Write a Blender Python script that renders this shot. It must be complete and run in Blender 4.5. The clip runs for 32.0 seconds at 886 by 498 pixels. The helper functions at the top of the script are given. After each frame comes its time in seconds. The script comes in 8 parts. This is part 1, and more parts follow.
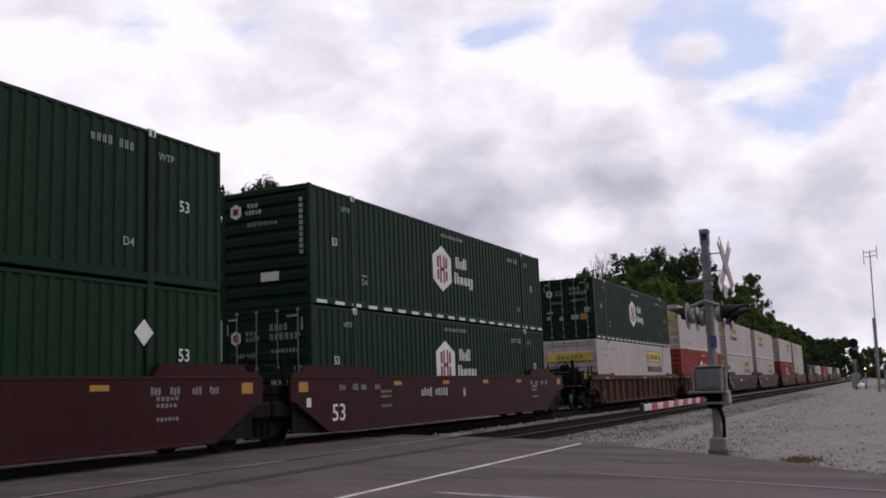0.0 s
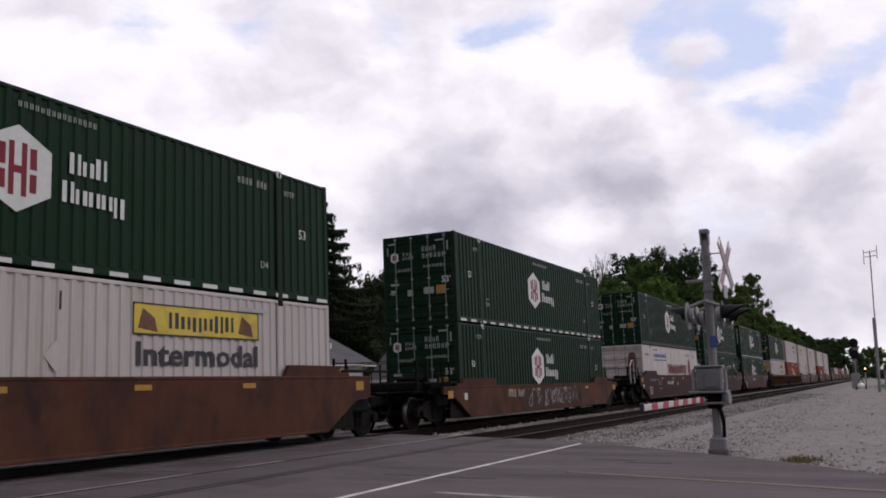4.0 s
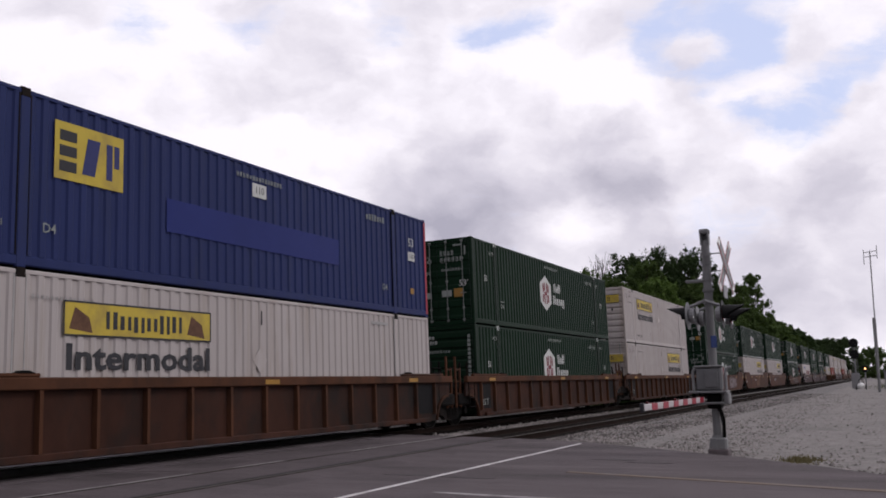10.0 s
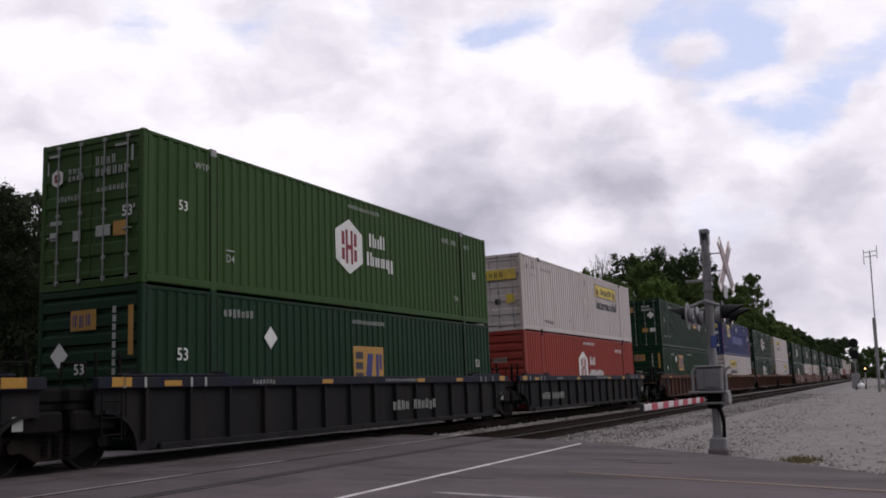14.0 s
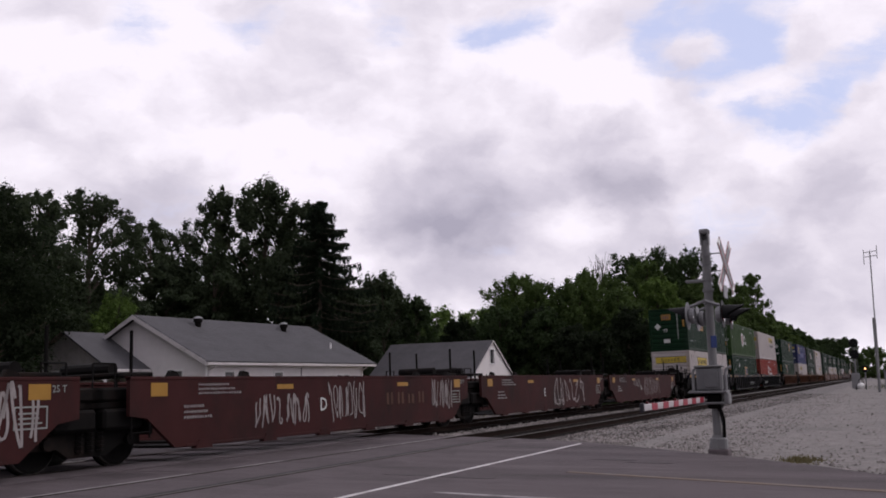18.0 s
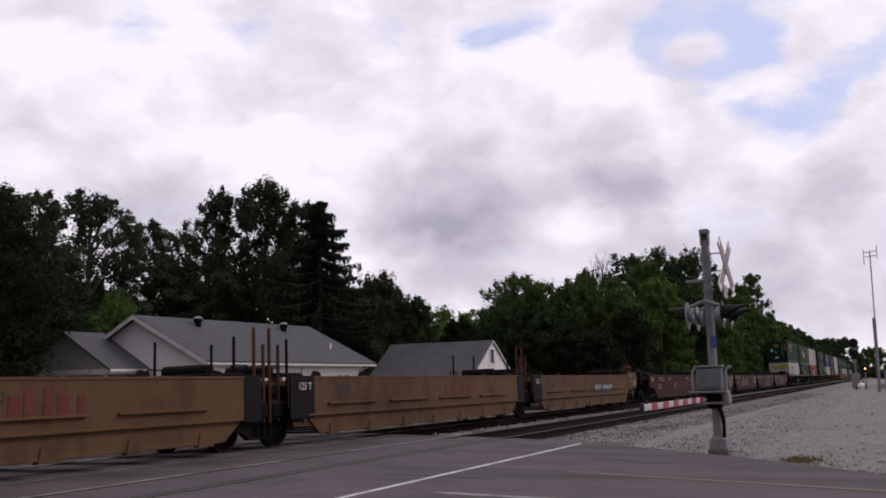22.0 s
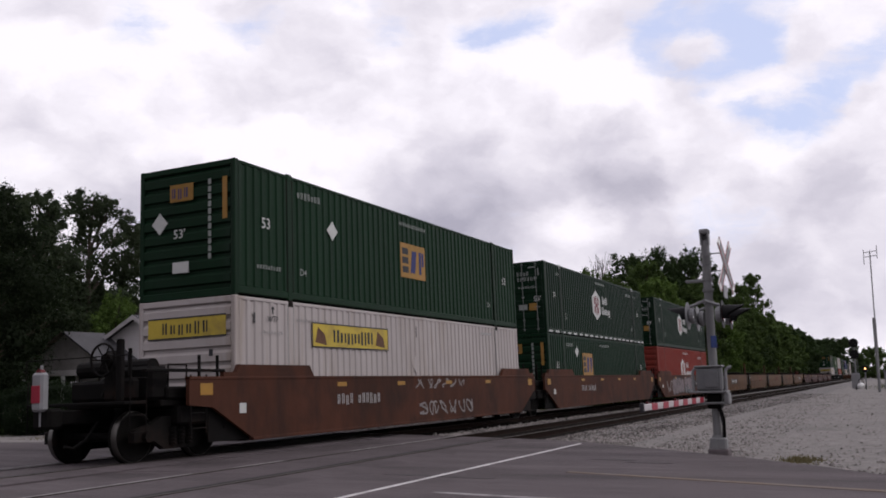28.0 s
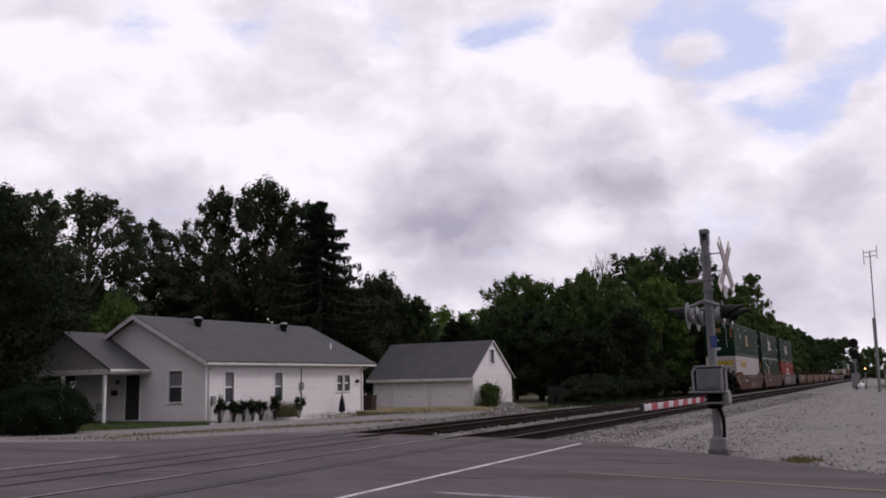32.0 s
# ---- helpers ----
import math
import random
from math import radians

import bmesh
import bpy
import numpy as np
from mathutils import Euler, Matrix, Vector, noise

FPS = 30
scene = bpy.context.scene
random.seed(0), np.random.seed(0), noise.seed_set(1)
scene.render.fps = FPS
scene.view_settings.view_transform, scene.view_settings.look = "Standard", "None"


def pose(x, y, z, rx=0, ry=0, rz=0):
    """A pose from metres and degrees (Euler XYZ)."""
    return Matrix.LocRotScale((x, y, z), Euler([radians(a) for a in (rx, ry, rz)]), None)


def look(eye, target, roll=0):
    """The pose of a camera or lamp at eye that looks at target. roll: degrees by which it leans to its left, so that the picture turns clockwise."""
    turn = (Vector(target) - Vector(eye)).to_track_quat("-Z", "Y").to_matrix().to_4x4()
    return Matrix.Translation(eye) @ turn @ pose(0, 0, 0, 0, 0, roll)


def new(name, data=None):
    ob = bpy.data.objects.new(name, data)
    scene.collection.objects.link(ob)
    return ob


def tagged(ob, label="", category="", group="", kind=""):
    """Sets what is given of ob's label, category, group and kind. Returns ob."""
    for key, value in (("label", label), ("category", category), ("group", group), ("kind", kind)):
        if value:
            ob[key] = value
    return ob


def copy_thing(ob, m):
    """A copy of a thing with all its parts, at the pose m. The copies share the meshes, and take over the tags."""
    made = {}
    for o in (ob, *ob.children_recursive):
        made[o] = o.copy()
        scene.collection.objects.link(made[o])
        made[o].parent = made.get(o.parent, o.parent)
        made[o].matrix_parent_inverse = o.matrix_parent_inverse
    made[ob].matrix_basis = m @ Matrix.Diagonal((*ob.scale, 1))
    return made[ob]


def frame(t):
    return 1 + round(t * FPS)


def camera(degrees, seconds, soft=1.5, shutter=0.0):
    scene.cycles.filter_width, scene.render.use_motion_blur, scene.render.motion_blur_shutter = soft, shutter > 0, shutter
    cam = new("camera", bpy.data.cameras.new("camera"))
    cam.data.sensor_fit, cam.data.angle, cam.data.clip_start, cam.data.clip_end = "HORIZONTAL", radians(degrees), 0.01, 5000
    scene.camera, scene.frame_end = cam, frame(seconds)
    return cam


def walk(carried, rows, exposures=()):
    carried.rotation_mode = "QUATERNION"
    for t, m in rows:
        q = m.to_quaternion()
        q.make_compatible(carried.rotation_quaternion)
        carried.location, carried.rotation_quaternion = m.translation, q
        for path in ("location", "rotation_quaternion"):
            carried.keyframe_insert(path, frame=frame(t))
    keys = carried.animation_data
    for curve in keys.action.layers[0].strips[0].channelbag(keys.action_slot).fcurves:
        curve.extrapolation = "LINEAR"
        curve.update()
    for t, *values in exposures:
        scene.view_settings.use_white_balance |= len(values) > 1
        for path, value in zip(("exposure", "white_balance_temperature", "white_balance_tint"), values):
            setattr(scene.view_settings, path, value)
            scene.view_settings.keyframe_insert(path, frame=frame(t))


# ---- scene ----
# World: z = 0 at the rail tops, the tracks run along +y, the train recedes towards +y.
cam = camera(51.25, 32.0, soft=1.8, shutter=0.0)
EYE = pose(0, 0, 1.31, 98.29, 0, 25.30) @ pose(0, 0, 0, 0, 0, -1.2)
walk(cam, [(0.0, EYE), (32.0, EYE)], exposures=[(0.0, -0.03, 6350, 10), (15.0, -0.03, 6350, 10), (17.0, -0.10, 6350, 14), (25.5, -0.10, 6350, 14), (27.0, -0.03, 6350, 10), (28.2, -0.03, 6350, 10), (29.2, -0.10, 6350, 13), (32.0, -0.10, 6350, 14)])


# ---- world and sun ----
def node(tree, kind, x=0, y=0, **values):
    n = tree.nodes.new(kind)
    n.location = (x, y)
    for key, value in values.items():
        n.inputs[key].default_value = value
    return n


def build_world():
    """Broken cumulus under a blue sky: a noisy cloud field with large soft swellings where the masses stand."""
    world = bpy.data.worlds.new("overcast_sky")
    scene.world = world
    world.use_nodes = True
    tree = world.node_tree
    tree.nodes.clear()
    link = tree.links.new
    out = node(tree, "ShaderNodeOutputWorld")
    back = node(tree, "ShaderNodeBackground", Strength=1.0)
    link(back.outputs[0], out.inputs[0])
    sky = node(tree, "ShaderNodeTexSky")
    sky.sky_type, sky.sun_disc = "NISHITA", False
    sky.sun_elevation, sky.sun_rotation = radians(47), radians(61)
    tc = node(tree, "ShaderNodeTexCoord")
    way = tc.outputs["Generated"]

    def op(kind, first, second, third=None):
        n = node(tree, "ShaderNodeMath")
        n.operation = kind
        for k, v in enumerate((first, second, third)):
            if isinstance(v, (int, float)):
                n.inputs[k].default_value = v
            elif v is not None:
                link(v, n.inputs[k])
        return n.outputs[0]

    def vec(kind, first, second):
        n = node(tree, "ShaderNodeVectorMath")
        n.operation = kind
        for k, v in enumerate((first, second)):
            if isinstance(v, (tuple, Vector)):
                n.inputs[k].default_value = v
            else:
                link(v, n.inputs[k])
        return n

    def cloud_noise(where, scale, detail, rough):
        n = node(tree, "ShaderNodeTexNoise", Scale=scale, Detail=detail, Roughness=rough)
        link(where, n.inputs["Vector"])
        return n

    # flattened towards the horizon, with billowing edges
    axes = EYE.to_3x3()
    right, up, ahead = axes.col[0], axes.col[1], -axes.col[2]

    def flat(where):
        comb = node(tree, "ShaderNodeCombineXYZ")
        for k, axis in enumerate((right, up * FLAT, ahead)):
            link(vec("DOT_PRODUCT", where, axis).outputs["Value"], comb.inputs[k])
        return comb.outputs[0]

    even = flat(way)
    swirl = vec("SUBTRACT", cloud_noise(even, 10.0, 8.0, 0.60).outputs["Color"], (0.5, 0.5, 0.5)).outputs[0]
    scaled = node(tree, "ShaderNodeVectorMath")
    scaled.operation = "SCALE"
    scaled.inputs["Scale"].default_value = 0.08
    link(swirl, scaled.inputs[0])
    bent = vec("ADD", even, scaled.outputs[0]).outputs[0]

    def bumps(rows):
        """Sum of soft swellings of the cloud field: across, up, radius, height."""
        total = 0.0
        for px, py, radius, height in rows:
            c = Vector((px, py, 1.0)).normalized()
            d = vec("DISTANCE", bent, (c.x, c.y * FLAT, c.z))
            m = node(tree, "ShaderNodeMapRange", **{"From Min": 0.0, "From Max": radius, "To Min": height, "To Max": 0.0})
            m.interpolation_type = "SMOOTHSTEP"
            link(d.outputs["Value"], m.inputs["Value"])
            total = op("ADD", m.outputs[0], total)
        return total

    # billows: light from above by the difference of two shifted fields
    field = cloud_noise(bent, 9.0, 6.0, 0.52).outputs["Fac"]
    higher = cloud_noise(vec("ADD", bent, (0.012, 0.045, 0.0)).outputs[0], 9.0, 6.0, 0.52).outputs["Fac"]
    puffs = 0.0
    for scale, share in ((11.0, 1.0), (26.0, 0.5)):
        cell = node(tree, "ShaderNodeTexVoronoi", Scale=scale)
        cell.feature = "SMOOTH_F1"
        cell.inputs["Smoothness"].default_value = 0.7
        link(bent, cell.inputs["Vector"])
        puffs = op("MULTIPLY_ADD", cell.outputs["Distance"], share, puffs)
    wide = cloud_noise(bent, 3.2, 5.0, 0.5).outputs["Fac"]
    wisps = cloud_noise(vec("MULTIPLY", bent, (9.0, 24.0, 9.0)).outputs[0], 1.0, 6.0, 0.6).outputs["Fac"]
    gaps = op("ADD", op("ADD", op("MULTIPLY_ADD", field, 1.0, -0.5), op("MULTIPLY_ADD", wisps, 0.8, -0.4)), bumps(SKY_GAPS))
    relief = op("MULTIPLY", op("SUBTRACT", higher, field), 0.6)
    grey = op("ADD", op("MULTIPLY_ADD", puffs, 0.22, -0.165), op("ADD", op("ADD", op("MULTIPLY_ADD", wide, 0.42, 0.225), bumps(SKY_BASES)), relief))
    cover = node(tree, "ShaderNodeMapRange", **{"From Min": 0.16, "From Max": 0.64, "To Min": 1.0, "To Max": 0.0})
    cover.interpolation_type = "SMOOTHSTEP"
    link(gaps, cover.inputs["Value"])
    tone = node(tree, "ShaderNodeValToRGB")
    ramp = tone.color_ramp
    ramp.elements[0].position, ramp.elements[0].color = 0.35, (1.06, 1.0, 1.06, 1)
    ramp.elements[1].position, ramp.elements[1].color = 0.95, (0.45, 0.425, 0.51, 1)
    for place, colour in ((0.49, (0.90, 0.845, 0.91, 1)), (0.65, (0.72, 0.675, 0.755, 1))):
        ramp.elements.new(place).color = colour
    link(grey, tone.inputs[0])
    dim = node(tree, "ShaderNodeMix")
    dim.data_type, dim.blend_type = "RGBA", "MULTIPLY"
    dim.inputs["Factor"].default_value = 1.0
    dim.inputs["B"].default_value = (0.13, 0.13, 0.13, 1)
    link(sky.outputs[0], dim.inputs["A"])
    hazy = node(tree, "ShaderNodeMix")
    hazy.data_type = "RGBA"
    hazy.inputs["Factor"].default_value = 0.85
    hazy.inputs["B"].default_value = (0.68, 0.73, 0.98, 1)
    link(dim.outputs["Result"], hazy.inputs["A"])
    mix = node(tree, "ShaderNodeMix")
    mix.data_type = "RGBA"
    link(cover.outputs[0], mix.inputs["Factor"])
    link(hazy.outputs["Result"], mix.inputs["A"])
    link(tone.outputs[0], mix.inputs["B"])
    # cloud is brightest on the sun's half of the sky and dims towards the other
    lean = node(tree, "ShaderNodeMapRange", **{"From Min": -0.75, "From Max": 0.35, "To Min": 0.38, "To Max": 1.0})
    lean.interpolation_type = "SMOOTHSTEP"
    link(vec("DOT_PRODUCT", way, (0.12, 0.74, 0.66)).outputs["Value"], lean.inputs["Value"])
    link(lean.outputs[0], back.inputs["Strength"])
    link(mix.outputs["Result"], back.inputs[0])


# across, up (tangents from the camera's axis), radius, height
FLAT = 1.4
SKY_GAPS = [
    (-0.201, 0.239, 0.067, 0.44),
    (-0.058, 0.236, 0.049, 0.50),
    (-0.333, 0.245, 0.092, 0.32),
    (0.040, 0.230, 0.061, 0.48),
    (0.098, 0.242, 0.055, 0.42),
    (0.224, 0.242, 0.073, 0.56),
    (0.310, 0.258, 0.110, 0.56),
    (0.340, 0.212, 0.067, 0.50),
    (0.233, 0.198, 0.055, 0.42),
    (0.285, 0.183, 0.055, 0.56),
    (0.417, 0.178, 0.067, 0.66),
    (0.349, 0.144, 0.055, 0.54),
    (0.456, 0.224, 0.067, 0.46),
    (0.392, 0.132, 0.049, 0.46),
    (0.401, 0.233, 0.043, -0.30),
    (0.469, 0.166, 0.049, -0.40),
    (0.163, 0.233, 0.049, -0.30),
    (0.169, 0.178, 0.073, -0.30),
    (0.279, 0.218, 0.043, -0.22),
]
SKY_BASES = [
    (0.028, 0.022, 0.128, 0.30),
    (0.046, 0.059, 0.122, 0.18),
    (0.163, 0.071, 0.110, 0.24),
    (0.218, 0.059, 0.067, 0.15),
    (-0.314, 0.040, 0.135, 0.32),
    (-0.244, 0.175, 0.098, 0.12),
    (0.089, 0.147, 0.086, 0.10),
    (0.178, 0.120, 0.073, 0.10),
    (-0.131, 0.169, 0.092, 0.10),
    (-0.039, 0.068, 0.086, 0.12),
    (0.438, 0.074, 0.086, 0.18),
    (0.279, 0.080, 0.098, 0.12),
    (0.377, -0.024, 0.196, 0.22),
    (0.193, -0.006, 0.147, 0.12),
    (-0.425, 0.135, 0.092, 0.08),
    (-0.051, -0.024, 0.184, 0.12),
    (-0.278, 0.227, 0.159, -0.16),
    (-0.253, 0.120, 0.092, -0.12),
    (0.071, 0.212, 0.098, -0.16),
    (0.157, 0.172, 0.061, -0.14),
    (0.138, 0.034, 0.061, -0.18),
    (-0.388, 0.178, 0.098, -0.10),
    (-0.131, 0.108, 0.116, -0.10),
    (0.389, 0.114, 0.067, -0.10),
]
build_world()
sun_lamp = new("sun", bpy.data.lights.new("sun", "SUN"))
sun_lamp.data.energy, sun_lamp.data.angle, sun_lamp.data.color = 1.0, radians(14), (1.0, 0.95, 0.88)
sun_lamp.matrix_world = look((36, 20, 41), (0, 0, 0))


# ---- materials ----
def surface(name, colour, rough=0.6, metal=0.0, vary=0.18, grain=6.0, dirt=None, dirt_amount=0.0, dirt_scale=1.2, stretch=(1, 1, 1), bump=0.15, bump_scale=60.0, rand=0.0, specular=0.18):
    """A painted, stone, wooden or metal surface: two scales of mottling, stains of a second colour and fine relief."""
    mat = bpy.data.materials.new(name)
    mat.use_nodes = True
    tree = mat.node_tree
    link = tree.links.new
    bsdf = tree.nodes["Principled BSDF"]
    bsdf.inputs["Roughness"].default_value, bsdf.inputs["Metallic"].default_value = rough, metal
    bsdf.inputs["Specular IOR Level"].default_value = specular
    tc = node(tree, "ShaderNodeTexCoord")
    mp = node(tree, "ShaderNodeMapping")
    mp.inputs["Scale"].default_value = stretch
    link(tc.outputs["Object"], mp.inputs[0])
    n1 = node(tree, "ShaderNodeTexNoise", Scale=grain, Detail=4.0, Roughness=0.6)
    n2 = node(tree, "ShaderNodeTexNoise", Scale=grain * 0.13, Detail=3.0, Roughness=0.55)
    link(mp.outputs[0], n1.inputs["Vector"])
    link(mp.outputs[0], n2.inputs["Vector"])
    add = node(tree, "ShaderNodeMath")
    add.operation = "ADD"
    link(n1.outputs["Fac"], add.inputs[0])
    link(n2.outputs["Fac"], add.inputs[1])
    rng = node(tree, "ShaderNodeMapRange", **{"From Min": 0.6, "From Max": 1.4, "To Min": 1 - vary, "To Max": 1 + vary})
    link(add.outputs[0], rng.inputs["Value"])
    value = rng.outputs[0]
    if rand:
        info = node(tree, "ShaderNodeObjectInfo")
        r2 = node(tree, "ShaderNodeMapRange", **{"To Min": 1 - rand, "To Max": 1 + rand})
        link(info.outputs["Random"], r2.inputs["Value"])
        m = node(tree, "ShaderNodeMath")
        m.operation = "MULTIPLY"
        link(value, m.inputs[0])
        link(r2.outputs[0], m.inputs[1])
        value = m.outputs[0]
    mul = node(tree, "ShaderNodeVectorMath")
    mul.operation = "SCALE"
    mul.inputs[0].default_value = colour
    link(value, mul.inputs["Scale"])
    result = mul.outputs[0]
    if dirt:
        n3 = node(tree, "ShaderNodeTexNoise", Scale=dirt_scale, Detail=6.0, Roughness=0.65, Distortion=0.3)
        link(mp.outputs[0], n3.inputs["Vector"])
        cut = node(tree, "ShaderNodeMapRange", **{"From Min": 0.62 - dirt_amount * 0.4, "From Max": 0.80 - dirt_amount * 0.3})
        link(n3.outputs["Fac"], cut.inputs["Value"])
        mx = node(tree, "ShaderNodeMix")
        mx.data_type = "RGBA"
        mx.inputs["B"].default_value = (*dirt, 1)
        link(cut.outputs[0], mx.inputs["Factor"])
        link(result, mx.inputs["A"])
        result = mx.outputs["Result"]
    link(result, bsdf.inputs["Base Color"])
    if bump:
        n4 = node(tree, "ShaderNodeTexNoise", Scale=bump_scale, Detail=3.0)
        link(mp.outputs[0], n4.inputs["Vector"])
        b = node(tree, "ShaderNodeBump", Strength=bump, Distance=0.02)
        link(n4.outputs["Fac"], b.inputs["Height"])
        link(b.outputs[0], bsdf.inputs["Normal"])
    return mat


def glow(name, colour, power):
    mat = bpy.data.materials.new(name)
    mat.use_nodes = True
    bsdf = mat.node_tree.nodes["Principled BSDF"]
    bsdf.inputs["Emission Color"].default_value, bsdf.inputs["Emission Strength"].default_value = (*colour, 1), power
    bsdf.inputs["Base Color"].default_value = (*colour, 1)
    return mat


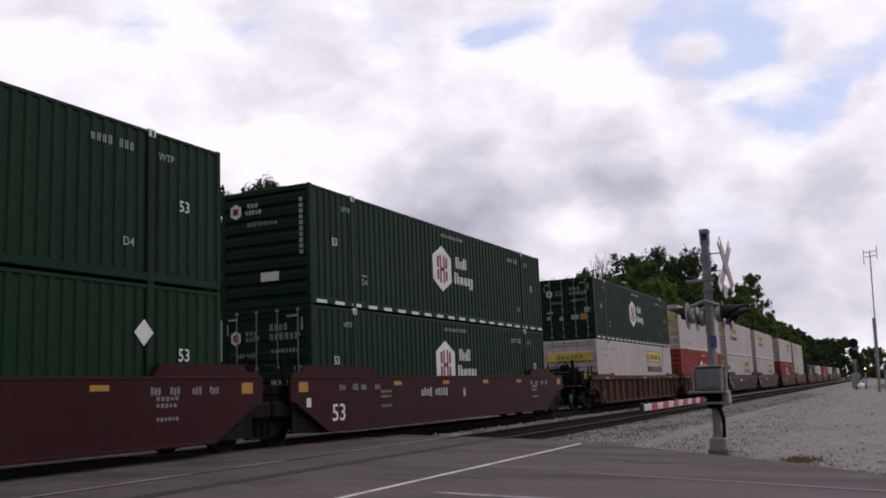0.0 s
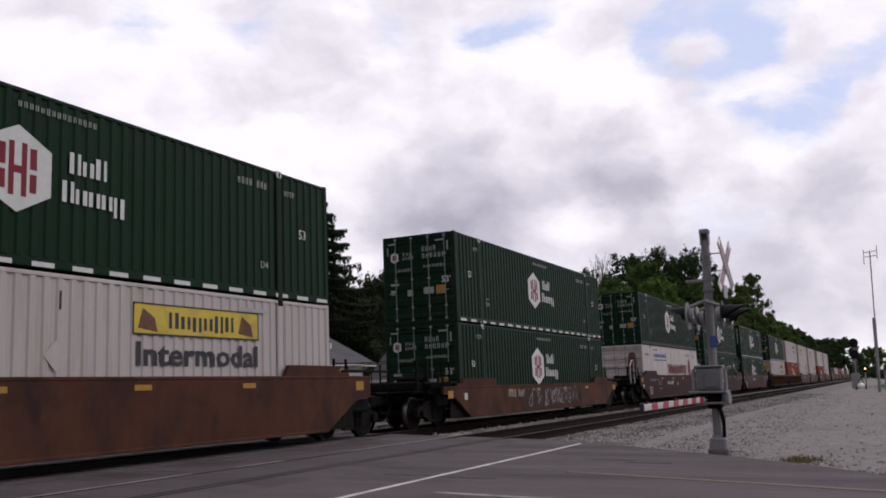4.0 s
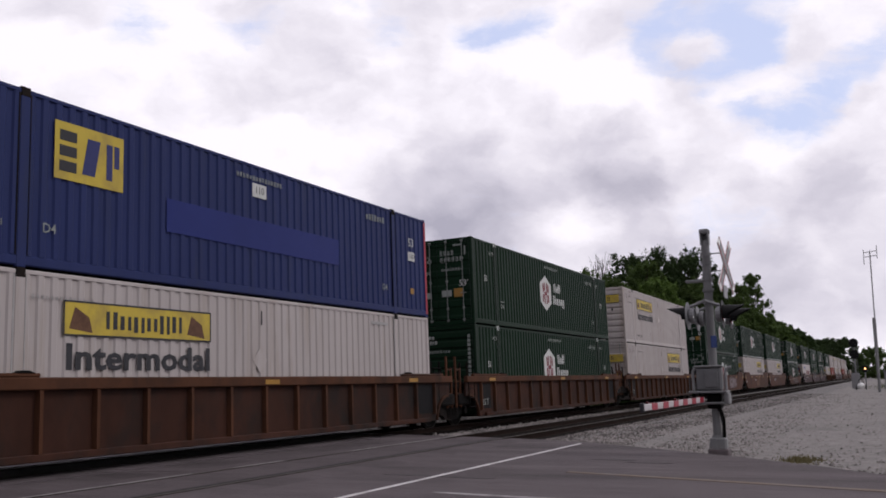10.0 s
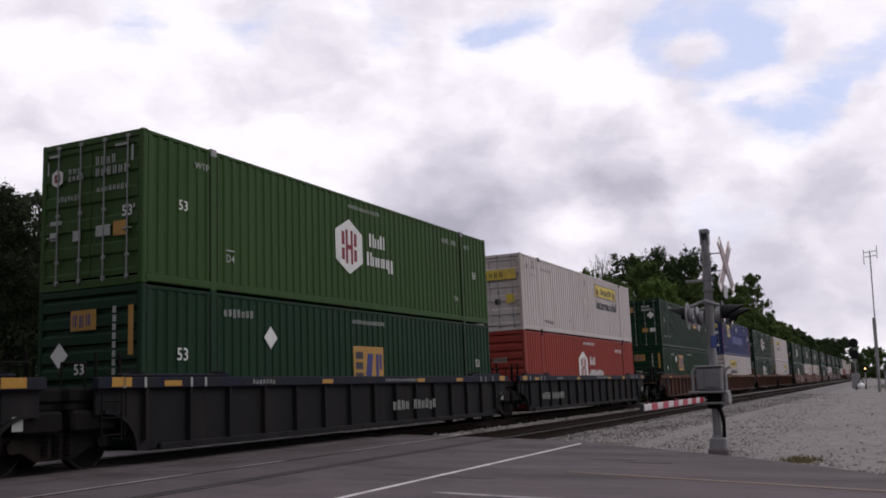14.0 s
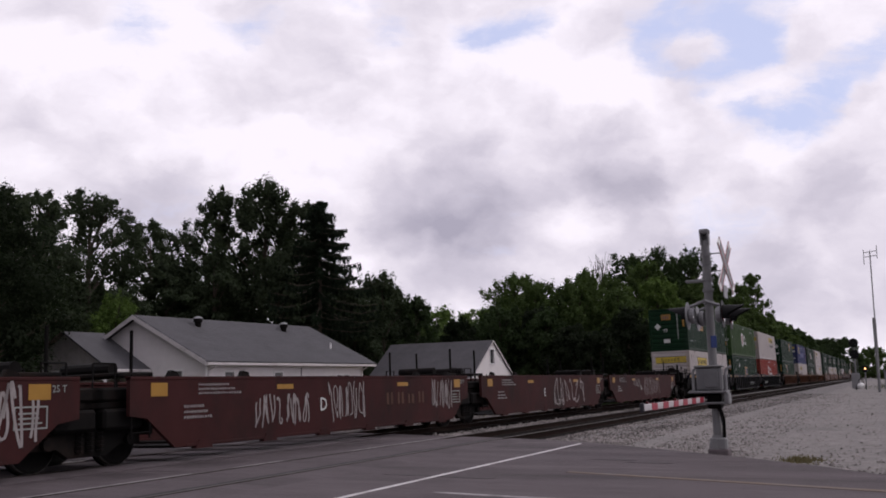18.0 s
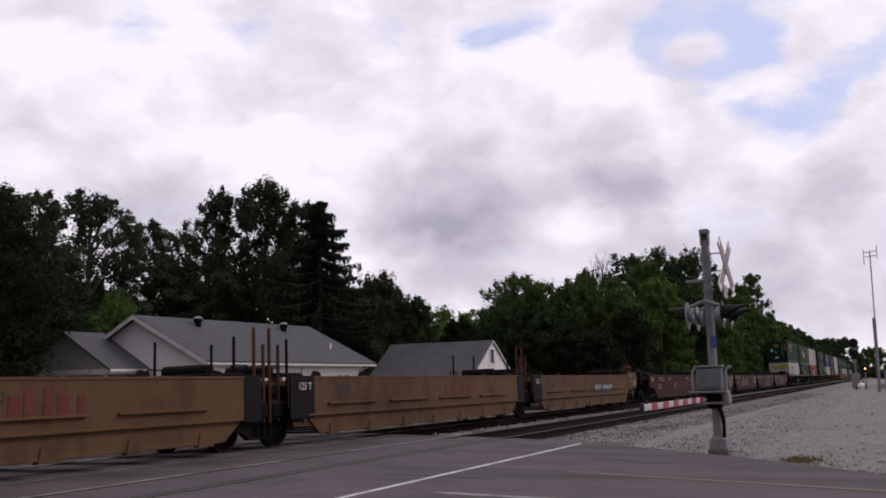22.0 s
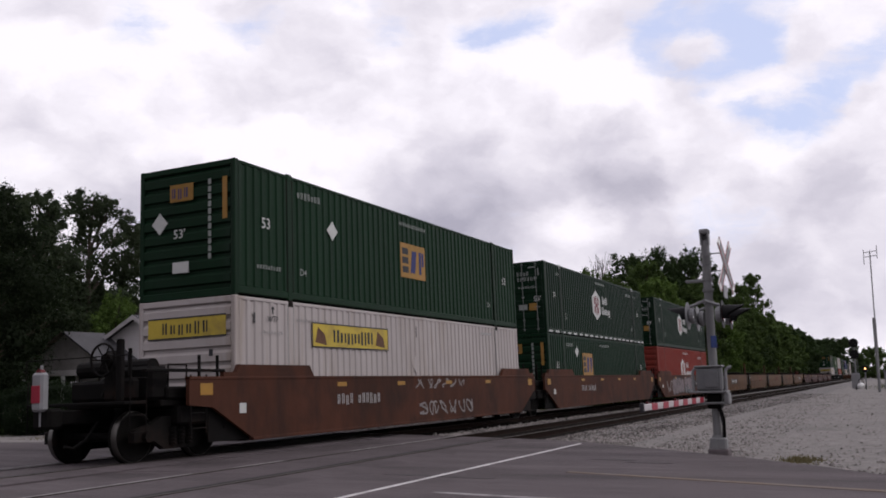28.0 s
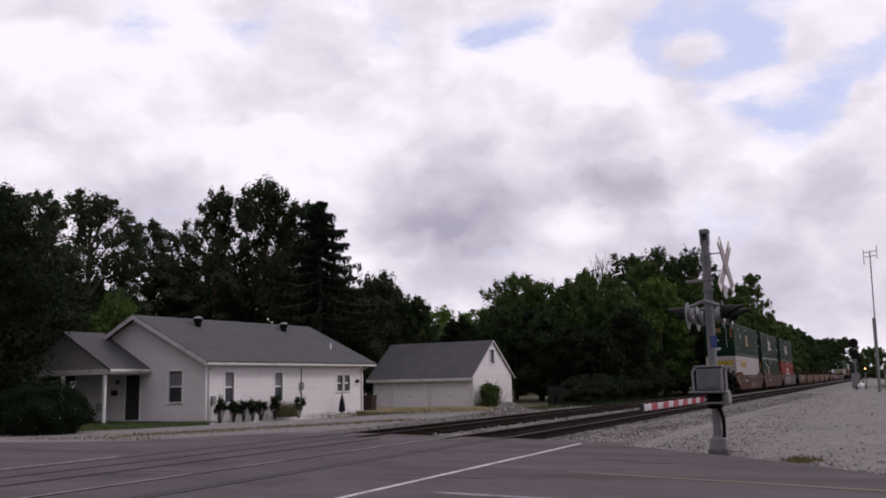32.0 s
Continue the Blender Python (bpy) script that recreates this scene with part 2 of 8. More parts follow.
V = (0.35, 1, 0.12)
STREAK = (1.2, 1.2, 0.16)
BLOTCH = (0.9, 0.9, 0.55)
GRIME = (0.016, 0.014, 0.013)
RUST = (0.06, 0.03, 0.02)
M = {
    "green": surface("green_container_paint", (0.0044, 0.0172, 0.0082), 0.5, vary=0.22, grain=2.0, dirt=(0.010, 0.020, 0.013), dirt_amount=0.2, stretch=STREAK, rand=0.12, specular=0.08),
    "emp_green": surface("deep_green_container_paint", (0.005, 0.0205, 0.0092), 0.5, vary=0.22, grain=2.0, dirt=(0.011, 0.024, 0.015), dirt_amount=0.2, stretch=STREAK, rand=0.1, specular=0.08),
    "olive": surface("olive_green_container_paint", (0.0246, 0.051, 0.015), 0.55, vary=0.2, grain=2.0, dirt=(0.03, 0.056, 0.02), dirt_amount=0.25, stretch=STREAK, specular=0.08),
    "white": surface("white_container_paint", (0.3687, 0.3356, 0.3302), 0.5, vary=0.10, grain=2.0, dirt=(0.29, 0.25, 0.225), dirt_amount=0.26, stretch=STREAK, rand=0.05, specular=0.08),
    "red": surface("faded_red_container_paint", (0.1797, 0.0302, 0.0224), 0.55, vary=0.15, grain=2.0, dirt=(0.16, 0.038, 0.030), dirt_amount=0.2, stretch=STREAK, rand=0.06, specular=0.08),
    "blue": surface("blue_container_paint", (0.019, 0.0269, 0.0911), 0.5, vary=0.15, grain=2.0, dirt=(0.024, 0.03, 0.07), dirt_amount=0.2, stretch=STREAK, specular=0.08),
    "blue_patch": surface("fresh_blue_paint", (0.018, 0.026, 0.125), 0.5, vary=0.1, grain=2.0, specular=0.08),
    "maroon": surface("maroon_wagon_paint", (0.0251, 0.0063, 0.0078), 0.6, vary=0.16, grain=3.0, dirt=(0.020, 0.011, 0.011), dirt_amount=0.25, stretch=BLOTCH, specular=0.08),
    "oxide": surface("brown_oxide_wagon_paint", (0.062, 0.0245, 0.0155), 0.7, vary=0.22, grain=3.0, dirt=(0.028, 0.0155, 0.0125), dirt_amount=0.42, stretch=BLOTCH, rand=0.12, specular=0.08),
    "brick": surface("weathered_brick_red_wagon_paint", (0.0375, 0.0122, 0.012), 0.7, vary=0.2, grain=3.0, dirt=(0.022, 0.0115, 0.011), dirt_amount=0.42, stretch=BLOTCH, rand=0.1, specular=0.08),
    "tan": surface("mustard_tan_wagon_paint", (0.092, 0.05, 0.026), 0.65, vary=0.16, grain=3.0, dirt=(0.055, 0.031, 0.020), dirt_amount=0.38, stretch=BLOTCH, rand=0.1, specular=0.08),
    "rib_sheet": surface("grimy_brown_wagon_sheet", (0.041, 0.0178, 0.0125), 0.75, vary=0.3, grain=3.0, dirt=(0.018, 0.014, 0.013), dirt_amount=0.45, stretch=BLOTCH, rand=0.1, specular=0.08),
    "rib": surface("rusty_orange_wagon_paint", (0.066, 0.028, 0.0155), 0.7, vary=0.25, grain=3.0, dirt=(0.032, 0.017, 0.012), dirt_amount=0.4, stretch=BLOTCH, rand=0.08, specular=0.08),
    "navy": surface("dark_navy_wagon_paint", (0.0096, 0.0109, 0.0198), 0.6, vary=0.25, grain=3.0, dirt=GRIME, dirt_amount=0.35, stretch=STREAK, specular=0.08),
    "charcoal": surface("charcoal_wagon_paint", (0.009, 0.0086, 0.0096), 0.7, vary=0.25, grain=3.0, dirt=GRIME, dirt_amount=0.3, stretch=STREAK, specular=0.08),
    "black": surface("grimy_black_steel", (0.0055, 0.005, 0.0049), 0.7, vary=0.3, grain=5.0, dirt=(0.018, 0.012, 0.010), dirt_amount=0.2, specular=0.06),
    "wheel": surface("dark_wheel_steel", (0.0055, 0.005, 0.0048), 0.7, 0.0, vary=0.25, grain=6.0, dirt=(0.02, 0.012, 0.010), dirt_amount=0.1, specular=0.06),
    "tread": surface("polished_tread_steel", (0.09, 0.085, 0.08), 0.3, 0.8, vary=0.1),
    "orange_red": surface("orange_red_brake_paint", (0.10, 0.024, 0.018), 0.7, vary=0.3, dirt=(0.04, 0.018, 0.015), dirt_amount=0.4),
    "steel": surface("galvanised_steel", (0.165, 0.165, 0.17), 0.55, 0.1, vary=0.15, grain=5.0, dirt=(0.2, 0.2, 0.2), dirt_amount=0.15),
    "rod": surface("galvanised_lock_rod", (0.16, 0.17, 0.165), 0.55, 0.2, vary=0.2),
    "letter": surface("white_lettering", (0.46, 0.465, 0.46), 0.6, vary=0.12, grain=9.0, dirt=(0.35, 0.38, 0.36), dirt_amount=0.2),
    "scuff": surface("grey_scuff_mark", (0.30, 0.29, 0.29), 0.7, vary=0.2),
    # faded paint; on the container doors its dimness is painted recess shade
    "letter_dim": surface("faded_and_shaded_lettering", (0.22, 0.235, 0.225), 0.6, vary=0.2, grain=9.0),
    "ink": surface("black_lettering", (0.03, 0.03, 0.035), 0.6, vary=0.2),
    "logo_red": surface("logo_red", (0.14, 0.013, 0.025), 0.6, vary=0.15),
    "yellow": surface("yellow_panel", (0.45, 0.34, 0.05), 0.55, vary=0.1, grain=5.0, dirt=(0.27, 0.20, 0.06), dirt_amount=0.3),
    "amber": surface("amber_panel", (0.26, 0.145, 0.035), 0.55, vary=0.2, grain=5.0, dirt=(0.3, 0.16, 0.05), dirt_amount=0.25),
    "reflector": surface("yellow_reflector", (0.28, 0.15, 0.028), 0.45, vary=0.1),
    "logo_navy": surface("logo_navy", (0.03, 0.035, 0.12), 0.6, vary=0.15),
    "gold": surface("gold_crest", (0.10, 0.05, 0.03), 0.6, vary=0.4, grain=12.0),
    "crest_red": surface("dark_red_lettering", (0.13, 0.025, 0.03), 0.6, vary=0.15),
    "text_blue": surface("blue_grey_lettering", (0.10, 0.14, 0.30), 0.6, vary=0.1),
    "tag_white": surface("white_spray_paint", (0.24, 0.2175, 0.2175), 0.8, vary=0.25, grain=4.0),
    "patch_orange": surface("orange_paint_patch", (0.20, 0.075, 0.025), 0.7, vary=0.35, grain=5.0, dirt=(0.07, 0.035, 0.02), dirt_amount=0.4),
    "faint_red": surface("faint_red_lettering", (0.105, 0.026, 0.021), 0.65, vary=0.3, grain=5.0),
    "tag_teal": surface("teal_spray_paint", (0.05, 0.13, 0.14), 0.8, vary=0.25, grain=4.0),
    "tag_pink": surface("pinkish_grey_spray_paint", (0.20, 0.165, 0.175), 0.8, vary=0.25, grain=4.0, dirt=(0.11, 0.09, 0.10), dirt_amount=0.3),
    "tag_steel": surface("pale_blue_spray_paint", (0.15, 0.19, 0.22), 0.8, vary=0.25, grain=4.0),
    "tag_plum": surface("plum_spray_paint", (0.040, 0.023, 0.022), 0.8, vary=0.3, grain=4.0, dirt=(0.05, 0.03, 0.03), dirt_amount=0.3),
    "tag_grey": surface("grey_spray_paint", (0.20, 0.185, 0.185), 0.8, vary=0.25, grain=4.0),
    "asphalt": surface("worn_asphalt", (0.086, 0.0714, 0.0774), 0.85, vary=0.26, grain=9.0, dirt=(0.048, 0.040, 0.043), dirt_amount=0.48, dirt_scale=0.9, stretch=(0.16, 0.8, 1), bump=0.5, bump_scale=140.0),
    "concrete": surface("weathered_concrete", (0.116, 0.097, 0.104), 0.85, vary=0.2, grain=7.0, dirt=(0.080, 0.067, 0.072), dirt_amount=0.3, dirt_scale=0.5, bump=0.4, bump_scale=120.0, rand=0.08),
    "ballast": surface("grey_ballast", (0.138, 0.1288, 0.1288), 0.95, vary=0.5, grain=24.0, dirt=(0.13, 0.12, 0.115), dirt_amount=0.3, dirt_scale=0.8, bump=0.9, bump_scale=45.0),
    "ballast_dark": surface("dark_track_ballast", (0.014, 0.0115, 0.0105), 0.95, vary=0.35, grain=30.0, bump=0.9, bump_scale=45.0, specular=0.03),
    "gravel": surface("pale_gravel_lot", (0.171, 0.1584, 0.1548), 0.95, vary=0.42, grain=24.0, dirt=(0.125, 0.116, 0.114), dirt_amount=0.3, dirt_scale=0.25, bump=0.7, bump_scale=70.0),
    "soil": surface("dry_grass_soil", (0.062, 0.060, 0.032), 0.95, vary=0.35, grain=3.0, dirt=(0.12, 0.10, 0.06), dirt_amount=0.35, dirt_scale=0.3, bump=0.8, bump_scale=30.0),
    "lawn": surface("lawn_grass", (0.038, 0.055, 0.022), 0.95, vary=0.35, grain=5.0, dirt=(0.10, 0.10, 0.04), dirt_amount=0.2, dirt_scale=0.5, bump=0.8, bump_scale=40.0),
    "rail": surface("rusty_rail", (0.018, 0.012, 0.010), 0.8, 0.0, vary=0.2, specular=0.03),
    "railhead": surface("dull_rail_head_steel", (0.075, 0.068, 0.065), 0.6, 0.2, vary=0.15, specular=0.1),
    "tie": surface("creosoted_tie", (0.011, 0.009, 0.008), 0.9, vary=0.3, grain=6.0, stretch=(1, 6, 1), rand=0.25, specular=0.03),
    "rubber": surface("flangeway_rubber", (0.022, 0.020, 0.021), 0.8, vary=0.2),
    "road_white": surface("white_road_paint", (0.46, 0.44, 0.45), 0.8, vary=0.2, grain=10.0, dirt=(0.22, 0.2, 0.2), dirt_amount=0.3),
    "asphalt_dark": surface("dark_tar", (0.048, 0.042, 0.044), 0.8, vary=0.25, grain=6.0),
    "ghost": surface("ghost_lettering", (0.066, 0.031, 0.020), 0.7, vary=0.3),
    # pale tone for the painted rail gleam and the faded edge line
    "pale_strip": surface("pale_gleam_and_line_paint", (0.24, 0.225, 0.23), 0.8, vary=0.25, grain=6.0, dirt=(0.1, 0.09, 0.093), dirt_amount=0.4, dirt_scale=2.0),
    "road_orange": surface("faded_orange_road_paint", (0.115, 0.086, 0.068), 0.8, vary=0.2, grain=8.0, dirt=(0.13, 0.11, 0.105), dirt_amount=0.4, dirt_scale=2.0),
    "siding": surface("white_vinyl_siding", (0.64, 0.605, 0.615), 0.55, vary=0.05, grain=3.0, dirt=(0.58, 0.56, 0.56), dirt_amount=0.15, rand=0.03),
    "trim_white": surface("white_painted_trim", (0.703, 0.684, 0.6935), 0.5, vary=0.06),
    # darker copy of trim_white: the shade at the eaves is in the colour
    "trim_grey": surface("eave_shaded_white_trim", (0.52, 0.49, 0.5), 0.6, vary=0.12, grain=4.0, dirt=(0.3, 0.28, 0.28), dirt_amount=0.25),
    "straw": surface("dry_straw_ground", (0.19, 0.155, 0.085), 0.95, vary=0.35, grain=5.0, dirt=(0.11, 0.105, 0.07), dirt_amount=0.35, dirt_scale=0.6, bump=0.8, bump_scale=40.0),
    # grey-beige base holds the tree's shade on the porch gable
    "gable": surface("tree_shaded_gable_boards", (0.26, 0.24, 0.24), 0.7, vary=0.12, grain=4.0, dirt=(0.17, 0.155, 0.155), dirt_amount=0.3),
    "block": surface("white_painted_block", (0.6138, 0.5859, 0.5859), 0.75, vary=0.08, grain=4.0, dirt=(0.45, 0.42, 0.4), dirt_amount=0.18, bump=0.3),
    "shingle": surface("grey_asphalt_shingles", (0.075, 0.073, 0.080), 0.9, vary=0.16, grain=9.0, dirt=(0.058, 0.057, 0.062), dirt_amount=0.25, dirt_scale=0.6, stretch=(1, 1, 1), bump=0.5, rand=0.03),
    "shingle_red": surface("faded_reddish_shingles", (0.15, 0.105, 0.10), 0.9, vary=0.25, grain=9.0, bump=0.5),
    "dark_door": surface("dark_storm_door", (0.018, 0.017, 0.018), 0.35, vary=0.2),
    "pane": surface("dark_window_glass", (0.030, 0.032, 0.036), 0.08, vary=0.1, bump=0.0, specular=0.6),
    "blind": surface("grey_window_blind", (0.16, 0.16, 0.165), 0.6, vary=0.1),
    "bark": surface("brown_grey_bark", (0.060, 0.048, 0.038), 0.95, vary=0.3, grain=8.0, stretch=(1, 1, 0.2), bump=0.8, bump_scale=20.0),
    "fence": surface("weathered_fence_wood", (0.016, 0.014, 0.013), 0.9, vary=0.3, grain=5.0, stretch=(4, 4, 0.3), rand=0.2),
    "bin": surface("dark_brown_plastic", (0.030, 0.020, 0.020), 0.5, vary=0.1),
    "sign_white": surface("white_sign_sheet", (0.70, 0.70, 0.70), 0.45, vary=0.06),
    "arm_white": surface("weathered_white_sheet", (0.40, 0.38, 0.39), 0.5, vary=0.1, grain=6.0),
    "sign_red": surface("red_reflective_sheet", (0.25, 0.016, 0.034), 0.45, vary=0.1),
    "sign_blue": surface("blue_sign_sheet", (0.03, 0.05, 0.16), 0.5, vary=0.1),
    "signal_black": surface("black_signal_hood", (0.014, 0.014, 0.015), 0.45, vary=0.2, specular=0.04),
    "mech_grey": surface("grey_painted_mechanism", (0.13, 0.13, 0.137), 0.5, 0.1, vary=0.15, grain=5.0, dirt=(0.05, 0.05, 0.05), dirt_amount=0.25),
    "alu": surface("cast_aluminium", (0.22, 0.22, 0.23), 0.5, 0.2, vary=0.12),
    "lens_off": surface("dark_red_lens", (0.09, 0.012, 0.014), 0.15, vary=0.1, bump=0.0),
    "amber_light": glow("amber_signal_light", (1.0, 0.45, 0.15), 4.0),
    "clear_light": glow("small_white_lamp", (1.0, 0.96, 0.95), 5.0),
}


def leaf_material(name, colour, back, vary=0.34):
    mat = bpy.data.materials.new(name)
    mat.use_nodes = True
    tree = mat.node_tree
    link = tree.links.new
    bsdf = tree.nodes["Principled BSDF"]
    geo = node(tree, "ShaderNodeNewGeometry")
    tc = node(tree, "ShaderNodeTexCoord")
    big = node(tree, "ShaderNodeTexNoise", Scale=0.6, Detail=3.0)
    link(tc.outputs["Object"], big.inputs["Vector"])
    add = node(tree, "ShaderNodeMath")
    add.operation = "MULTIPLY_ADD"
    add.inputs[1].default_value = 0.55
    link(geo.outputs["Random Per Island"], add.inputs[0])
    link(big.outputs["Fac"], add.inputs[2])
    ramp = node(tree, "ShaderNodeMapRange", **{"From Min": 0.4, "From Max": 1.15, "To Min": 0.0, "To Max": 1.0})
    link(add.outputs[0], ramp.inputs["Value"])
    mx = node(tree, "ShaderNodeMix")
    mx.data_type = "RGBA"
    mx.inputs["A"].default_value = (*[c * (1 - vary) for c in colour], 1)
    mx.inputs["B"].default_value = (*[c * (1 + vary) for c in colour], 1)
    link(ramp.outputs[0], mx.inputs["Factor"])
    link(mx.outputs["Result"], bsdf.inputs["Base Color"])
    bsdf.inputs["Roughness"].default_value = 0.8
    bsdf.inputs["Specular IOR Level"].default_value = 0.05
    trans = node(tree, "ShaderNodeBsdfTranslucent")
    trans.inputs["Color"].default_value = (*back, 1)
    ms = node(tree, "ShaderNodeMixShader")
    ms.inputs[0].default_value = 0.22
    link(bsdf.outputs[0], ms.inputs[1])
    link(trans.outputs[0], ms.inputs[2])
    link(ms.outputs[0], tree.nodes["Material Output"].inputs[0])
    return mat


LEAF = {
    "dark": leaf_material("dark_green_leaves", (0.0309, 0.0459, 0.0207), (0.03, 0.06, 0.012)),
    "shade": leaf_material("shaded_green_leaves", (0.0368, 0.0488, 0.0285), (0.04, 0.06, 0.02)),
    # blackish leaf; on low growth under the trees it holds canopy shade
    "deep": leaf_material("blackish_and_shaded_leaves", (0.0144, 0.0198, 0.0112), (0.02, 0.035, 0.010)),
    "mid": leaf_material("green_leaves", (0.0535, 0.0802, 0.0279), (0.07, 0.11, 0.02)),
    "bright": leaf_material("bright_green_leaves", (0.0726, 0.1144, 0.0297), (0.10, 0.16, 0.03)),
    "conifer": leaf_material("spruce_needles", (0.016, 0.0232, 0.0152), (0.02, 0.035, 0.015)),
    "hedge": leaf_material("dark_hedge_leaves", (0.009, 0.0145, 0.0075), (0.02, 0.04, 0.01)),
    "dry": leaf_material("dry_grass_blades", (0.115, 0.100, 0.058), (0.15, 0.13, 0.05), 0.35),
    "grass": leaf_material("grass_blades", (0.050, 0.066, 0.026), (0.07, 0.1, 0.02), 0.4),
}


# ---- mesh helpers ----
class Shape:
    """Collects faces for one mesh."""

    def __init__(self):
        self.v, self.f = [], []

    def add(self, verts, faces):
        n = len(self.v)
        self.v += [tuple(p) for p in verts]
        self.f += [tuple(n + i for i in face) for face in faces]
        return self

    def box(self, x0, x1, y0, y1, z0, z1):
        return self.add([(x0, y0, z0), (x1, y0, z0), (x1, y1, z0), (x0, y1, z0), (x0, y0, z1), (x1, y0, z1), (x1, y1, z1), (x0, y1, z1)],
                        [(0, 3, 2, 1), (4, 5, 6, 7), (0, 1, 5, 4), (1, 2, 6, 5), (2, 3, 7, 6), (3, 0, 4, 7)])

    def soft_box(self, x0, x1, y0, y1, z0, z1, b=0.02):
        """A box with chamfered edges."""
        b = min(b, (x1 - x0) * 0.4, (y1 - y0) * 0.4, (z1 - z0) * 0.4)
        pts, ids = [], {}
        for i, (x, sx) in enumerate(((x0, 1), (x1, -1))):
            for j, (y, sy) in enumerate(((y0, 1), (y1, -1))):
                for k, (z, sz) in enumerate(((z0, 1), (z1, -1))):
                    for a in range(3):
                        ids[i, j, k, a] = len(pts)
                        pts.append((x + (0 if a == 0 else sx * b), y + (0 if a == 1 else sy * b), z + (0 if a == 2 else sz * b)))
        faces = []
        for a in range(3):
            for s in (0, 1):
                order = [(0, 0), (1, 0), (1, 1), (0, 1)]
                face = []
                for p, q in order:
                    key = [0, 0, 0]
                    key[a] = s
                    key[(a + 1) % 3], key[(a + 2) % 3] = p, q
                    face.append(ids[(*key, a)])
                faces.append(tuple(face if s else face[::-1]))
        for a in range(3):
            b1, c1 = (a + 1) % 3, (a + 2) % 3
            for p in (0, 1):
                for q in (0, 1):
                    k0, k1 = [0, 0, 0], [0, 0, 0]
                    k0[a], k1[a] = 0, 1
                    k0[b1] = k1[b1] = p
                    k0[c1] = k1[c1] = q
                    face = [ids[(*k0, b1)], ids[(*k1, b1)], ids[(*k1, c1)], ids[(*k0, c1)]]
                    faces.append(tuple(face if p != q else face[::-1]))
        for i in (0, 1):
            for j in (0, 1):
                for k in (0, 1):
                    face = (ids[i, j, k, 0], ids[i, j, k, 1], ids[i, j, k, 2])
                    faces.append(face if (i + j + k) % 2 else face[::-1])
        return self.add(pts, faces)

    def prism(self, outline, axis, a, b):
        """An outline (two coordinates, the other axes in order) drawn out along axis from a to b."""
        n = len(outline)

        def put(u, w, d):
            return {0: (d, u, w), 1: (u, d, w), 2: (u, w, d)}[axis]

        pts = [put(u, w, a) for u, w in outline] + [put(u, w, b) for u, w in outline]
        faces = [tuple(range(n))[::-1], tuple(range(n, 2 * n))]
        faces += [(i, (i + 1) % n, n + (i + 1) % n, n + i) for i in range(n)]
        return self.add(pts, faces)

    def tube(self, p, q, r, n=8, r2=None):
        p, q = Vector(p), Vector(q)
        way = (q - p).normalized()
        side = way.orthogonal().normalized()
        other = way.cross(side)
        r2 = r if r2 is None else r2
        ring = [(math.cos(2 * math.pi * i / n), math.sin(2 * math.pi * i / n)) for i in range(n)]
        pts = [p + (side * a + other * b) * r for a, b in ring] + [q + (side * a + other * b) * r2 for a, b in ring]
        return self.add(pts, [tuple(range(n))[::-1], tuple(range(n, 2 * n))] + [(i, (i + 1) % n, n + (i + 1) % n, n + i) for i in range(n)])

    def path(self, pts, r, n=6):
        for a, b in zip(pts, pts[1:]):
            self.tube(a, b, r, n)
        return self

    def lathe(self, profile, n=24, axis=0):
        """profile: (along, radius) pairs turned about the axis through the origin."""
        pts, m = [], len(profile)
        for i in range(n):
            c, s = math.cos(2 * math.pi * i / n), math.sin(2 * math.pi * i / n)
            for d, r in profile:
                pts.append({0: (d, r * c, r * s), 1: (r * c, d, r * s), 2: (r * c, r * s, d)}[axis])
        faces = []
        for i in range(n):
            for k in range(m - 1):
                a, b = i * m + k, ((i + 1) % n) * m + k
                faces.append((a, b, b + 1, a + 1))
        return self.add(pts, faces)

    def moved(self, m):
        self.v = [tuple(m @ Vector(p)) for p in self.v]
        return self

    def mesh(self, name, material, smooth=False):
        me = bpy.data.meshes.new(name)
        me.from_pydata(self.v, [], self.f)
        me.materials.append(material)
        if smooth:
            for p in me.polygons:
                p.use_smooth = True
        me.update()
        return me


def part(name, shape, material, parent, label="", at=None, smooth=False):
    """One mesh object under a thing or a part."""
    me = shape if isinstance(shape, bpy.types.Mesh) else shape.mesh(name, material, smooth)
    ob = new(name, me)
    ob.parent = parent
    if at is not None:
        ob.matrix_basis = at
    if label:
        tagged(ob, label)
    if name in SMALL:
        tagged(ob, kind="stuff")
    return ob


# fine bits that stay joined in one part
SMALL = {"lettering", "wordmark", "emblem", "hinge", "spring", "bearing_cap", "graffiti", "graffiti_fill", "graffiti_accent", "well_floor", "scroll_shape", "panel_seam", "marker_stripe", "letter_shape", "panel_border", "panel_seam", "limb", "stem", "bough", "crown", "foliage"}


def thing(name, label, category, at=None, group="", kind=""):
    ob = new(name)
    ob.empty_display_size = 0.3
    if at is not None:
        ob.matrix_basis = at
    return tagged(ob, label, category, group, kind)


def solid(name, shape, material, label="", category="", at=None, group="", kind="", smooth=False):
    ob = new(name, shape if isinstance(shape, bpy.types.Mesh) else shape.mesh(name, material, smooth))
    if at is not None:
        ob.matrix_basis = at
    return tagged(ob, label, category, group, kind)


WORDS = {}


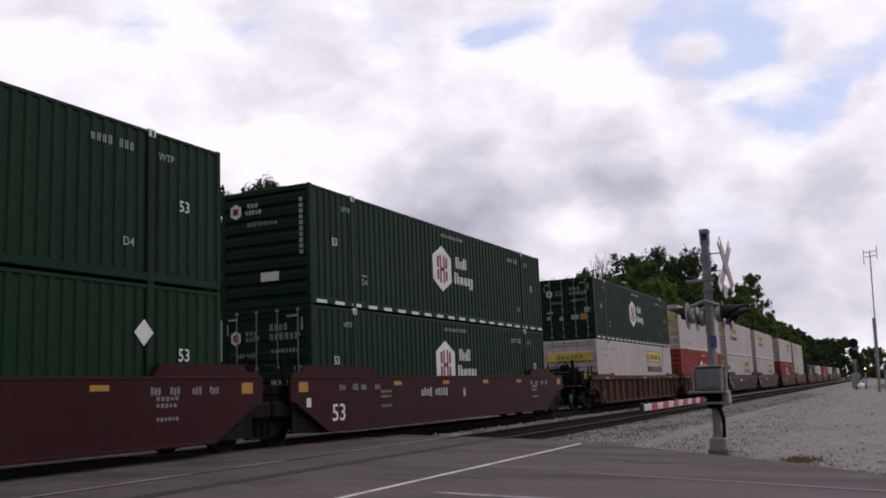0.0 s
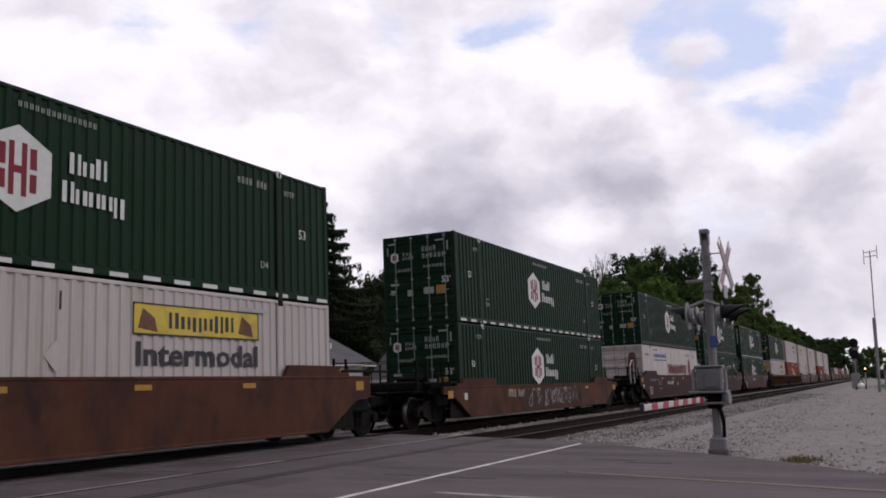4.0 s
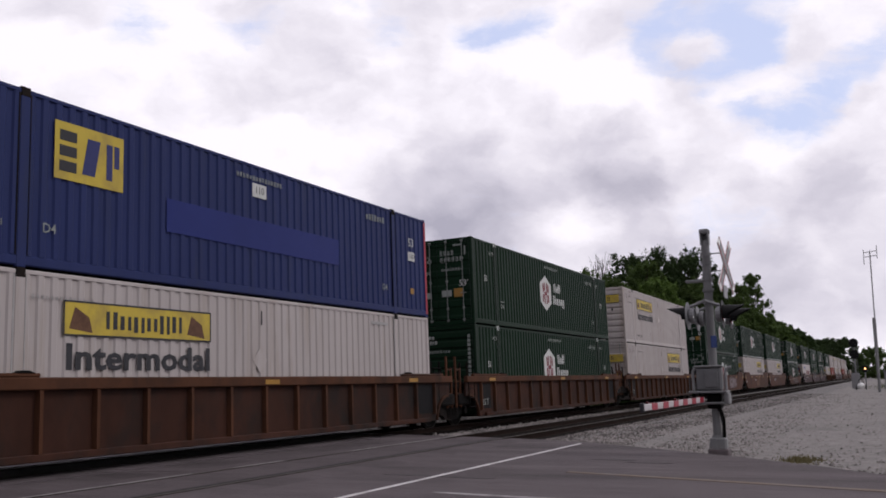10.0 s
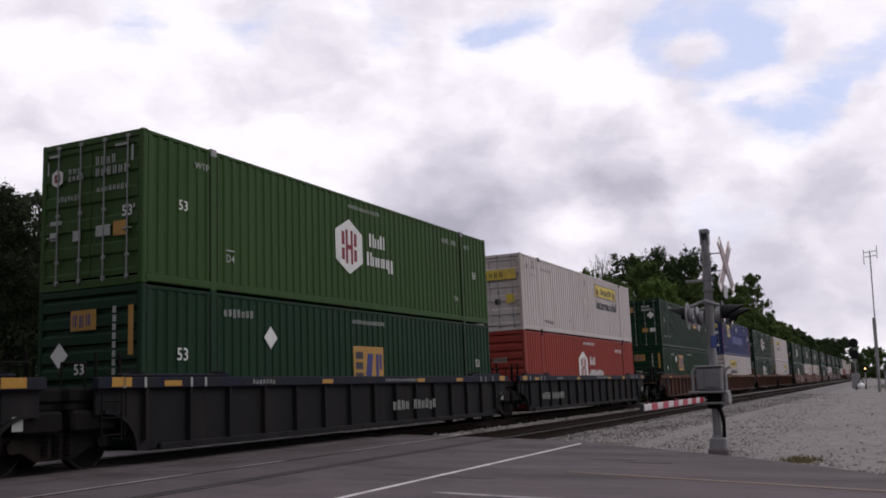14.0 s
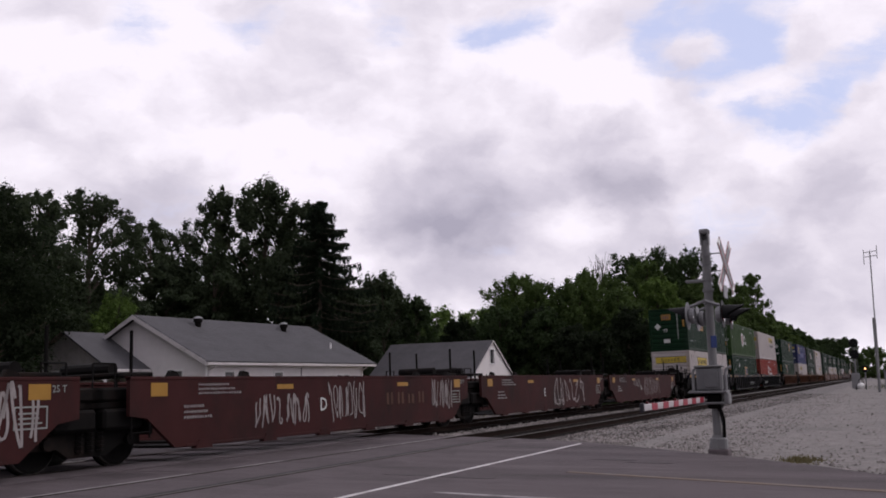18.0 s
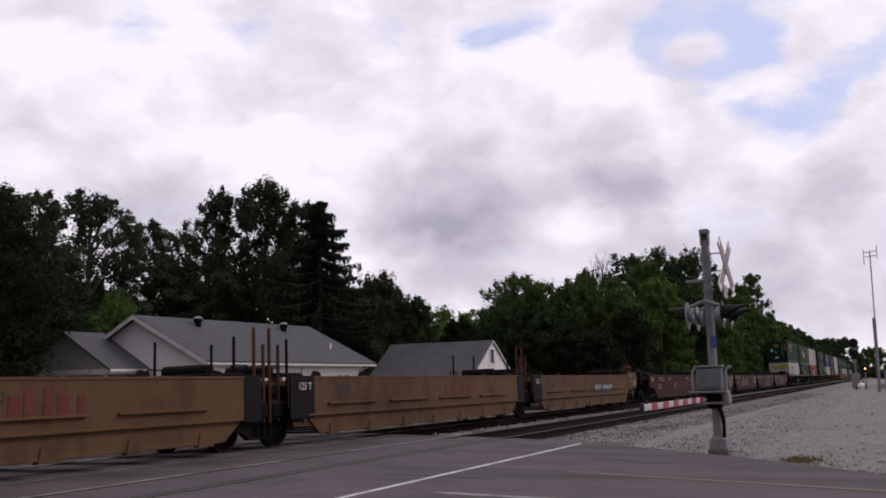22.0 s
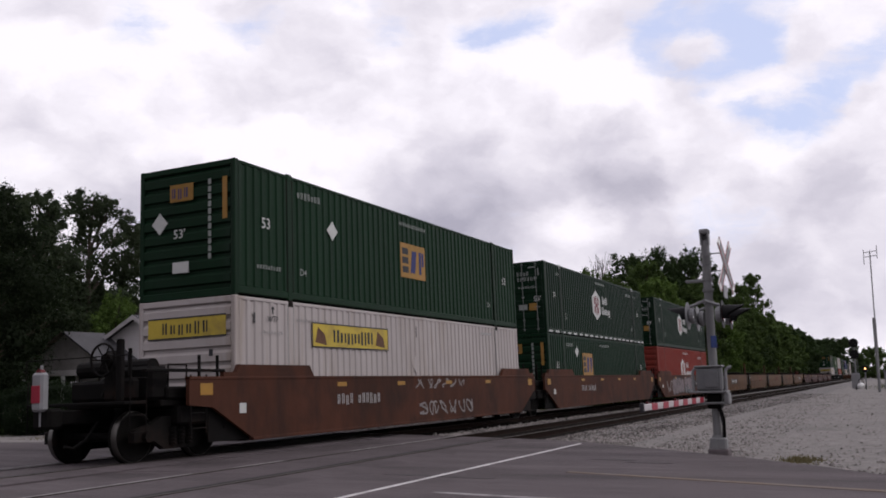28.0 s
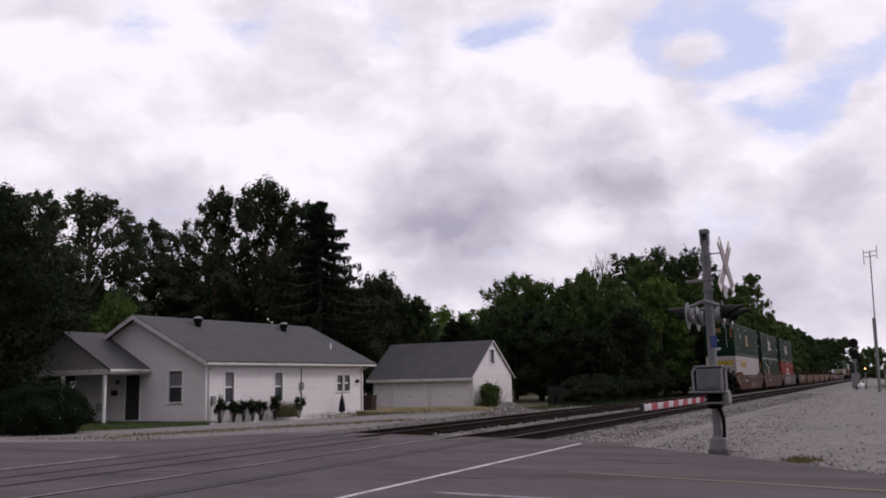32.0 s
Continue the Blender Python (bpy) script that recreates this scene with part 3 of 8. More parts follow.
def word_mesh(text, material):
    """Lettering in the built-in font, one unit high, as a flat mesh in the xy plane, centred."""
    key = (text, material.name)
    if key not in WORDS:
        curve = bpy.data.curves.new("lettering", "FONT")
        curve.body, curve.size, curve.resolution_u = text, 1.4, 2
        curve.align_x, curve.align_y = "CENTER", "CENTER"
        curve.offset = 0.038 if text == "Intermodal" else 0.012
        ob = bpy.data.objects.new("lettering", curve)
        scene.collection.objects.link(ob)
        me = bpy.data.meshes.new_from_object(ob.evaluated_get(bpy.context.evaluated_depsgraph_get()))
        bpy.data.objects.remove(ob)
        me.materials.clear()
        me.materials.append(material)
        WORDS[key] = me
    return WORDS[key]


# ---- the train: frame of reference ----
TRACK_X, CANT = -13.19, 1.15
LOWER, UPPER = 0.30, 3.196
TALL, LONG, HALF = 2.896, 16.154, 1.2955
TIMES = [0, 2, 4, 6, 8, 10, 12, 14, 16, 18, 20, 22, 24, 26, 28, 30, 32]


def run(t):
    """How far the train has gone along the track, from its place at 16 s."""
    u = (t - 16) / 16
    return 16 * (17.72 * u - 0.1004 * u * u - 0.021 * u ** 3 + 0.0176 * u ** 4)


def rolling(y, z, t):
    return pose(TRACK_X, 0, 0, 0, -CANT, 0) @ pose(0, y + run(t), z)


TRAIN = []  # things that ride: (thing, y, z)


def ride(ob, y, z):
    ob.matrix_basis = rolling(y, z, 0)
    TRAIN.append((ob, y, z))
    return ob


def side_at(y, z, x, s=1.0, sy=None):
    """Pose of flat lettering on the side towards the road."""
    return Matrix(((0, 0, 1, x), (s, 0, 0, y), (0, sy or s, 0, z), (0, 0, 0, 1)))


def end_at(x, z, y, s=1.0, sz=None):
    """Pose of flat lettering on the rear end."""
    return Matrix(((s, 0, 0, x), (0, 0, -1, y), (0, sz or s, 0, z), (0, 0, 0, 1)))


def plate(name, parent, material, y0, y1, z0, z1, x, label="", thick=0.006):
    return part(name, Shape().soft_box(x, x + thick, y0, y1, z0, z1, 0.002), material, parent, label)


def end_plate(name, parent, material, x0, x1, z0, z1, y, label="", thick=0.006):
    return part(name, Shape().soft_box(x0, x1, y - thick, y, z0, z1, 0.002), material, parent, label)


def word(parent, text, material, y, z, x, cap, label="", wide=1.0):
    ob = part("lettering", word_mesh(text, material), material, parent, label or "painted lettering")
    ob.matrix_basis = side_at(y, z, x, cap * wide, cap)
    return ob


def end_word(parent, text, material, x, z, y, cap):
    ob = part("lettering", word_mesh(text, material), material, parent, "painted lettering")
    ob.matrix_basis = end_at(x, z, y, cap)
    return ob


def bars(parent, material, y0, z0, count, width, height, x, seed=1, end=False, name="lettering", gap=0.45, skip=(), tall=()):
    """Unreadable lettering: a row of bars, one for each character."""
    rng = random.Random(seed * 31 + count)
    s, pitch = Shape(), width / count
    for i in range(count):
        if i in skip:
            continue
        a, b = y0 + i * pitch, y0 + (i + 1 - gap) * pitch
        h = height * rng.choice((1.0, 1.0, 0.92, 0.8))
        lo = rng.choice((0.0, 0.0, 0.0, -0.12)) * height
        if tall:
            h, lo = height * abs(tall[i]), height * (-0.3 if tall[i] < 0 else 0.0)
        cut = a + (b - a) * rng.uniform(0.42, 0.58)
        g = (b - a) * 0.17
        for p, q in ((a, cut - g), (cut + g, b)):
            if end:
                s.box(p, q, x - 0.005, x, z0 + lo, z0 + h)
            else:
                s.box(x, x + 0.005, p, q, z0 + lo, z0 + h)
    return part(name, s, material, parent)


# ---- containers ----
def corrugated(y0, y1, z0, z1, x, pitch=0.272, depth=0.028, sign=1):
    s, pts = Shape(), []
    n = max(1, round((y1 - y0) / pitch))
    step = (y1 - y0) / n
    for i in range(n):
        a = y0 + i * step
        pts += [(a, 0), (a + step * 0.38, 0), (a + step * 0.50, depth), (a + step * 0.88, depth)]
    pts.append((y1, 0))
    v, f = [], []
    for y, d in pts:
        v += [(x - sign * d, y, z0), (x - sign * d, y, z1)]
    for i in range(len(pts) - 1):
        face = (2 * i, 2 * i + 2, 2 * i + 3, 2 * i + 1)
        f.append(face if sign > 0 else face[::-1])
    return s.add(v, f)


def hexagon(y, z, wide, tall, slant, x, thick, sunk=0.0):
    h, w = tall / 2, wide / 2
    return Shape().prism([(y, z - h), (y + w, z - h + slant), (y + w, z + h - slant), (y, z + h), (y - w, z + h - slant), (y - w, z - h + slant)], 0, x, x + thick)


def hub_marks(c, x, open_logo=False, seed=1):
    """White hexagon with red strokes and a two-line white wordmark drawn as plain bars."""
    logo = part("logo_panel", hexagon(7.22, 1.56, 1.30, 1.40, 0.33, x, 0.005), M["letter"], c, "white hexagonal emblem")
    s = Shape()
    red = M["red"] if open_logo else M["logo_red"]
    for y0, y1, z0, z1 in ((6.86, 6.99, 1.20, 1.50), (6.86, 6.99, 1.58, 1.92), (7.05, 7.15, 1.12, 1.98), (7.29, 7.39, 1.12, 1.98), (7.45, 7.58, 1.20, 1.50), (7.45, 7.58, 1.58, 1.92), (7.15, 7.29, 1.48, 1.60)):
        s.box(x + 0.005, x + 0.009, y0, y1, z0, z1)
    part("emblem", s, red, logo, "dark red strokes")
    bars(c, M["letter"], 8.24, 1.68, 3, 0.86, 0.36, x, seed, name="wordmark", gap=0.16, tall=(1.0, 0.7, 1.0))
    if open_logo:
        bars(c, M["letter"], 8.12, 1.12, 9, 2.2, 0.34, x, seed + 1, name="wordmark", gap=0.10)
    else:
        bars(c, M["letter"], 8.10, 1.18, 5, 1.42, 0.36, x, seed + 1, name="wordmark", gap=0.14, tall=(1.0, 0.7, 0.7, 0.7, -0.7))


def emp_mark(c, y, z, x, fresh):
    panel = plate("logo_panel", c, M["yellow" if fresh else "amber"], y, y + 1.52, z, z + 0.98, x, "yellow panel with dark letter shapes")
    s = Shape()
    for a, b, lo, hi in ((0.10, 0.46, 0.14, 0.32), (0.10, 0.46, 0.40, 0.58), (0.10, 0.46, 0.66, 0.84)):
        s.box(x + 0.006, x + 0.010, y + a, y + b, z + lo, z + hi)
    part("letter_shape", s, M["ink"], panel)
    s = Shape()
    s.prism([(y + 0.58, z + 0.16), (y + 0.86, z + 0.16), (y + 0.98, z + 0.80), (y + 0.70, z + 0.80)], 0, x + 0.006, x + 0.010)
    s.box(x + 0.006, x + 0.010, y + 1.12, y + 1.26, z + 0.16, z + 0.80).box(x + 0.006, x + 0.010, y + 1.30, y + 1.42, z + 0.40, z + 0.80)
    part("letter_shape", s, M["logo_navy"], panel)


def jb_mark(c, y, z, x, wording=True):
    panel = plate("logo_panel", c, M["yellow"], y, y + 3.64, z, z + 0.58, x, "yellow name panel with a dark border")
    s = Shape()
    for a, b, lo, hi in ((0, 3.64, 0, 0.03), (0, 3.64, 0.55, 0.58), (0, 0.03, 0, 0.58), (3.61, 3.64, 0, 0.58)):
        s.box(x + 0.006, x + 0.009, y + a, y + b, z + lo, z + hi)
    part("panel_border", s, M["ink"], panel)
    s = Shape()
    rng = random.Random(3)
    for a in (0.12, 2.95):
        s.prism([(y + a, z + 0.12), (y + a + 0.5, z + 0.06), (y + a + 0.42, z + 0.32), (y + a + 0.12, z + 0.48)], 0, x + 0.006, x + 0.008)
    part("scroll_shape", s, M["gold"], panel)
    bars(panel, M["ink"], y + 0.92, z + 0.14, 6, 1.95, 0.30, x + 0.006, 5, name="wordmark", gap=0.22)
    if wording:
        word(c, "Intermodal", M["ink"], y + 1.84, z - 0.36, x + 0.004, 0.42, "black Intermodal lettering", 1.38)


def diamond(c, y, z, x, size=0.24):
    return part("placard", Shape().prism([(y, z - size), (y + size, z), (y, z + size), (y - size, z)], 0, x, x + 0.008), M["letter"], c, "white diamond placard")


def door_end(c, paint, style):
    """Two door leaves with lock rods, hinges and markings at the rear end."""
    y = 0.02
    for k, (x0, x1) in enumerate(((-1.17, -0.012), (0.012, 1.17))):
        s, n, z0, z1 = Shape(), 5, 0.20, 2.74
        step = (z1 - z0) / n
        line = [(y + 0.05, z1), (y + 0.05, z0), (y - 0.01, z0), (y - 0.01, z0 + 0.09)]
        for i in range(1, n + 1):
            zc = z0 + i * step
            line += [(y + 0.022, zc - step + 0.13), (y + 0.022, zc - 0.13), (y - 0.01, zc - 0.09)]
            if i < n:
                line.append((y - 0.01, zc + 0.09))
        line.append((y - 0.01, z1))
        s.prism(line, 0, x0, x1)
        leaf = part("door", s, paint, c)
        for fx in (0.30, 0.80):
            xr = x0 + (x1 - x0) * fx
            r = Shape().tube((xr, y - 0.045, 0.10), (xr, y - 0.045, 2.82), 0.015)
            for z in (0.16, 0.55, 1.45, 2.2, 2.78):
                r.soft_box(xr - 0.045, xr + 0.045, y - 0.06, y - 0.012, z - 0.035, z + 0.035, 0.01)
            part("lock_rod", r, M["rod"], leaf, "galvanised lock rod")
        h = Shape()
        xe = x0 + 0.10 if k == 0 else x1 - 0.34
        h.soft_box(xe, xe + 0.24, y - 0.075, y - 0.05, 1.02, 1.05, 0.008)
        part("door_handle", h, M["rod"], leaf)
        h = Shape()
        xo = x0 - 0.02 if k == 0 else x1 - 0.03
        for z in (0.35, 1.0, 1.9, 2.6):
            h.soft_box(xo, xo + 0.05, y - 0.03, y - 0.005, z - 0.06, z + 0.06, 0.008)
        part("hinge", h, paint, leaf)
    f = -0.012
    if style == "hub":
        h = Shape()
        h.prism([(-0.86, 2.02), (-0.72, 2.10), (-0.72, 2.30), (-0.86, 2.38), (-1.0, 2.30), (-1.0, 2.10)], 1, f, f + 0.005)
        part("logo_panel", h, M["letter"], c, "small white hexagonal emblem")
        end_plate("emblem", c, M["logo_red"], -0.93, -0.79, 2.12, 2.28, f)
        # lettering dimmed in colour for the shade of the door recess
        bars(c, M["letter_dim"], -0.56, 2.10, 4, 0.42, 0.10, f, 3, end=True)
        bars(c, M["letter_dim"], -0.56, 2.24, 3, 0.36, 0.10, f, 4, end=True)
        bars(c, M["letter_dim"], 0.14, 2.32, 4, 0.54, 0.17, f, 6, end=True)
        bars(c, M["letter_dim"], 0.14, 2.10, 6, 0.86, 0.17, f, 7, end=True)
        bars(c, M["letter_dim"], 0.18, 1.80, 8, 0.8, 0.10, f, 8, end=True)
        bars(c, M["letter_dim"], -0.82, 1.72, 7, 0.6, 0.10, f, 9, end=True)
        end_word(c, "53'", M["letter"], 0.96, 1.36, f - 0.002, 0.20)
        for x0, x1, z0, z1, m in ((-1.02, -0.72, 1.28, 1.36, "letter_dim"), (-1.02, -0.86, 0.98, 1.14, "letter_dim"), (-0.42, -0.22, 0.92, 1.12, "letter_dim"), (0.16, 0.52, 0.95, 1.16, "letter_dim"), (0.60, 0.94, 0.92, 1.20, "amber"),
                                  (0.62, 0.92, 2.62, 2.67, "letter_dim"), (-1.08, -0.80, 2.62, 2.67, "letter_dim"), (1.02, 1.07, 2.30, 2.60, "letter_dim"), (-1.12, -1.08, 2.28, 2.55, "letter_dim")):
            end_plate("placard", c, M[m], x0, x1, z0, z1, f)
    elif style == "emp":
        end_plate("logo_panel", c, M["amber"], -0.98, -0.32, 2.14, 2.46, f, "amber panel")
        bars(c, M["ink"], -0.90, 2.22, 3, 0.5, 0.16, f - 0.006, 5, end=True)
        bars(c, M["letter"], 0.20, 2.40, 4, 0.5, 0.14, f, 6, end=True)
        bars(c, M["letter"], 0.20, 2.20, 6, 0.66, 0.14, f, 7, end=True)
        end_word(c, "53'", M["letter"], -0.86, 1.52, f - 0.002, 0.20)
        part("placard", Shape().prism([(0.72, 1.72), (0.94, 1.94), (0.72, 2.16), (0.50, 1.94)], 1, f - 0.006, f), M["letter"], c, "white diamond placard")
        end_plate("placard", c, M["amber"], 0.16, 0.5, 0.92, 1.16, f)
        end_plate("placard", c, M["letter"], 0.62, 0.96, 0.94, 1.16, f)
    elif style == "blue":
        for xa in (-0.98, 0.22):
            p = end_plate("logo_panel", c, M["yellow"], xa, xa + 0.70, 2.20, 2.56, f, "yellow panel with dark letter shapes")
            bars(p, M["logo_navy"], xa + 0.06, 2.27, 3, 0.58, 0.22, f - 0.006, 5, end=True)
        end_word(c, "110", M["ink"], -0.84, 1.30, f - 0.010, 0.18)
        end_plate("placard", c, M["letter"], -1.06, -0.62, 1.18, 1.42, f)
        end_plate("placard", c, M["letter"], 0.60, 0.98, 1.72, 1.94, f)
        end_plate("placard", c, M["letter"], 0.60, 1.0, 0.70, 0.86, f)
        end_plate("placard", c, M["letter"], -0.20, 0.0, 0.50, 0.80, f)
    elif style == "jb":
        p = end_plate("logo_panel", c, M["yellow"], -1.08, 1.10, 1.92, 2.30, -0.070, "yellow name panel over the lock rods")
        bars(p, M["ink"], -0.62, 2.01, 6, 1.3, 0.20, -0.077, 5, end=True, name="wordmark")
        end_plate("placard", c, M["yellow"], 0.66, 1.0, 1.02, 1.36, f, "yellow notice")
        end_plate("placard", c, M["ink"], 0.20, 0.42, 1.0, 1.2, f)


def blank_end(c, paint, style, small=False):
    """Ribbed front wall turned to the rear."""
    s, y = Shape(), 0.02
    line = [(y + 0.05, 2.76), (y + 0.05, 0.16)]
    for i in range(8):
        z = 0.20 + i * 0.315
        line += [(y + 0.045, z), (y + 0.045, z + 0.06), (y - 0.012, z + 0.09), (y - 0.012, z + 0.25)]
    line += [(y + 0.045, 2.74), (y + 0.045, 2.76)]
    s.prism(line, 0, -1.17, 1.17)
    part("end_wall", s, paint, c)
    f = 0.005
    if style == "hub":
        h = Shape().prism([(-0.86, 2.22), (-0.70, 2.30), (-0.70, 2.52), (-0.86, 2.60), (-1.02, 2.52), (-1.02, 2.30)], 1, f, f + 0.006)
        part("logo_panel", h, M["letter"], c, "small white hexagonal emblem")
        end_plate("emblem", c, M["logo_red"], -0.94, -0.78, 2.33, 2.49, f)
        bars(c, M["letter"], -0.56, 2.30, 5, 0.5, 0.11, f, 3, end=True)
        bars(c, M["letter"], -0.5, 2.46, 3, 0.34, 0.11, f, 4, end=True)
        end_plate("placard", c, M["letter"], -0.12, 0.40, 0.62, 0.84, f)
        bars(c, M["letter_dim"], -0.5, 2.0, 9, 0.9, 0.10, f, 8, end=True)
        s = Shape()
        for i in range(10):
            s.box(1.0, 1.10, f - 0.006, f, 1.2 + 0.14 * i, 1.3 + 0.14 * i)
        part("lettering", s, M["letter_dim"], c)
    elif style == "emp":
        p = end_plate("logo_panel", c, M["amber"], -0.44, 0.20, 2.12, 2.50, f, "amber panel")
        bars(p, M["logo_navy"], -0.38, 2.20, 3, 0.5, 0.22, f - 0.006, 5, end=True)
        end_word(c, "53'", M["letter"], -0.18, 1.40, f - 0.002, 0.20)
        part("placard", Shape().prism([(-0.72, 1.44), (-0.50, 1.68), (-0.72, 1.92), (-0.94, 1.68)], 1, f - 0.006, f), M["letter"], c, "white diamond placard")
        end_plate("placard", c, M["letter"], -0.36, 0.08, 0.56, 0.80, f)
        s = Shape()
        for i in range(11):
            s.box(0.60, 0.68, f - 0.006, f, 0.8 + 0.16 * i, 0.92 + 0.16 * i)
        part("lettering", s, M["letter_dim"], c)
        s = Shape()
        s.box(0.98, 1.10, f - 0.006, f, 1.62, 2.52)
        part("marker_stripe", s, M["amber"], c)
    elif style == "jb" and small:
        p = end_plate("logo_panel", c, M["yellow"], -0.36, 0.52, 2.24, 2.56, f, "yellow name panel")
        bars(p, M["ink"], -0.22, 2.32, 6, 0.6, 0.15, f - 0.006, 5, end=True, name="wordmark")
        end_word(c, "Intermodal", M["ink"], 0.08, 2.12, f - 0.002, 0.14)
        end_plate("placard", c, M["ink"], 0.62, 0.72, 1.76, 1.88, f)
        end_plate("placard", c, M["letter_dim"], -0.1, 0.5, 1.62, 1.80, f)
        part("placard", Shape().prism([(-0.78, 0.95), (-0.52, 1.24), (-0.78, 1.53), (-1.04, 1.24)], 1, f - 0.006, f), M["letter"], c, "white diamond placard")
    elif style == "jb":
        p = end_plate("logo_panel", c, M["yellow"], -1.02, 1.06, 2.06, 2.52, f, "yellow name panel")
        s = Shape()
        for a, b, lo, hi in ((-1.02, 1.06, 2.06, 2.09), (-1.02, 1.06, 2.49, 2.52)):
            s.box(a, b, f - 0.010, f - 0.006, lo, hi)
        part("panel_border", s, M["ink"], p)
        bars(p, M["ink"], -0.62, 2.17, 6, 1.3, 0.24, f - 0.006, 5, end=True, name="wordmark")
        end_plate("placard", c, M["ink"], 0.62, 0.72, 1.66, 1.80, f)
    elif style == "red":
        h = Shape().prism([(-0.36, 1.60), (-0.14, 1.72), (-0.14, 2.0), (-0.36, 2.12), (-0.58, 2.0), (-0.58, 1.72)], 1, f, f + 0.006)
        part("logo_panel", h, M["letter"], c, "small white hexagonal emblem")
        bars(c, M["letter_dim"], 0.0, 1.72, 6, 0.6, 0.2, f, 4, end=True)


CONTAINERS = {}
LABELS = {"green": "dark green corrugated steel container with a white hexagonal emblem", "emp_green": "green corrugated steel container with an amber letter panel",
          "olive": "faded olive green corrugated steel container", "white": "white corrugated steel container with a yellow name panel",
          "red": "faded red corrugated steel container with white marks", "blue": "blue corrugated steel container with a yellow panel",
          "cool": "white smooth-sided refrigerated container with dark red lettering"}


def container(kind, rear, y, z, logo=None, dashes=False, placard=None, wording=True):
    """kind: paint; rear: 'door' or 'blank'; logo: place of its panel along and up."""
    key = (kind, rear, logo, dashes, placard, wording)
    if key in CONTAINERS:
        return ride(copy_thing(CONTAINERS[key], Matrix()), y, z)
    paint = M["white"] if kind == "cool" else M[kind]
    c = CONTAINERS[key] = thing("shipping_container", LABELS[kind], "container", group="containers on the train")
    x = HALF
    post, rail_z = 0.14, 0.20
    if kind == "cool":
        s = Shape().box(x - 0.05, x - 0.012, post, LONG - post, rail_z, TALL - 0.1)
        part("side_panel", s, paint, c)
        s = Shape()
        for i in range(1, 13):
            s.soft_box(x - 0.012, x - 0.006, i * 1.24 - 0.02, i * 1.24 + 0.02, rail_z, TALL - 0.1, 0.002)
        part("panel_seam", s, paint, c)
    else:
        part("side_panel", corrugated(post, LONG - post, rail_z, TALL - 0.09, x - 0.004), paint, c)
    part("side_panel", corrugated(post, LONG - post, rail_z, TALL - 0.09, -(x - 0.004), sign=-1), paint, c)
    roof = Shape().box(-x + 0.05, x - 0.05, 0.05, LONG - 0.05, TALL - 0.05, TALL - 0.012)
    for i in range(1, 26):
        roof.box(-x + 0.15, x - 0.15, i * 0.62 - 0.14, i * 0.62 + 0.14, TALL - 0.012, TALL - 0.002)
    part("roof", roof, paint, c)
    part("floor_frame", Shape().box(-x + 0.05, x - 0.05, 0.05, LONG - 0.05, 0.06, 0.16), M["black"], c)
    for sx in (-1, 1):
        a, b = (x - 0.07, x) if sx > 0 else (-x, -x + 0.07)
        part("top_rail", Shape().soft_box(a, b, 0.06, LONG - 0.06, TALL - 0.095, TALL - 0.022, 0.012), paint, c)
        part("bottom_rail", Shape().soft_box(a, b, 0.06, LONG - 0.06, 0.035, rail_z, 0.02), paint, c)
        for ya, yb in ((0.0, post), (LONG - post, LONG)):
            p = Shape().soft_box(min(a, b) - (0.05 if sx > 0 else 0), max(a, b) + (0.05 if sx < 0 else 0), ya, yb, 0.0, TALL, 0.02)
            part("corner_post", p, paint, c)
        for yc in (1.98, LONG - 1.98):
            ob = part("support_post", Shape().soft_box(a, b + (0.006 if sx > 0 else 0), yc - 0.10, yc + 0.10, 0.0, TALL, 0.02), paint, c)
            cast = M["letter"] if kind == "green" else M["steel"] if kind == "olive" else paint
            part("corner_casting", Shape().soft_box(a - 0.006 * (sx < 0), b + 0.012 * (sx > 0), yc - 0.10, yc + 0.10, TALL - 0.16, TALL + 0.012, 0.02), cast if kind in ("green", "olive", "emp_green") else M["black"], ob)
            # flat strips in a darker colour stand in for shadow gaps beside the post
            if sx > 0 and kind != "cool":
                part("panel_seam", Shape().box(b - 0.012, b + 0.002, yc - 0.128, yc - 0.10, 0.2, TALL - 0.1).box(b - 0.012, b + 0.002, yc + 0.10, yc + 0.118, 0.2, TALL - 0.1), M["scuff" if kind == "white" else "black"], ob)
            if kind == "green" and sx > 0:
                part("casting_slot", Shape().soft_box(b + 0.010, b + 0.014, yc - 0.03, yc + 0.03, TALL - 0.13, TALL - 0.03, 0.001), M["black"], ob)
            if kind in ("white", "red"):
                part("corner_casting", Shape().soft_box(a, b + 0.014, yc - 0.10, yc + 0.10, -0.01, 0.12, 0.02), M["black"], ob)
    front = Shape().prism([(LONG - 0.07, 0.16)] + [(LONG - (0.03 if k % 2 else 0.008), 0.16 + (k // 2 + 0.5 * (k % 2)) * 0.31) for k in range(17)] + [(LONG - 0.07, 2.66)], 0, -1.17, 1.17)
    part("end_wall", front, paint, c)
    part("end_header", Shape().soft_box(-x + 0.1, x - 0.1, 0.0, 0.1, TALL - 0.14, TALL - 0.01, 0.015), paint, c)
    part("end_sill", Shape().soft_box(-x + 0.1, x - 0.1, 0.0, 0.1, 0.0, 0.16, 0.015), paint, c)
    style = {"green": "hub", "olive": "hub", "emp_green": "emp", "blue": "blue", "white": "jb", "red": "red", "cool": "cool"}[kind]
    if rear == "door":
        door_end(c, paint, style)
    else:
        blank_end(c, paint, style, wording == "small")
    f = x + 0.001
    if kind in ("green", "olive"):
        hub_marks(c, f)
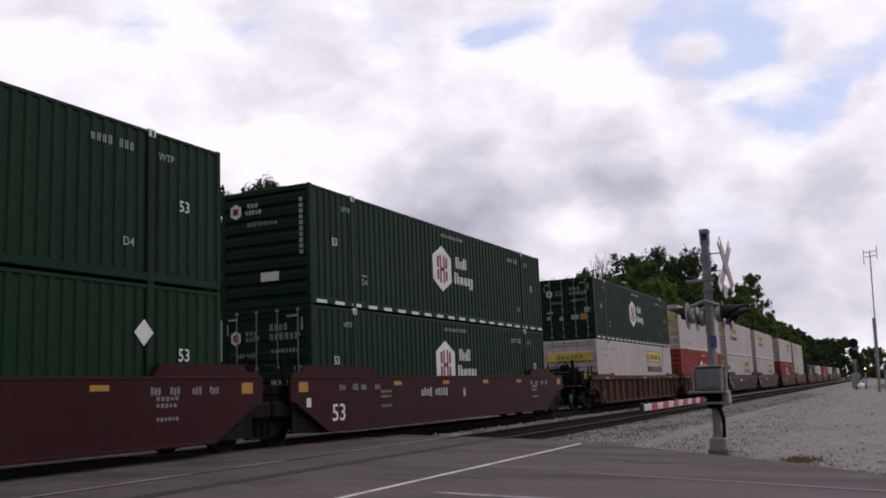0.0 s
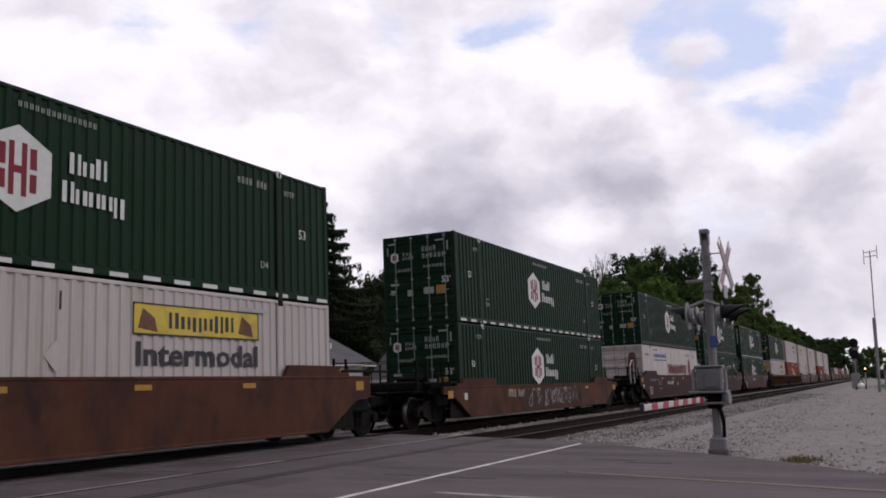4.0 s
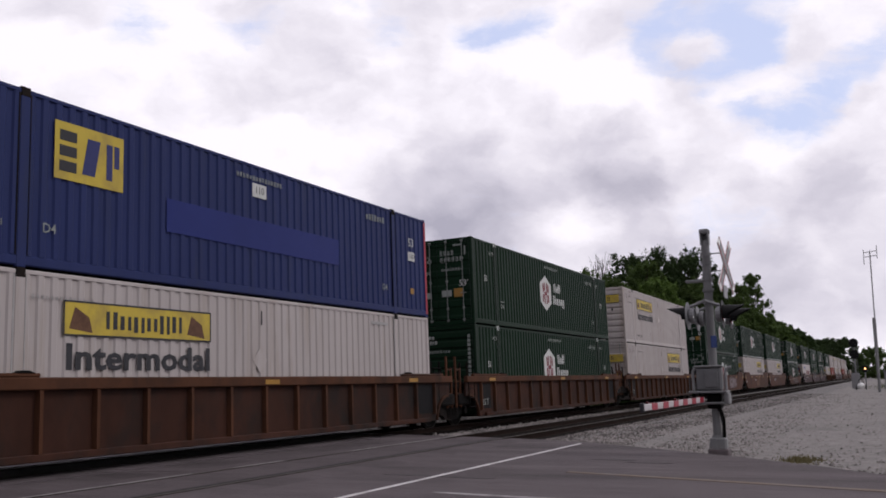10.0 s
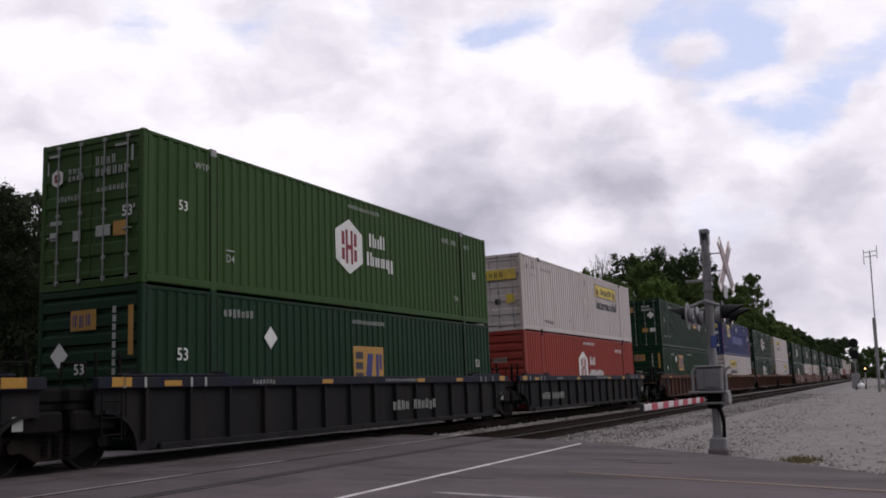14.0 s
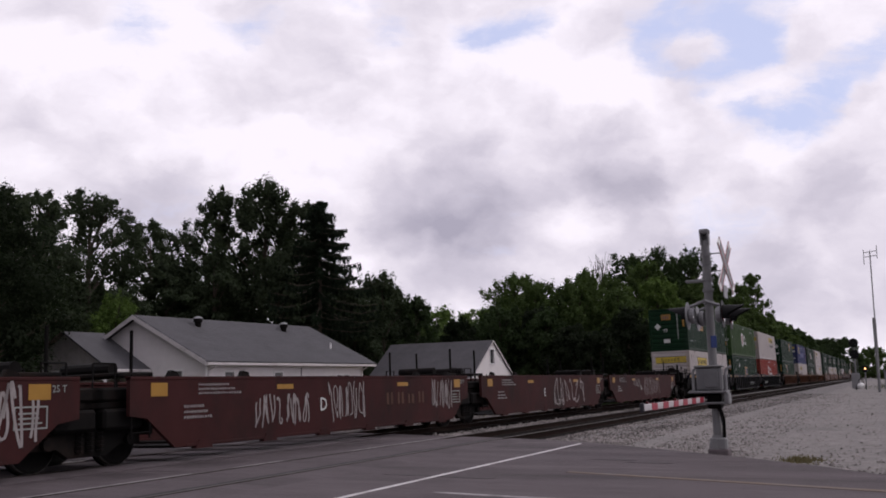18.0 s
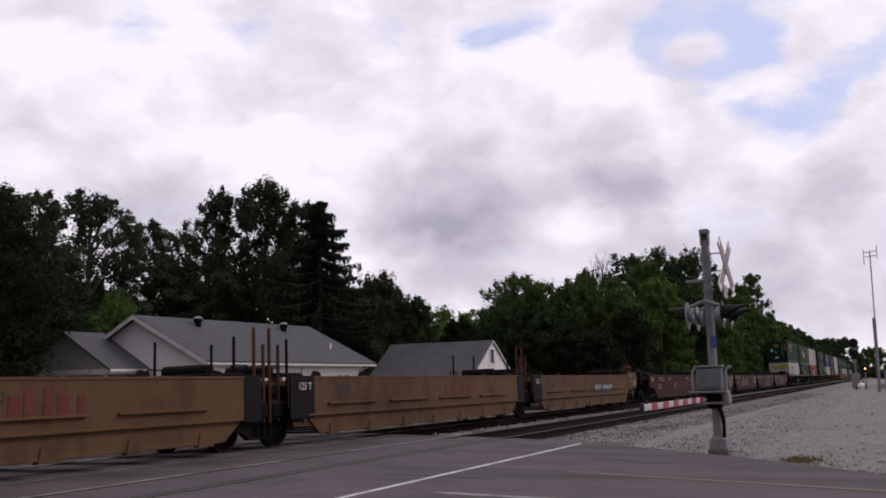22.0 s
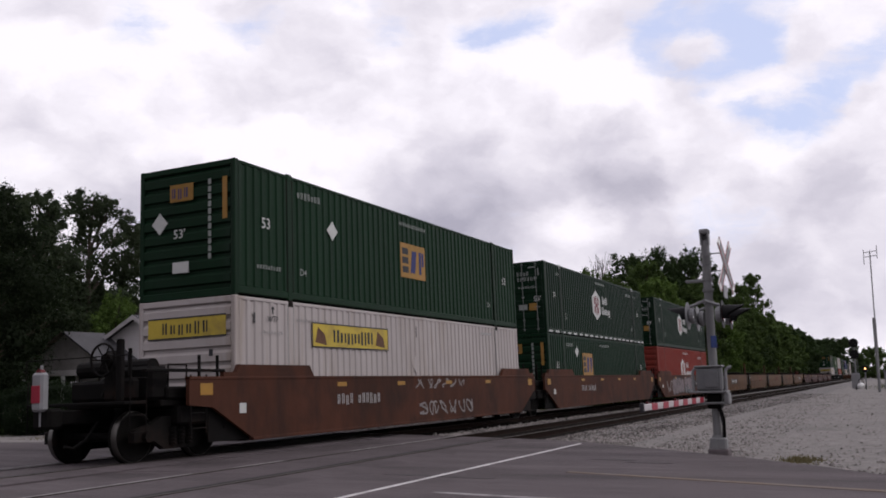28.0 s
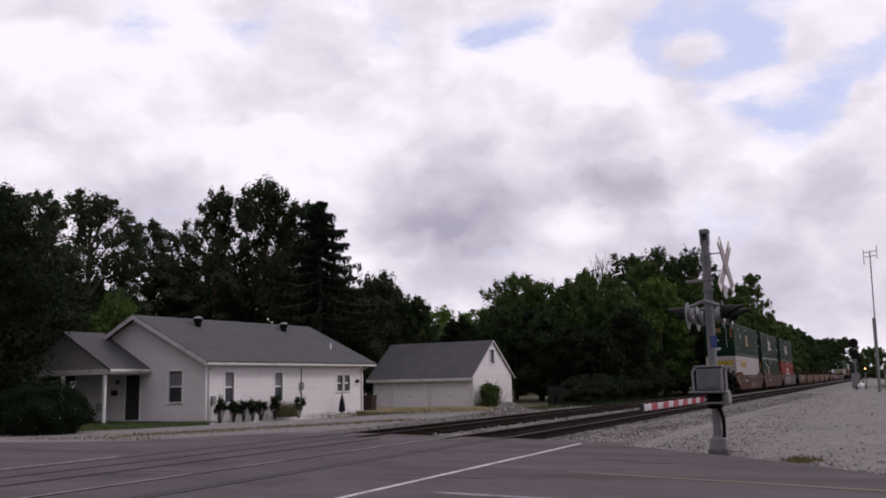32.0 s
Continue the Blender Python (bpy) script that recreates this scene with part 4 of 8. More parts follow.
        bars(c, M["letter_dim"], 7.2, 2.56, 15, 1.65, 0.10, f, 2)
        bars(c, M["letter_dim"], 12.7, 2.38, 8, 1.05, 0.16, f, 5, skip=(4,))
        word(c, "53", M["letter"], 1.08, 1.58, f + 0.004, 0.20)
        word(c, "53", M["letter"], 15.06, 1.55, f + 0.004, 0.22)
        word(c, "D4", M["letter_dim"], 2.50, 0.70, f + 0.004, 0.16)
        word(c, "D4", M["letter_dim"], 13.6, 0.70, f + 0.004, 0.16)
        plate("lettering", c, M["letter_dim"], 2.36, 2.64, 0.86, 0.89, f)
        word(c, "WTP", M["letter_dim"], 1.62, 2.46, f + 0.004, 0.14)
        word(c, "WTP", M["letter_dim"], 14.55, 2.42, f + 0.004, 0.14)
    elif kind in ("emp_green", "blue"):
        emp_mark(c, logo[0], logo[1], f, kind == "blue")
        word(c, "53", M["letter"], 1.08 if kind == "emp_green" else 15.2, 1.62 if kind == "emp_green" else 2.08, f + 0.004, 0.24)
        if kind == "emp_green":
            word(c, "53", M["letter"], 15.06, 1.60, f + 0.004, 0.24)
        else:
            p = plate("placard", c, M["letter"], 15.0, 15.4, 1.56, 1.82, f)
            word(p, "110", M["ink"], 15.2, 1.69, f + 0.010, 0.14)
            plate("placard", c, M["amber"], 15.1, 15.3, 0.62, 0.78, f)
        bars(c, M["letter_dim"], 2.3 if kind == "emp_green" else 12.7, 2.42, 7, 1.0, 0.16, f, 6)
        bars(c, M["letter_dim"], 7.3, 2.52, 15, 1.65, 0.10, f, 2)
        bars(c, M["letter_dim"], 0.75, 0.62, 9, 0.9, 0.10, f, 4)
        for yw, zw in ((2.5, 0.68), (13.6, 0.68)):
            word(c, "D4", M["letter_dim"], yw, zw, f + 0.004, 0.16)
        if kind == "blue":
            plate("paint_patch", c, M["blue_patch"], 5.2, 11.3, 1.02, 1.66, f - 0.004, "fresh blue overpainted patch")
            p = plate("placard", c, M["letter"], 7.83, 8.33, 2.16, 2.46, f)
            word(p, "110", M["ink"], 8.08, 2.31, f + 0.010, 0.16)
            p = plate("marker_stripe", c, M["sign_red"], LONG - 0.12, LONG - 0.01, 0.1, 2.8, f)
            p = plate("marker_stripe", c, M["sign_red"], 0.01, 0.12, 0.1, 2.8, f)
        if placard:
            diamond(c, placard[0], placard[1], f)
    elif kind == "white":
        jb_mark(c, logo[0], logo[1], f, wording)
        word(c, "TOP LIFT ONLY", M["ink"], 3.05 if logo[0] < 6 else 2.95, 0.42, f + 0.004, 0.12)
        word(c, "WTP", M["ink"], 1.3, 2.44, f + 0.004, 0.13)
        part("lettering", Shape().prism([(1.28, 2.56), (1.32, 2.56), (1.32, 2.66), (1.36, 2.66), (1.30, 2.74), (1.24, 2.66), (1.28, 2.66)], 0, f, f + 0.004), M["ink"], c, "black arrow")
        bars(c, M["scuff"], 2.2, 2.44, 14, 1.3, 0.07, f, 4, gap=0.55)
        bars(c, M["scuff"], 0.9, 2.12, 9, 0.8, 0.07, f, 7, gap=0.55)
        for yy, zz, w, h in ((0.62, 2.34, 0.05, 0.22), (8.1, 2.30, 0.04, 0.30), (12.8, 2.55, 0.9, 0.08), (5.7, 0.55, 0.05, 0.14), (8.3, 0.9, 0.05, 0.12)):
            plate("scuff_mark", c, M["ink"] if w < 0.1 else M["scuff"], yy, yy + w, zz, zz + h, f)
        part("placard", Shape().prism([(8.05, 1.30), (8.30, 1.55), (8.05, 1.80), (7.80, 1.55)], 0, f, f + 0.004), M["white"], c, "faint diamond placard holder")
    elif kind == "red":
        hub_marks(c, f, True)
        bars(c, M["letter"], 7.4, 2.56, 15, 1.7, 0.11, f, 2)
        bars(c, M["letter"], 12.6, 2.30, 8, 1.2, 0.18, f, 5, skip=(4,))
    elif kind == "cool":
        bars(c, M["text_blue"], 2.75, 2.24, 9, 3.25, 0.22, f, 4, gap=0.12)
        bars(c, M["text_blue"], 2.75, 2.05, 30, 3.2, 0.07, f, 6)
        bars(c, M["letter_dim"], 2.5, 2.62, 16, 1.3, 0.08, f, 6)
        bars(c, M["letter_dim"], 0.7, 2.30, 9, 0.9, 0.14, f, 8)
        bars(c, M["crest_red"], 6.5, 1.30, 13, 5.6, 0.60, f, 11, gap=0.30, name="wordmark")
        for yc in (13.05,):
            oval = [(yc + 0.42 * math.cos(k * math.pi / 8), 1.55 + 0.72 * math.sin(k * math.pi / 8)) for k in range(16)]
            crest = part("crest_panel", Shape().prism(oval, 0, f, f + 0.005), M["crest_red"], c, "red, gold and navy painted crest")
            inner = [(yc + 0.26 * math.cos(k * math.pi / 6), 1.72 + 0.40 * math.sin(k * math.pi / 6)) for k in range(12)]
            part("crest_shape", Shape().prism(inner, 0, f + 0.005, f + 0.010), M["gold"], crest)
            plate("crest_shape", crest, M["crest_red"], yc - 0.10, yc + 0.10, 1.50, 1.86, f + 0.010)
            plate("crest_shape", crest, M["logo_navy"], yc - 0.34, yc + 0.34, 1.16, 1.28, f + 0.005)
            plate("crest_shape", crest, M["gold"], yc - 0.22, yc + 0.22, 0.98, 1.12, f + 0.005)
        crest = part("crest_panel", Shape().prism([(0.54, 1.55), (0.90, 1.55), (1.0, 1.95), (0.86, 2.48), (0.58, 2.48), (0.46, 1.95)], 1, -0.03, -0.02), M["gold"], c, "gold painted crest on the door")
        end_plate("crest_shape", crest, M["crest_red"], 0.58, 0.86, 1.61, 1.90, -0.03)
        end_plate("crest_shape", crest, M["logo_navy"], 0.62, 0.82, 1.97, 2.20, -0.03)
        word(c, "WTP", M["ink"], 14.75, 2.42, f + 0.004, 0.20)
        part("lettering", Shape().prism([(14.42, 2.36), (14.46, 2.36), (14.46, 2.56), (14.54, 2.56), (14.44, 2.68), (14.34, 2.56), (14.42, 2.56)], 0, f, f + 0.004), M["ink"], c, "black arrow")
        word(c, "STACK LIMIT 5 HIGH", M["ink"], 12.75, 2.50, f + 0.004, 0.13)
    if dashes:
        s = Shape()
        for i in range(20):
            ya = 0.25 + i * 0.81
            s.box(x, x + 0.004, ya, ya + 0.44, 0.05, 0.13)
        part("marker_stripe", s, M["letter"], c, "white dashes along the bottom rail")
    return ride(c, y, z)


# ---- wagons ----
def truck_parts(parent, y):
    """A two-axle truck under a wagon: side frames, bolster, springs, axles and wheels."""
    at = pose(0, y, 0)
    for sx in (-1, 1):
        s = Shape()
        x0, x1 = (0.96, 1.10) if sx > 0 else (-1.10, -0.96)
        s.prism([(-1.18, 0.36), (-0.66, 0.36), (-0.40, 0.20), (0.40, 0.20), (0.66, 0.36), (1.18, 0.36), (1.18, 0.58), (0.80, 0.66), (0.45, 0.80), (-0.45, 0.80), (-0.80, 0.66), (-1.18, 0.58)], 0, x0, x1)
        frame_ob = part("side_frame", s, M["black"], parent, at=at)
        s = Shape()
        for yy in (-0.89, 0.89):
            s.tube((sx * 1.10, yy, 0.457), (sx * 1.19, yy, 0.457), 0.11, 10)
        part("bearing_cap", s, M["wheel"], frame_ob)
        s = Shape()
        for yy in (-0.22, 0.0, 0.22):
            for zz in range(5):
                s.tube((sx * 1.12, yy, 0.28 + zz * 0.07), (sx * 1.12, yy, 0.32 + zz * 0.07), 0.075, 6)
        part("spring", s, M["wheel"], frame_ob)
    part("bolster", Shape().soft_box(-1.0, 1.0, -0.22, 0.22, 0.50, 0.86, 0.04), M["black"], parent, at=at)
    for yy in (-0.89, 0.89):
        for sx in (-1, 1):
            w = Shape().lathe([(0.0, 0.02), (0.02, 0.10), (0.035, 0.16), (0.01, 0.34), (0.055, 0.38), (0.06, 0.455), (-0.06, 0.46), (-0.075, 0.49), (-0.10, 0.485), (-0.10, 0.38), (-0.04, 0.33), (-0.04, 0.12), (-0.1, 0.10), (-0.1, 0.02)], 20)
            if sx < 0:
                w.moved(Matrix.Diagonal((-1, 1, 1, 1)))
                w.f = [face[::-1] for face in w.f]
            wheel = part("wheel", w, M["wheel"], parent, at=pose(sx * 0.77, y + yy, 0.457), smooth=True)
            t = Shape().lathe([(0.061, 0.448), (0.0625, 0.4585), (-0.058, 0.4625)], 20)
            if sx < 0:
                t.moved(Matrix.Diagonal((-1, 1, 1, 1)))
            part("rim", t, M["tread"], wheel, "polished tread", smooth=True)
        part("axle", Shape().tube((-0.9, y + yy, 0.457), (0.9, y + yy, 0.457), 0.085, 10), M["wheel"], parent)


def strokes(parent, material, y0, y1, z0, z1, x, seed, n=6, r=0.035):
    """Loose spray-paint scrawls: unreadable loops and slashes."""
    rng = random.Random(seed)
    s = Shape()
    step = (y1 - y0) / n
    for i in range(n):
        cy, w = y0 + (i + 0.5) * step, step * 0.42
        pts, a0, b0 = [], rng.uniform(0, 6), rng.uniform(0, 6)
        k, m2 = rng.choice((1.0, 1.5, 2.0)), rng.choice((0.5, 1.0, 1.5))
        span = rng.uniform(3.5, 6.5)
        for j in range(26):
            a = span * j / 25
            pts.append((cy + w * (math.cos(a * m2 + b0) * 0.85 + 0.25 * math.cos(3 * a + a0)), (z0 + z1) / 2 + (z1 - z0) / 2 * (0.82 * math.sin(a * k + a0) + 0.16 * math.sin(2.6 * a))))
        line = [Vector(q) for q in pts]
        ring = []
        for j, q in enumerate(line):
            v = line[min(j + 1, len(line) - 1)] - line[max(j - 1, 0)]
            nrm = Vector((-v.y, v.x)).normalized() * r
            ring += [(x, q.x - nrm.x, q.y - nrm.y), (x, q.x + nrm.x, q.y + nrm.y)]
        s.add(ring, [(2 * j, 2 * j + 2, 2 * j + 3, 2 * j + 1) for j in range(len(line) - 1)])
    return part("graffiti", s, material, parent, "sprayed graffiti scrawl")


def paint_blobs(parent, y0, y1, z0, z1, x, seed, n=5, fill="tag_white", edge="ink", accent=None):
    """An uneven patch of overlapping spray-paint blobs."""
    rng = random.Random(seed)
    rim, body, extra = Shape(), Shape(), Shape()
    step = (y1 - y0) / n
    for i in range(n):
        cy = y0 + (i + 0.5) * step
        for k in range(3):
            oy, oz = rng.uniform(-0.3, 0.3) * step, (k - 1) * 0.3 * (z1 - z0)
            wy, wz = step * rng.uniform(0.22, 0.36), (z1 - z0) * rng.uniform(0.14, 0.24)
            tilt = rng.uniform(-0.5, 0.5)
            for shape, grow, dx in ((rim, 0.05, 0.0), (body, 0.0, 0.004)):
                pts = []
                for a in range(8):
                    u, w = math.cos(a * math.pi / 4) * (wy + grow), math.sin(a * math.pi / 4) * (wz + grow)
                    pts.append((x + dx + 0.0004 * (i * 3 + k), cy + oy + u + w * tilt, (z0 + z1) / 2 + oz + w))
                shape.add(pts, [tuple(range(8))])
        if accent:
            extra.add([(x + 0.012, cy - 0.1, z0 + 0.1), (x + 0.012, cy + 0.08, z0 + 0.1), (x + 0.012, cy + 0.02, z1 - 0.2), (x + 0.012, cy - 0.14, z1 - 0.2)], [(0, 1, 2, 3)])
    tag = part("graffiti", rim, M[edge], parent, "outlined graffiti lettering shapes")
    part("graffiti_fill", body, M[fill], tag)
    if accent:
        part("graffiti_accent", extra, M[accent], tag)


def block_tag(parent, y0, y1, z0, z1, x, seed, n, fill, edge="ink", accent=None):
    """Fat outlined graffiti shapes side by side: leaning rounded blocks with dark slits, unreadable."""
    rng = random.Random(seed)
    rim, body, slit, extra = Shape(), Shape(), Shape(), Shape()
    step = (y1 - y0) / n
    for i in range(n):
        cy, lean = y0 + (i + 0.5) * step, rng.uniform(-0.18, 0.18)
        lo, hi = z0 + rng.uniform(0.0, 0.1), z1 - rng.uniform(0.0, 0.12)
        wide, mid = step * rng.uniform(0.46, 0.54), (lo + hi) / 2

        def ring(grow, dx):
            pts = []
            for k in range(20):
                a = k * math.pi / 10
                c, q = math.cos(a), math.sin(a)
                u = math.copysign(abs(c) ** 0.55, c) * (wide + grow) * (1 + 0.10 * math.sin(3 * a + i))
                w = math.copysign(abs(q) ** 0.45, q) * ((hi - lo) / 2 + grow)
                pts.append((x + dx + 0.0003 * i, cy + u + lean * w, mid + w))
            return pts

        rim.add(ring(0.055, 0.0), [tuple(range(20))])
        body.add(ring(-0.01, 0.005), [tuple(range(20))])
        for k in range(rng.choice((2, 3))):
            u = cy + wide * (-0.5 + 0.5 * k) + rng.uniform(-0.05, 0.05)
            top_end = rng.random() < 0.5
            za, zb = (mid - 0.02, hi - 0.04) if top_end else (lo + 0.04, mid + 0.04)
            slit.prism([(u - 0.045, za), (u + 0.045, za), (u + 0.03 + lean * 0.3, zb), (u - 0.03 + lean * 0.3, zb)], 0, x + 0.012, x + 0.014)
        if accent:
            extra.prism([(cy - wide * 0.7, lo + 0.02), (cy - wide * 0.2, lo + 0.02), (cy - wide * 0.3, lo + 0.30), (cy - wide * 0.6, lo + 0.36)], 0, x + 0.012, x + 0.015)
    tag = part("graffiti", rim, M[edge], parent, "outlined fat graffiti shapes")
    part("graffiti_fill", body, M[fill], tag)
    part("graffiti_accent", slit, M[edge], tag)
    if accent:
        part("graffiti_accent", extra, M[accent], tag)


WAGON_LABELS = {"maroon": "dark maroon smooth-sided well wagon", "oxide": "rust-stained brown smooth-sided well wagon", "rib": "rusty orange-brown ribbed well wagon",
                "navy": "dark navy and charcoal ribbed well wagon", "brick": "empty brick-red well wagon with sprayed graffiti", "tan": "empty mustard-tan well wagon"}


def wagon(kind, y_rear, y_front, well0, well1, rear_end, front_end, index=0, letter="", step=True, load=True):
    """A well wagon platform between two truck centres. rear_end, front_end: 'shared' truck or 'coupler'."""
    w = thing("well_wagon", WAGON_LABELS[kind], "rail wagon", group="wagons of the train")
    paint, X = M[kind], 1.47
    ribbed = kind in ("rib", "navy")
    y0, y1 = well0 - 0.35, well1 + 0.35      # full-depth well
    e0 = y_rear + (0.55 if rear_end == "shared" else -0.17)
    e1 = y_front - (0.55 if front_end == "shared" else -0.17)   # ends of the side sills
    top = 1.18 if kind == "oxide" and index == 4 else 1.50
    lo = 0.24
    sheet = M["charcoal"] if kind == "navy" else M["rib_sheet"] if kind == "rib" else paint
    for sx in (-1, 1):
        xi, xo = (X - 0.08, X) if sx > 0 else (-X, -X + 0.08)
        if ribbed:
            xi, xo = (X - 0.16, X - 0.11) if sx > 0 else (-X + 0.11, -X + 0.16)
        g0, g1, ez = (0.55, 0.75, 0.98) if load else (0.30, 0.42, 0.84)
        outline = [(e0, top), (e0, ez), (y0 - g0, ez - 0.06), (y0 + g1, lo), (y1 - g1, lo), (y1 + g0, ez - 0.06), (e1, ez), (e1, top)]
        if ribbed:
            bend = [(math.sin(k * math.pi / 12), math.cos(k * math.pi / 12)) for k in range(7)]
            outline = [(e0, top), (e0, 0.88)] + [(y0 - 0.6 + 0.75 * a, lo + 0.66 * b) for a, b in bend] + [(y1 + 0.6 - 0.75 * a, lo + 0.66 * b) for a, b in bend[::-1]] + [(e1, 0.88), (e1, top)]
        else:
            outline = outline[:8]
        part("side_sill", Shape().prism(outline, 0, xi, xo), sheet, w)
        if ribbed and sx > 0:
            for sg, yc in ((1, y0), (-1, y1)):
                lip = Shape()
                arc = [(yc - sg * (0.6 - 0.75 * a), lo + 0.66 * b) for a, b in bend]
                for (ya, za), (yb, zb) in zip(arc, arc[1:]):
                    lip.prism([(ya, za), (yb, zb), (yb + sg * 0.05, zb + 0.05), (ya + sg * 0.02, za + 0.06)], 0, xo - 0.01, xo + 0.06)
                part("arch_lip", lip, paint if kind == "rib" else sheet, w)
        if ribbed:
            xa, xb = (X - 0.14, X) if sx > 0 else (-X, -X + 0.14)
            part("top_chord", Shape().soft_box(xa, xb, e0 - 0.05, e1 + 0.05, top - 0.19, top + 0.004, 0.015), paint, w)
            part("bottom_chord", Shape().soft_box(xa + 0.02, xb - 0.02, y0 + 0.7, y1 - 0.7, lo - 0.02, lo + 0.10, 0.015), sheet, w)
            n = 15
            for i in range(n):
                yy = y0 + 0.35 + (y1 - y0 - 0.7) * i / (n - 1)
                zb = lo + 0.1 if 0 < i < n - 1 else 0.42
                a, b = (X - 0.12, X - 0.015) if sx > 0 else (-X + 0.015, -X + 0.12)
                part("rib", Shape().prism([(a, yy - 0.05), (b, yy - 0.035), (b, yy + 0.035), (a, yy + 0.05)], 2, zb, top - 0.19), paint if kind == "rib" else sheet, w)
        else:
            xa, xb = (X - 0.12, X + 0.012) if sx > 0 else (-X - 0.012, -X + 0.12)
            part("top_chord", Shape().soft_box(xa, xb, e0, e1, top - 0.05, top + 0.012, 0.01), paint, w)
            part("bottom_chord", Shape().soft_box(xa, xb, y0 + 0.7, y1 - 0.7, lo - 0.015, lo + 0.05, 0.01), paint, w)
        if step:
            for ya, yb in ((e0 + (0.1 if rear_end == "shared" else 1.0), well0 + 2.5), (well1 - 1.95, e1 - (0.1 if front_end == "shared" else 1.0))):
                xa, xb = (X - 0.10, X - 0.004) if sx > 0 else (-X + 0.004, -X + 0.10)
                slope = 0.14 if ya < well0 + 1 else -0.14
                s = Shape()
                if ya < well0 + 1:
                    s.prism([(ya, top + 0.012), (yb + 0.12, top + 0.012), (yb - 0.05, top + 0.25), (ya + 0.5, top + 0.25), (ya + 0.4, top + 0.1), (ya, top + 0.1)], 0, xa, xb)
                else:
                    s.prism([(ya - 0.12, top + 0.012), (yb, top + 0.012), (yb, top + 0.1), (yb - 0.4, top + 0.1), (yb - 0.5, top + 0.25), (ya + 0.05, top + 0.25)], 0, xa, xb)
                part("raised_sill", s, paint, w)
    if ribbed:
        for sx in (-1, 1):
            for ya, yb in ((e0 + 0.5, well0 + 2.3), (well1 - 1.9, e1 - 0.5)):
                a, b = (X - 0.15, X - 0.03) if sx > 0 else (-X + 0.03, -X + 0.15)
                part("raised_sill", Shape().soft_box(a, b, ya, yb, top + 0.004, top + 0.07, 0.02), paint, w)
                p = Shape().prism([(ya + 0.2, top + 0.07), (ya + 0.5, top + 0.07), (ya + 0.42, top + 0.11), (ya + 0.26, top + 0.11)], 0, a, b)
                yq = yb - 0.45
                p.prism([(yq, top + 0.07), (yq + 0.34, top + 0.07), (yq + 0.24, top + 0.11), (yq + 0.08, top + 0.11)], 0, a, b)
                part("guide_block", p, M["black"], w)
    # black plates added to hide the container's lower corners below the sill slope
    if load and not ribbed:
        for ya in (y0 - 0.55, y1 - 0.85):
            for xa in (1.315, -1.345):
                part("end_gusset", Shape().box(xa, xa + 0.03, ya, ya + 1.4, 0.26, 0.95), M["black"], w)
    # floor of the well, end bulkheads, decks over the trucks
    s = Shape()
    for i in range(9):
        yy = y0 + 0.8 + (y1 - y0 - 1.6) * i / 8
        s.soft_box(-X + 0.1, X - 0.1, yy - 0.25, yy + 0.25, lo - 0.02, lo + 0.03, 0.01)
    part("well_floor", s, M["black"], w)
    for yy in (y0 - 0.1, y1 + 0.04):
        part("bulkhead", Shape().soft_box(-X + 0.1, X - 0.1, yy, yy + 0.06, 0.5, 1.28, 0.02), M["black"], w)
    for ya, yb in ((y_rear - 0.2 if rear_end == "shared" else y_rear - 0.6, y0), (y1, y_front + (0.2 if front_end == "shared" else 0.6))):
        part("end_deck", Shape().soft_box(-1.18, 1.18, ya, yb, 0.98, 1.10, 0.02), M["black"], w)
        part("draft_sill", Shape().soft_box(-0.38, 0.38, ya - 0.1, yb, 0.70, 0.98, 0.03), M["black"], w)
        part("end_frame", Shape().soft_box(-1.22, 1.22, ya + 0.12, yb + 0.02, 1.10, 1.34, 0.04).soft_box(-1.30, 1.30, ya + 0.35, yb - 0.2, 0.62, 0.98, 0.05), M["black"], w)
        for sx in (-1, 1):
            part("handrail", Shape().path([(sx * 1.12, ya + 0.25, 1.08), (sx * 1.12, ya + 0.25, 1.75), (sx * 1.12, ya + 0.75, 1.75), (sx * 1.12, ya + 0.75, 1.08)], 0.017), M["black"], w)
    # tall guide posts beside the joints
    tall = 2.35 if not load else 1.95
    for ya in (well0 - 0.75, well1 + 0.62):
        for dy in ((0.0, 0.55) if load else (0.2,)):
            for sx in (-1, 1):
                part("guide_post", Shape().soft_box(sx * 1.06 - 0.03, sx * 1.06 + 0.03, ya + dy - 0.1, ya + dy - 0.05, 1.08, tall, 0.012), M["black"], w)
    if not load:
        for yy in (well0 + 0.1, well0 + 2.2, well1 - 2.2, well1 - 0.2):
            for sx in (-1, 1):
                part("guide_block", Shape().prism([(yy - 0.16, top), (yy + 0.16, top), (yy + 0.10, top + 0.10), (yy - 0.06, top + 0.13)], 0, sx * 1.36 - 0.05, sx * 1.36 + 0.05), M["black"], w)
        for ya in (well0 - 1.0, well1 + 0.15):
            s = Shape().soft_box(-1.15, 1.15, ya, ya + 0.85, 1.52, 1.60, 0.02)
            s.tube((-0.6, ya + 0.4, 1.68), (0.6, ya + 0.4, 1.68), 0.12, 10)
            part("crossover_platform", s, M["black"], w)
            s = Shape()
            for sx in (-1, 1):
                for yy in (ya + 0.05, ya + 0.4, ya + 0.78):
                    s.tube((sx * 1.05, yy, 1.08), (sx * 1.05, yy, 1.52), 0.02)
            part("platform_leg", s, M["black"], w)
    if kind == "tan":
        for sx in (1,):
            n = 4
            span = (y1 - y0 - 1.0) / n
            for i in range(n):
                a = y0 + 0.5 + i * span
                part("ledge", Shape().soft_box(X - 0.02, X + 0.07, a + 0.25, a + span - 0.45, 0.86, 0.91, 0.01), paint, w)
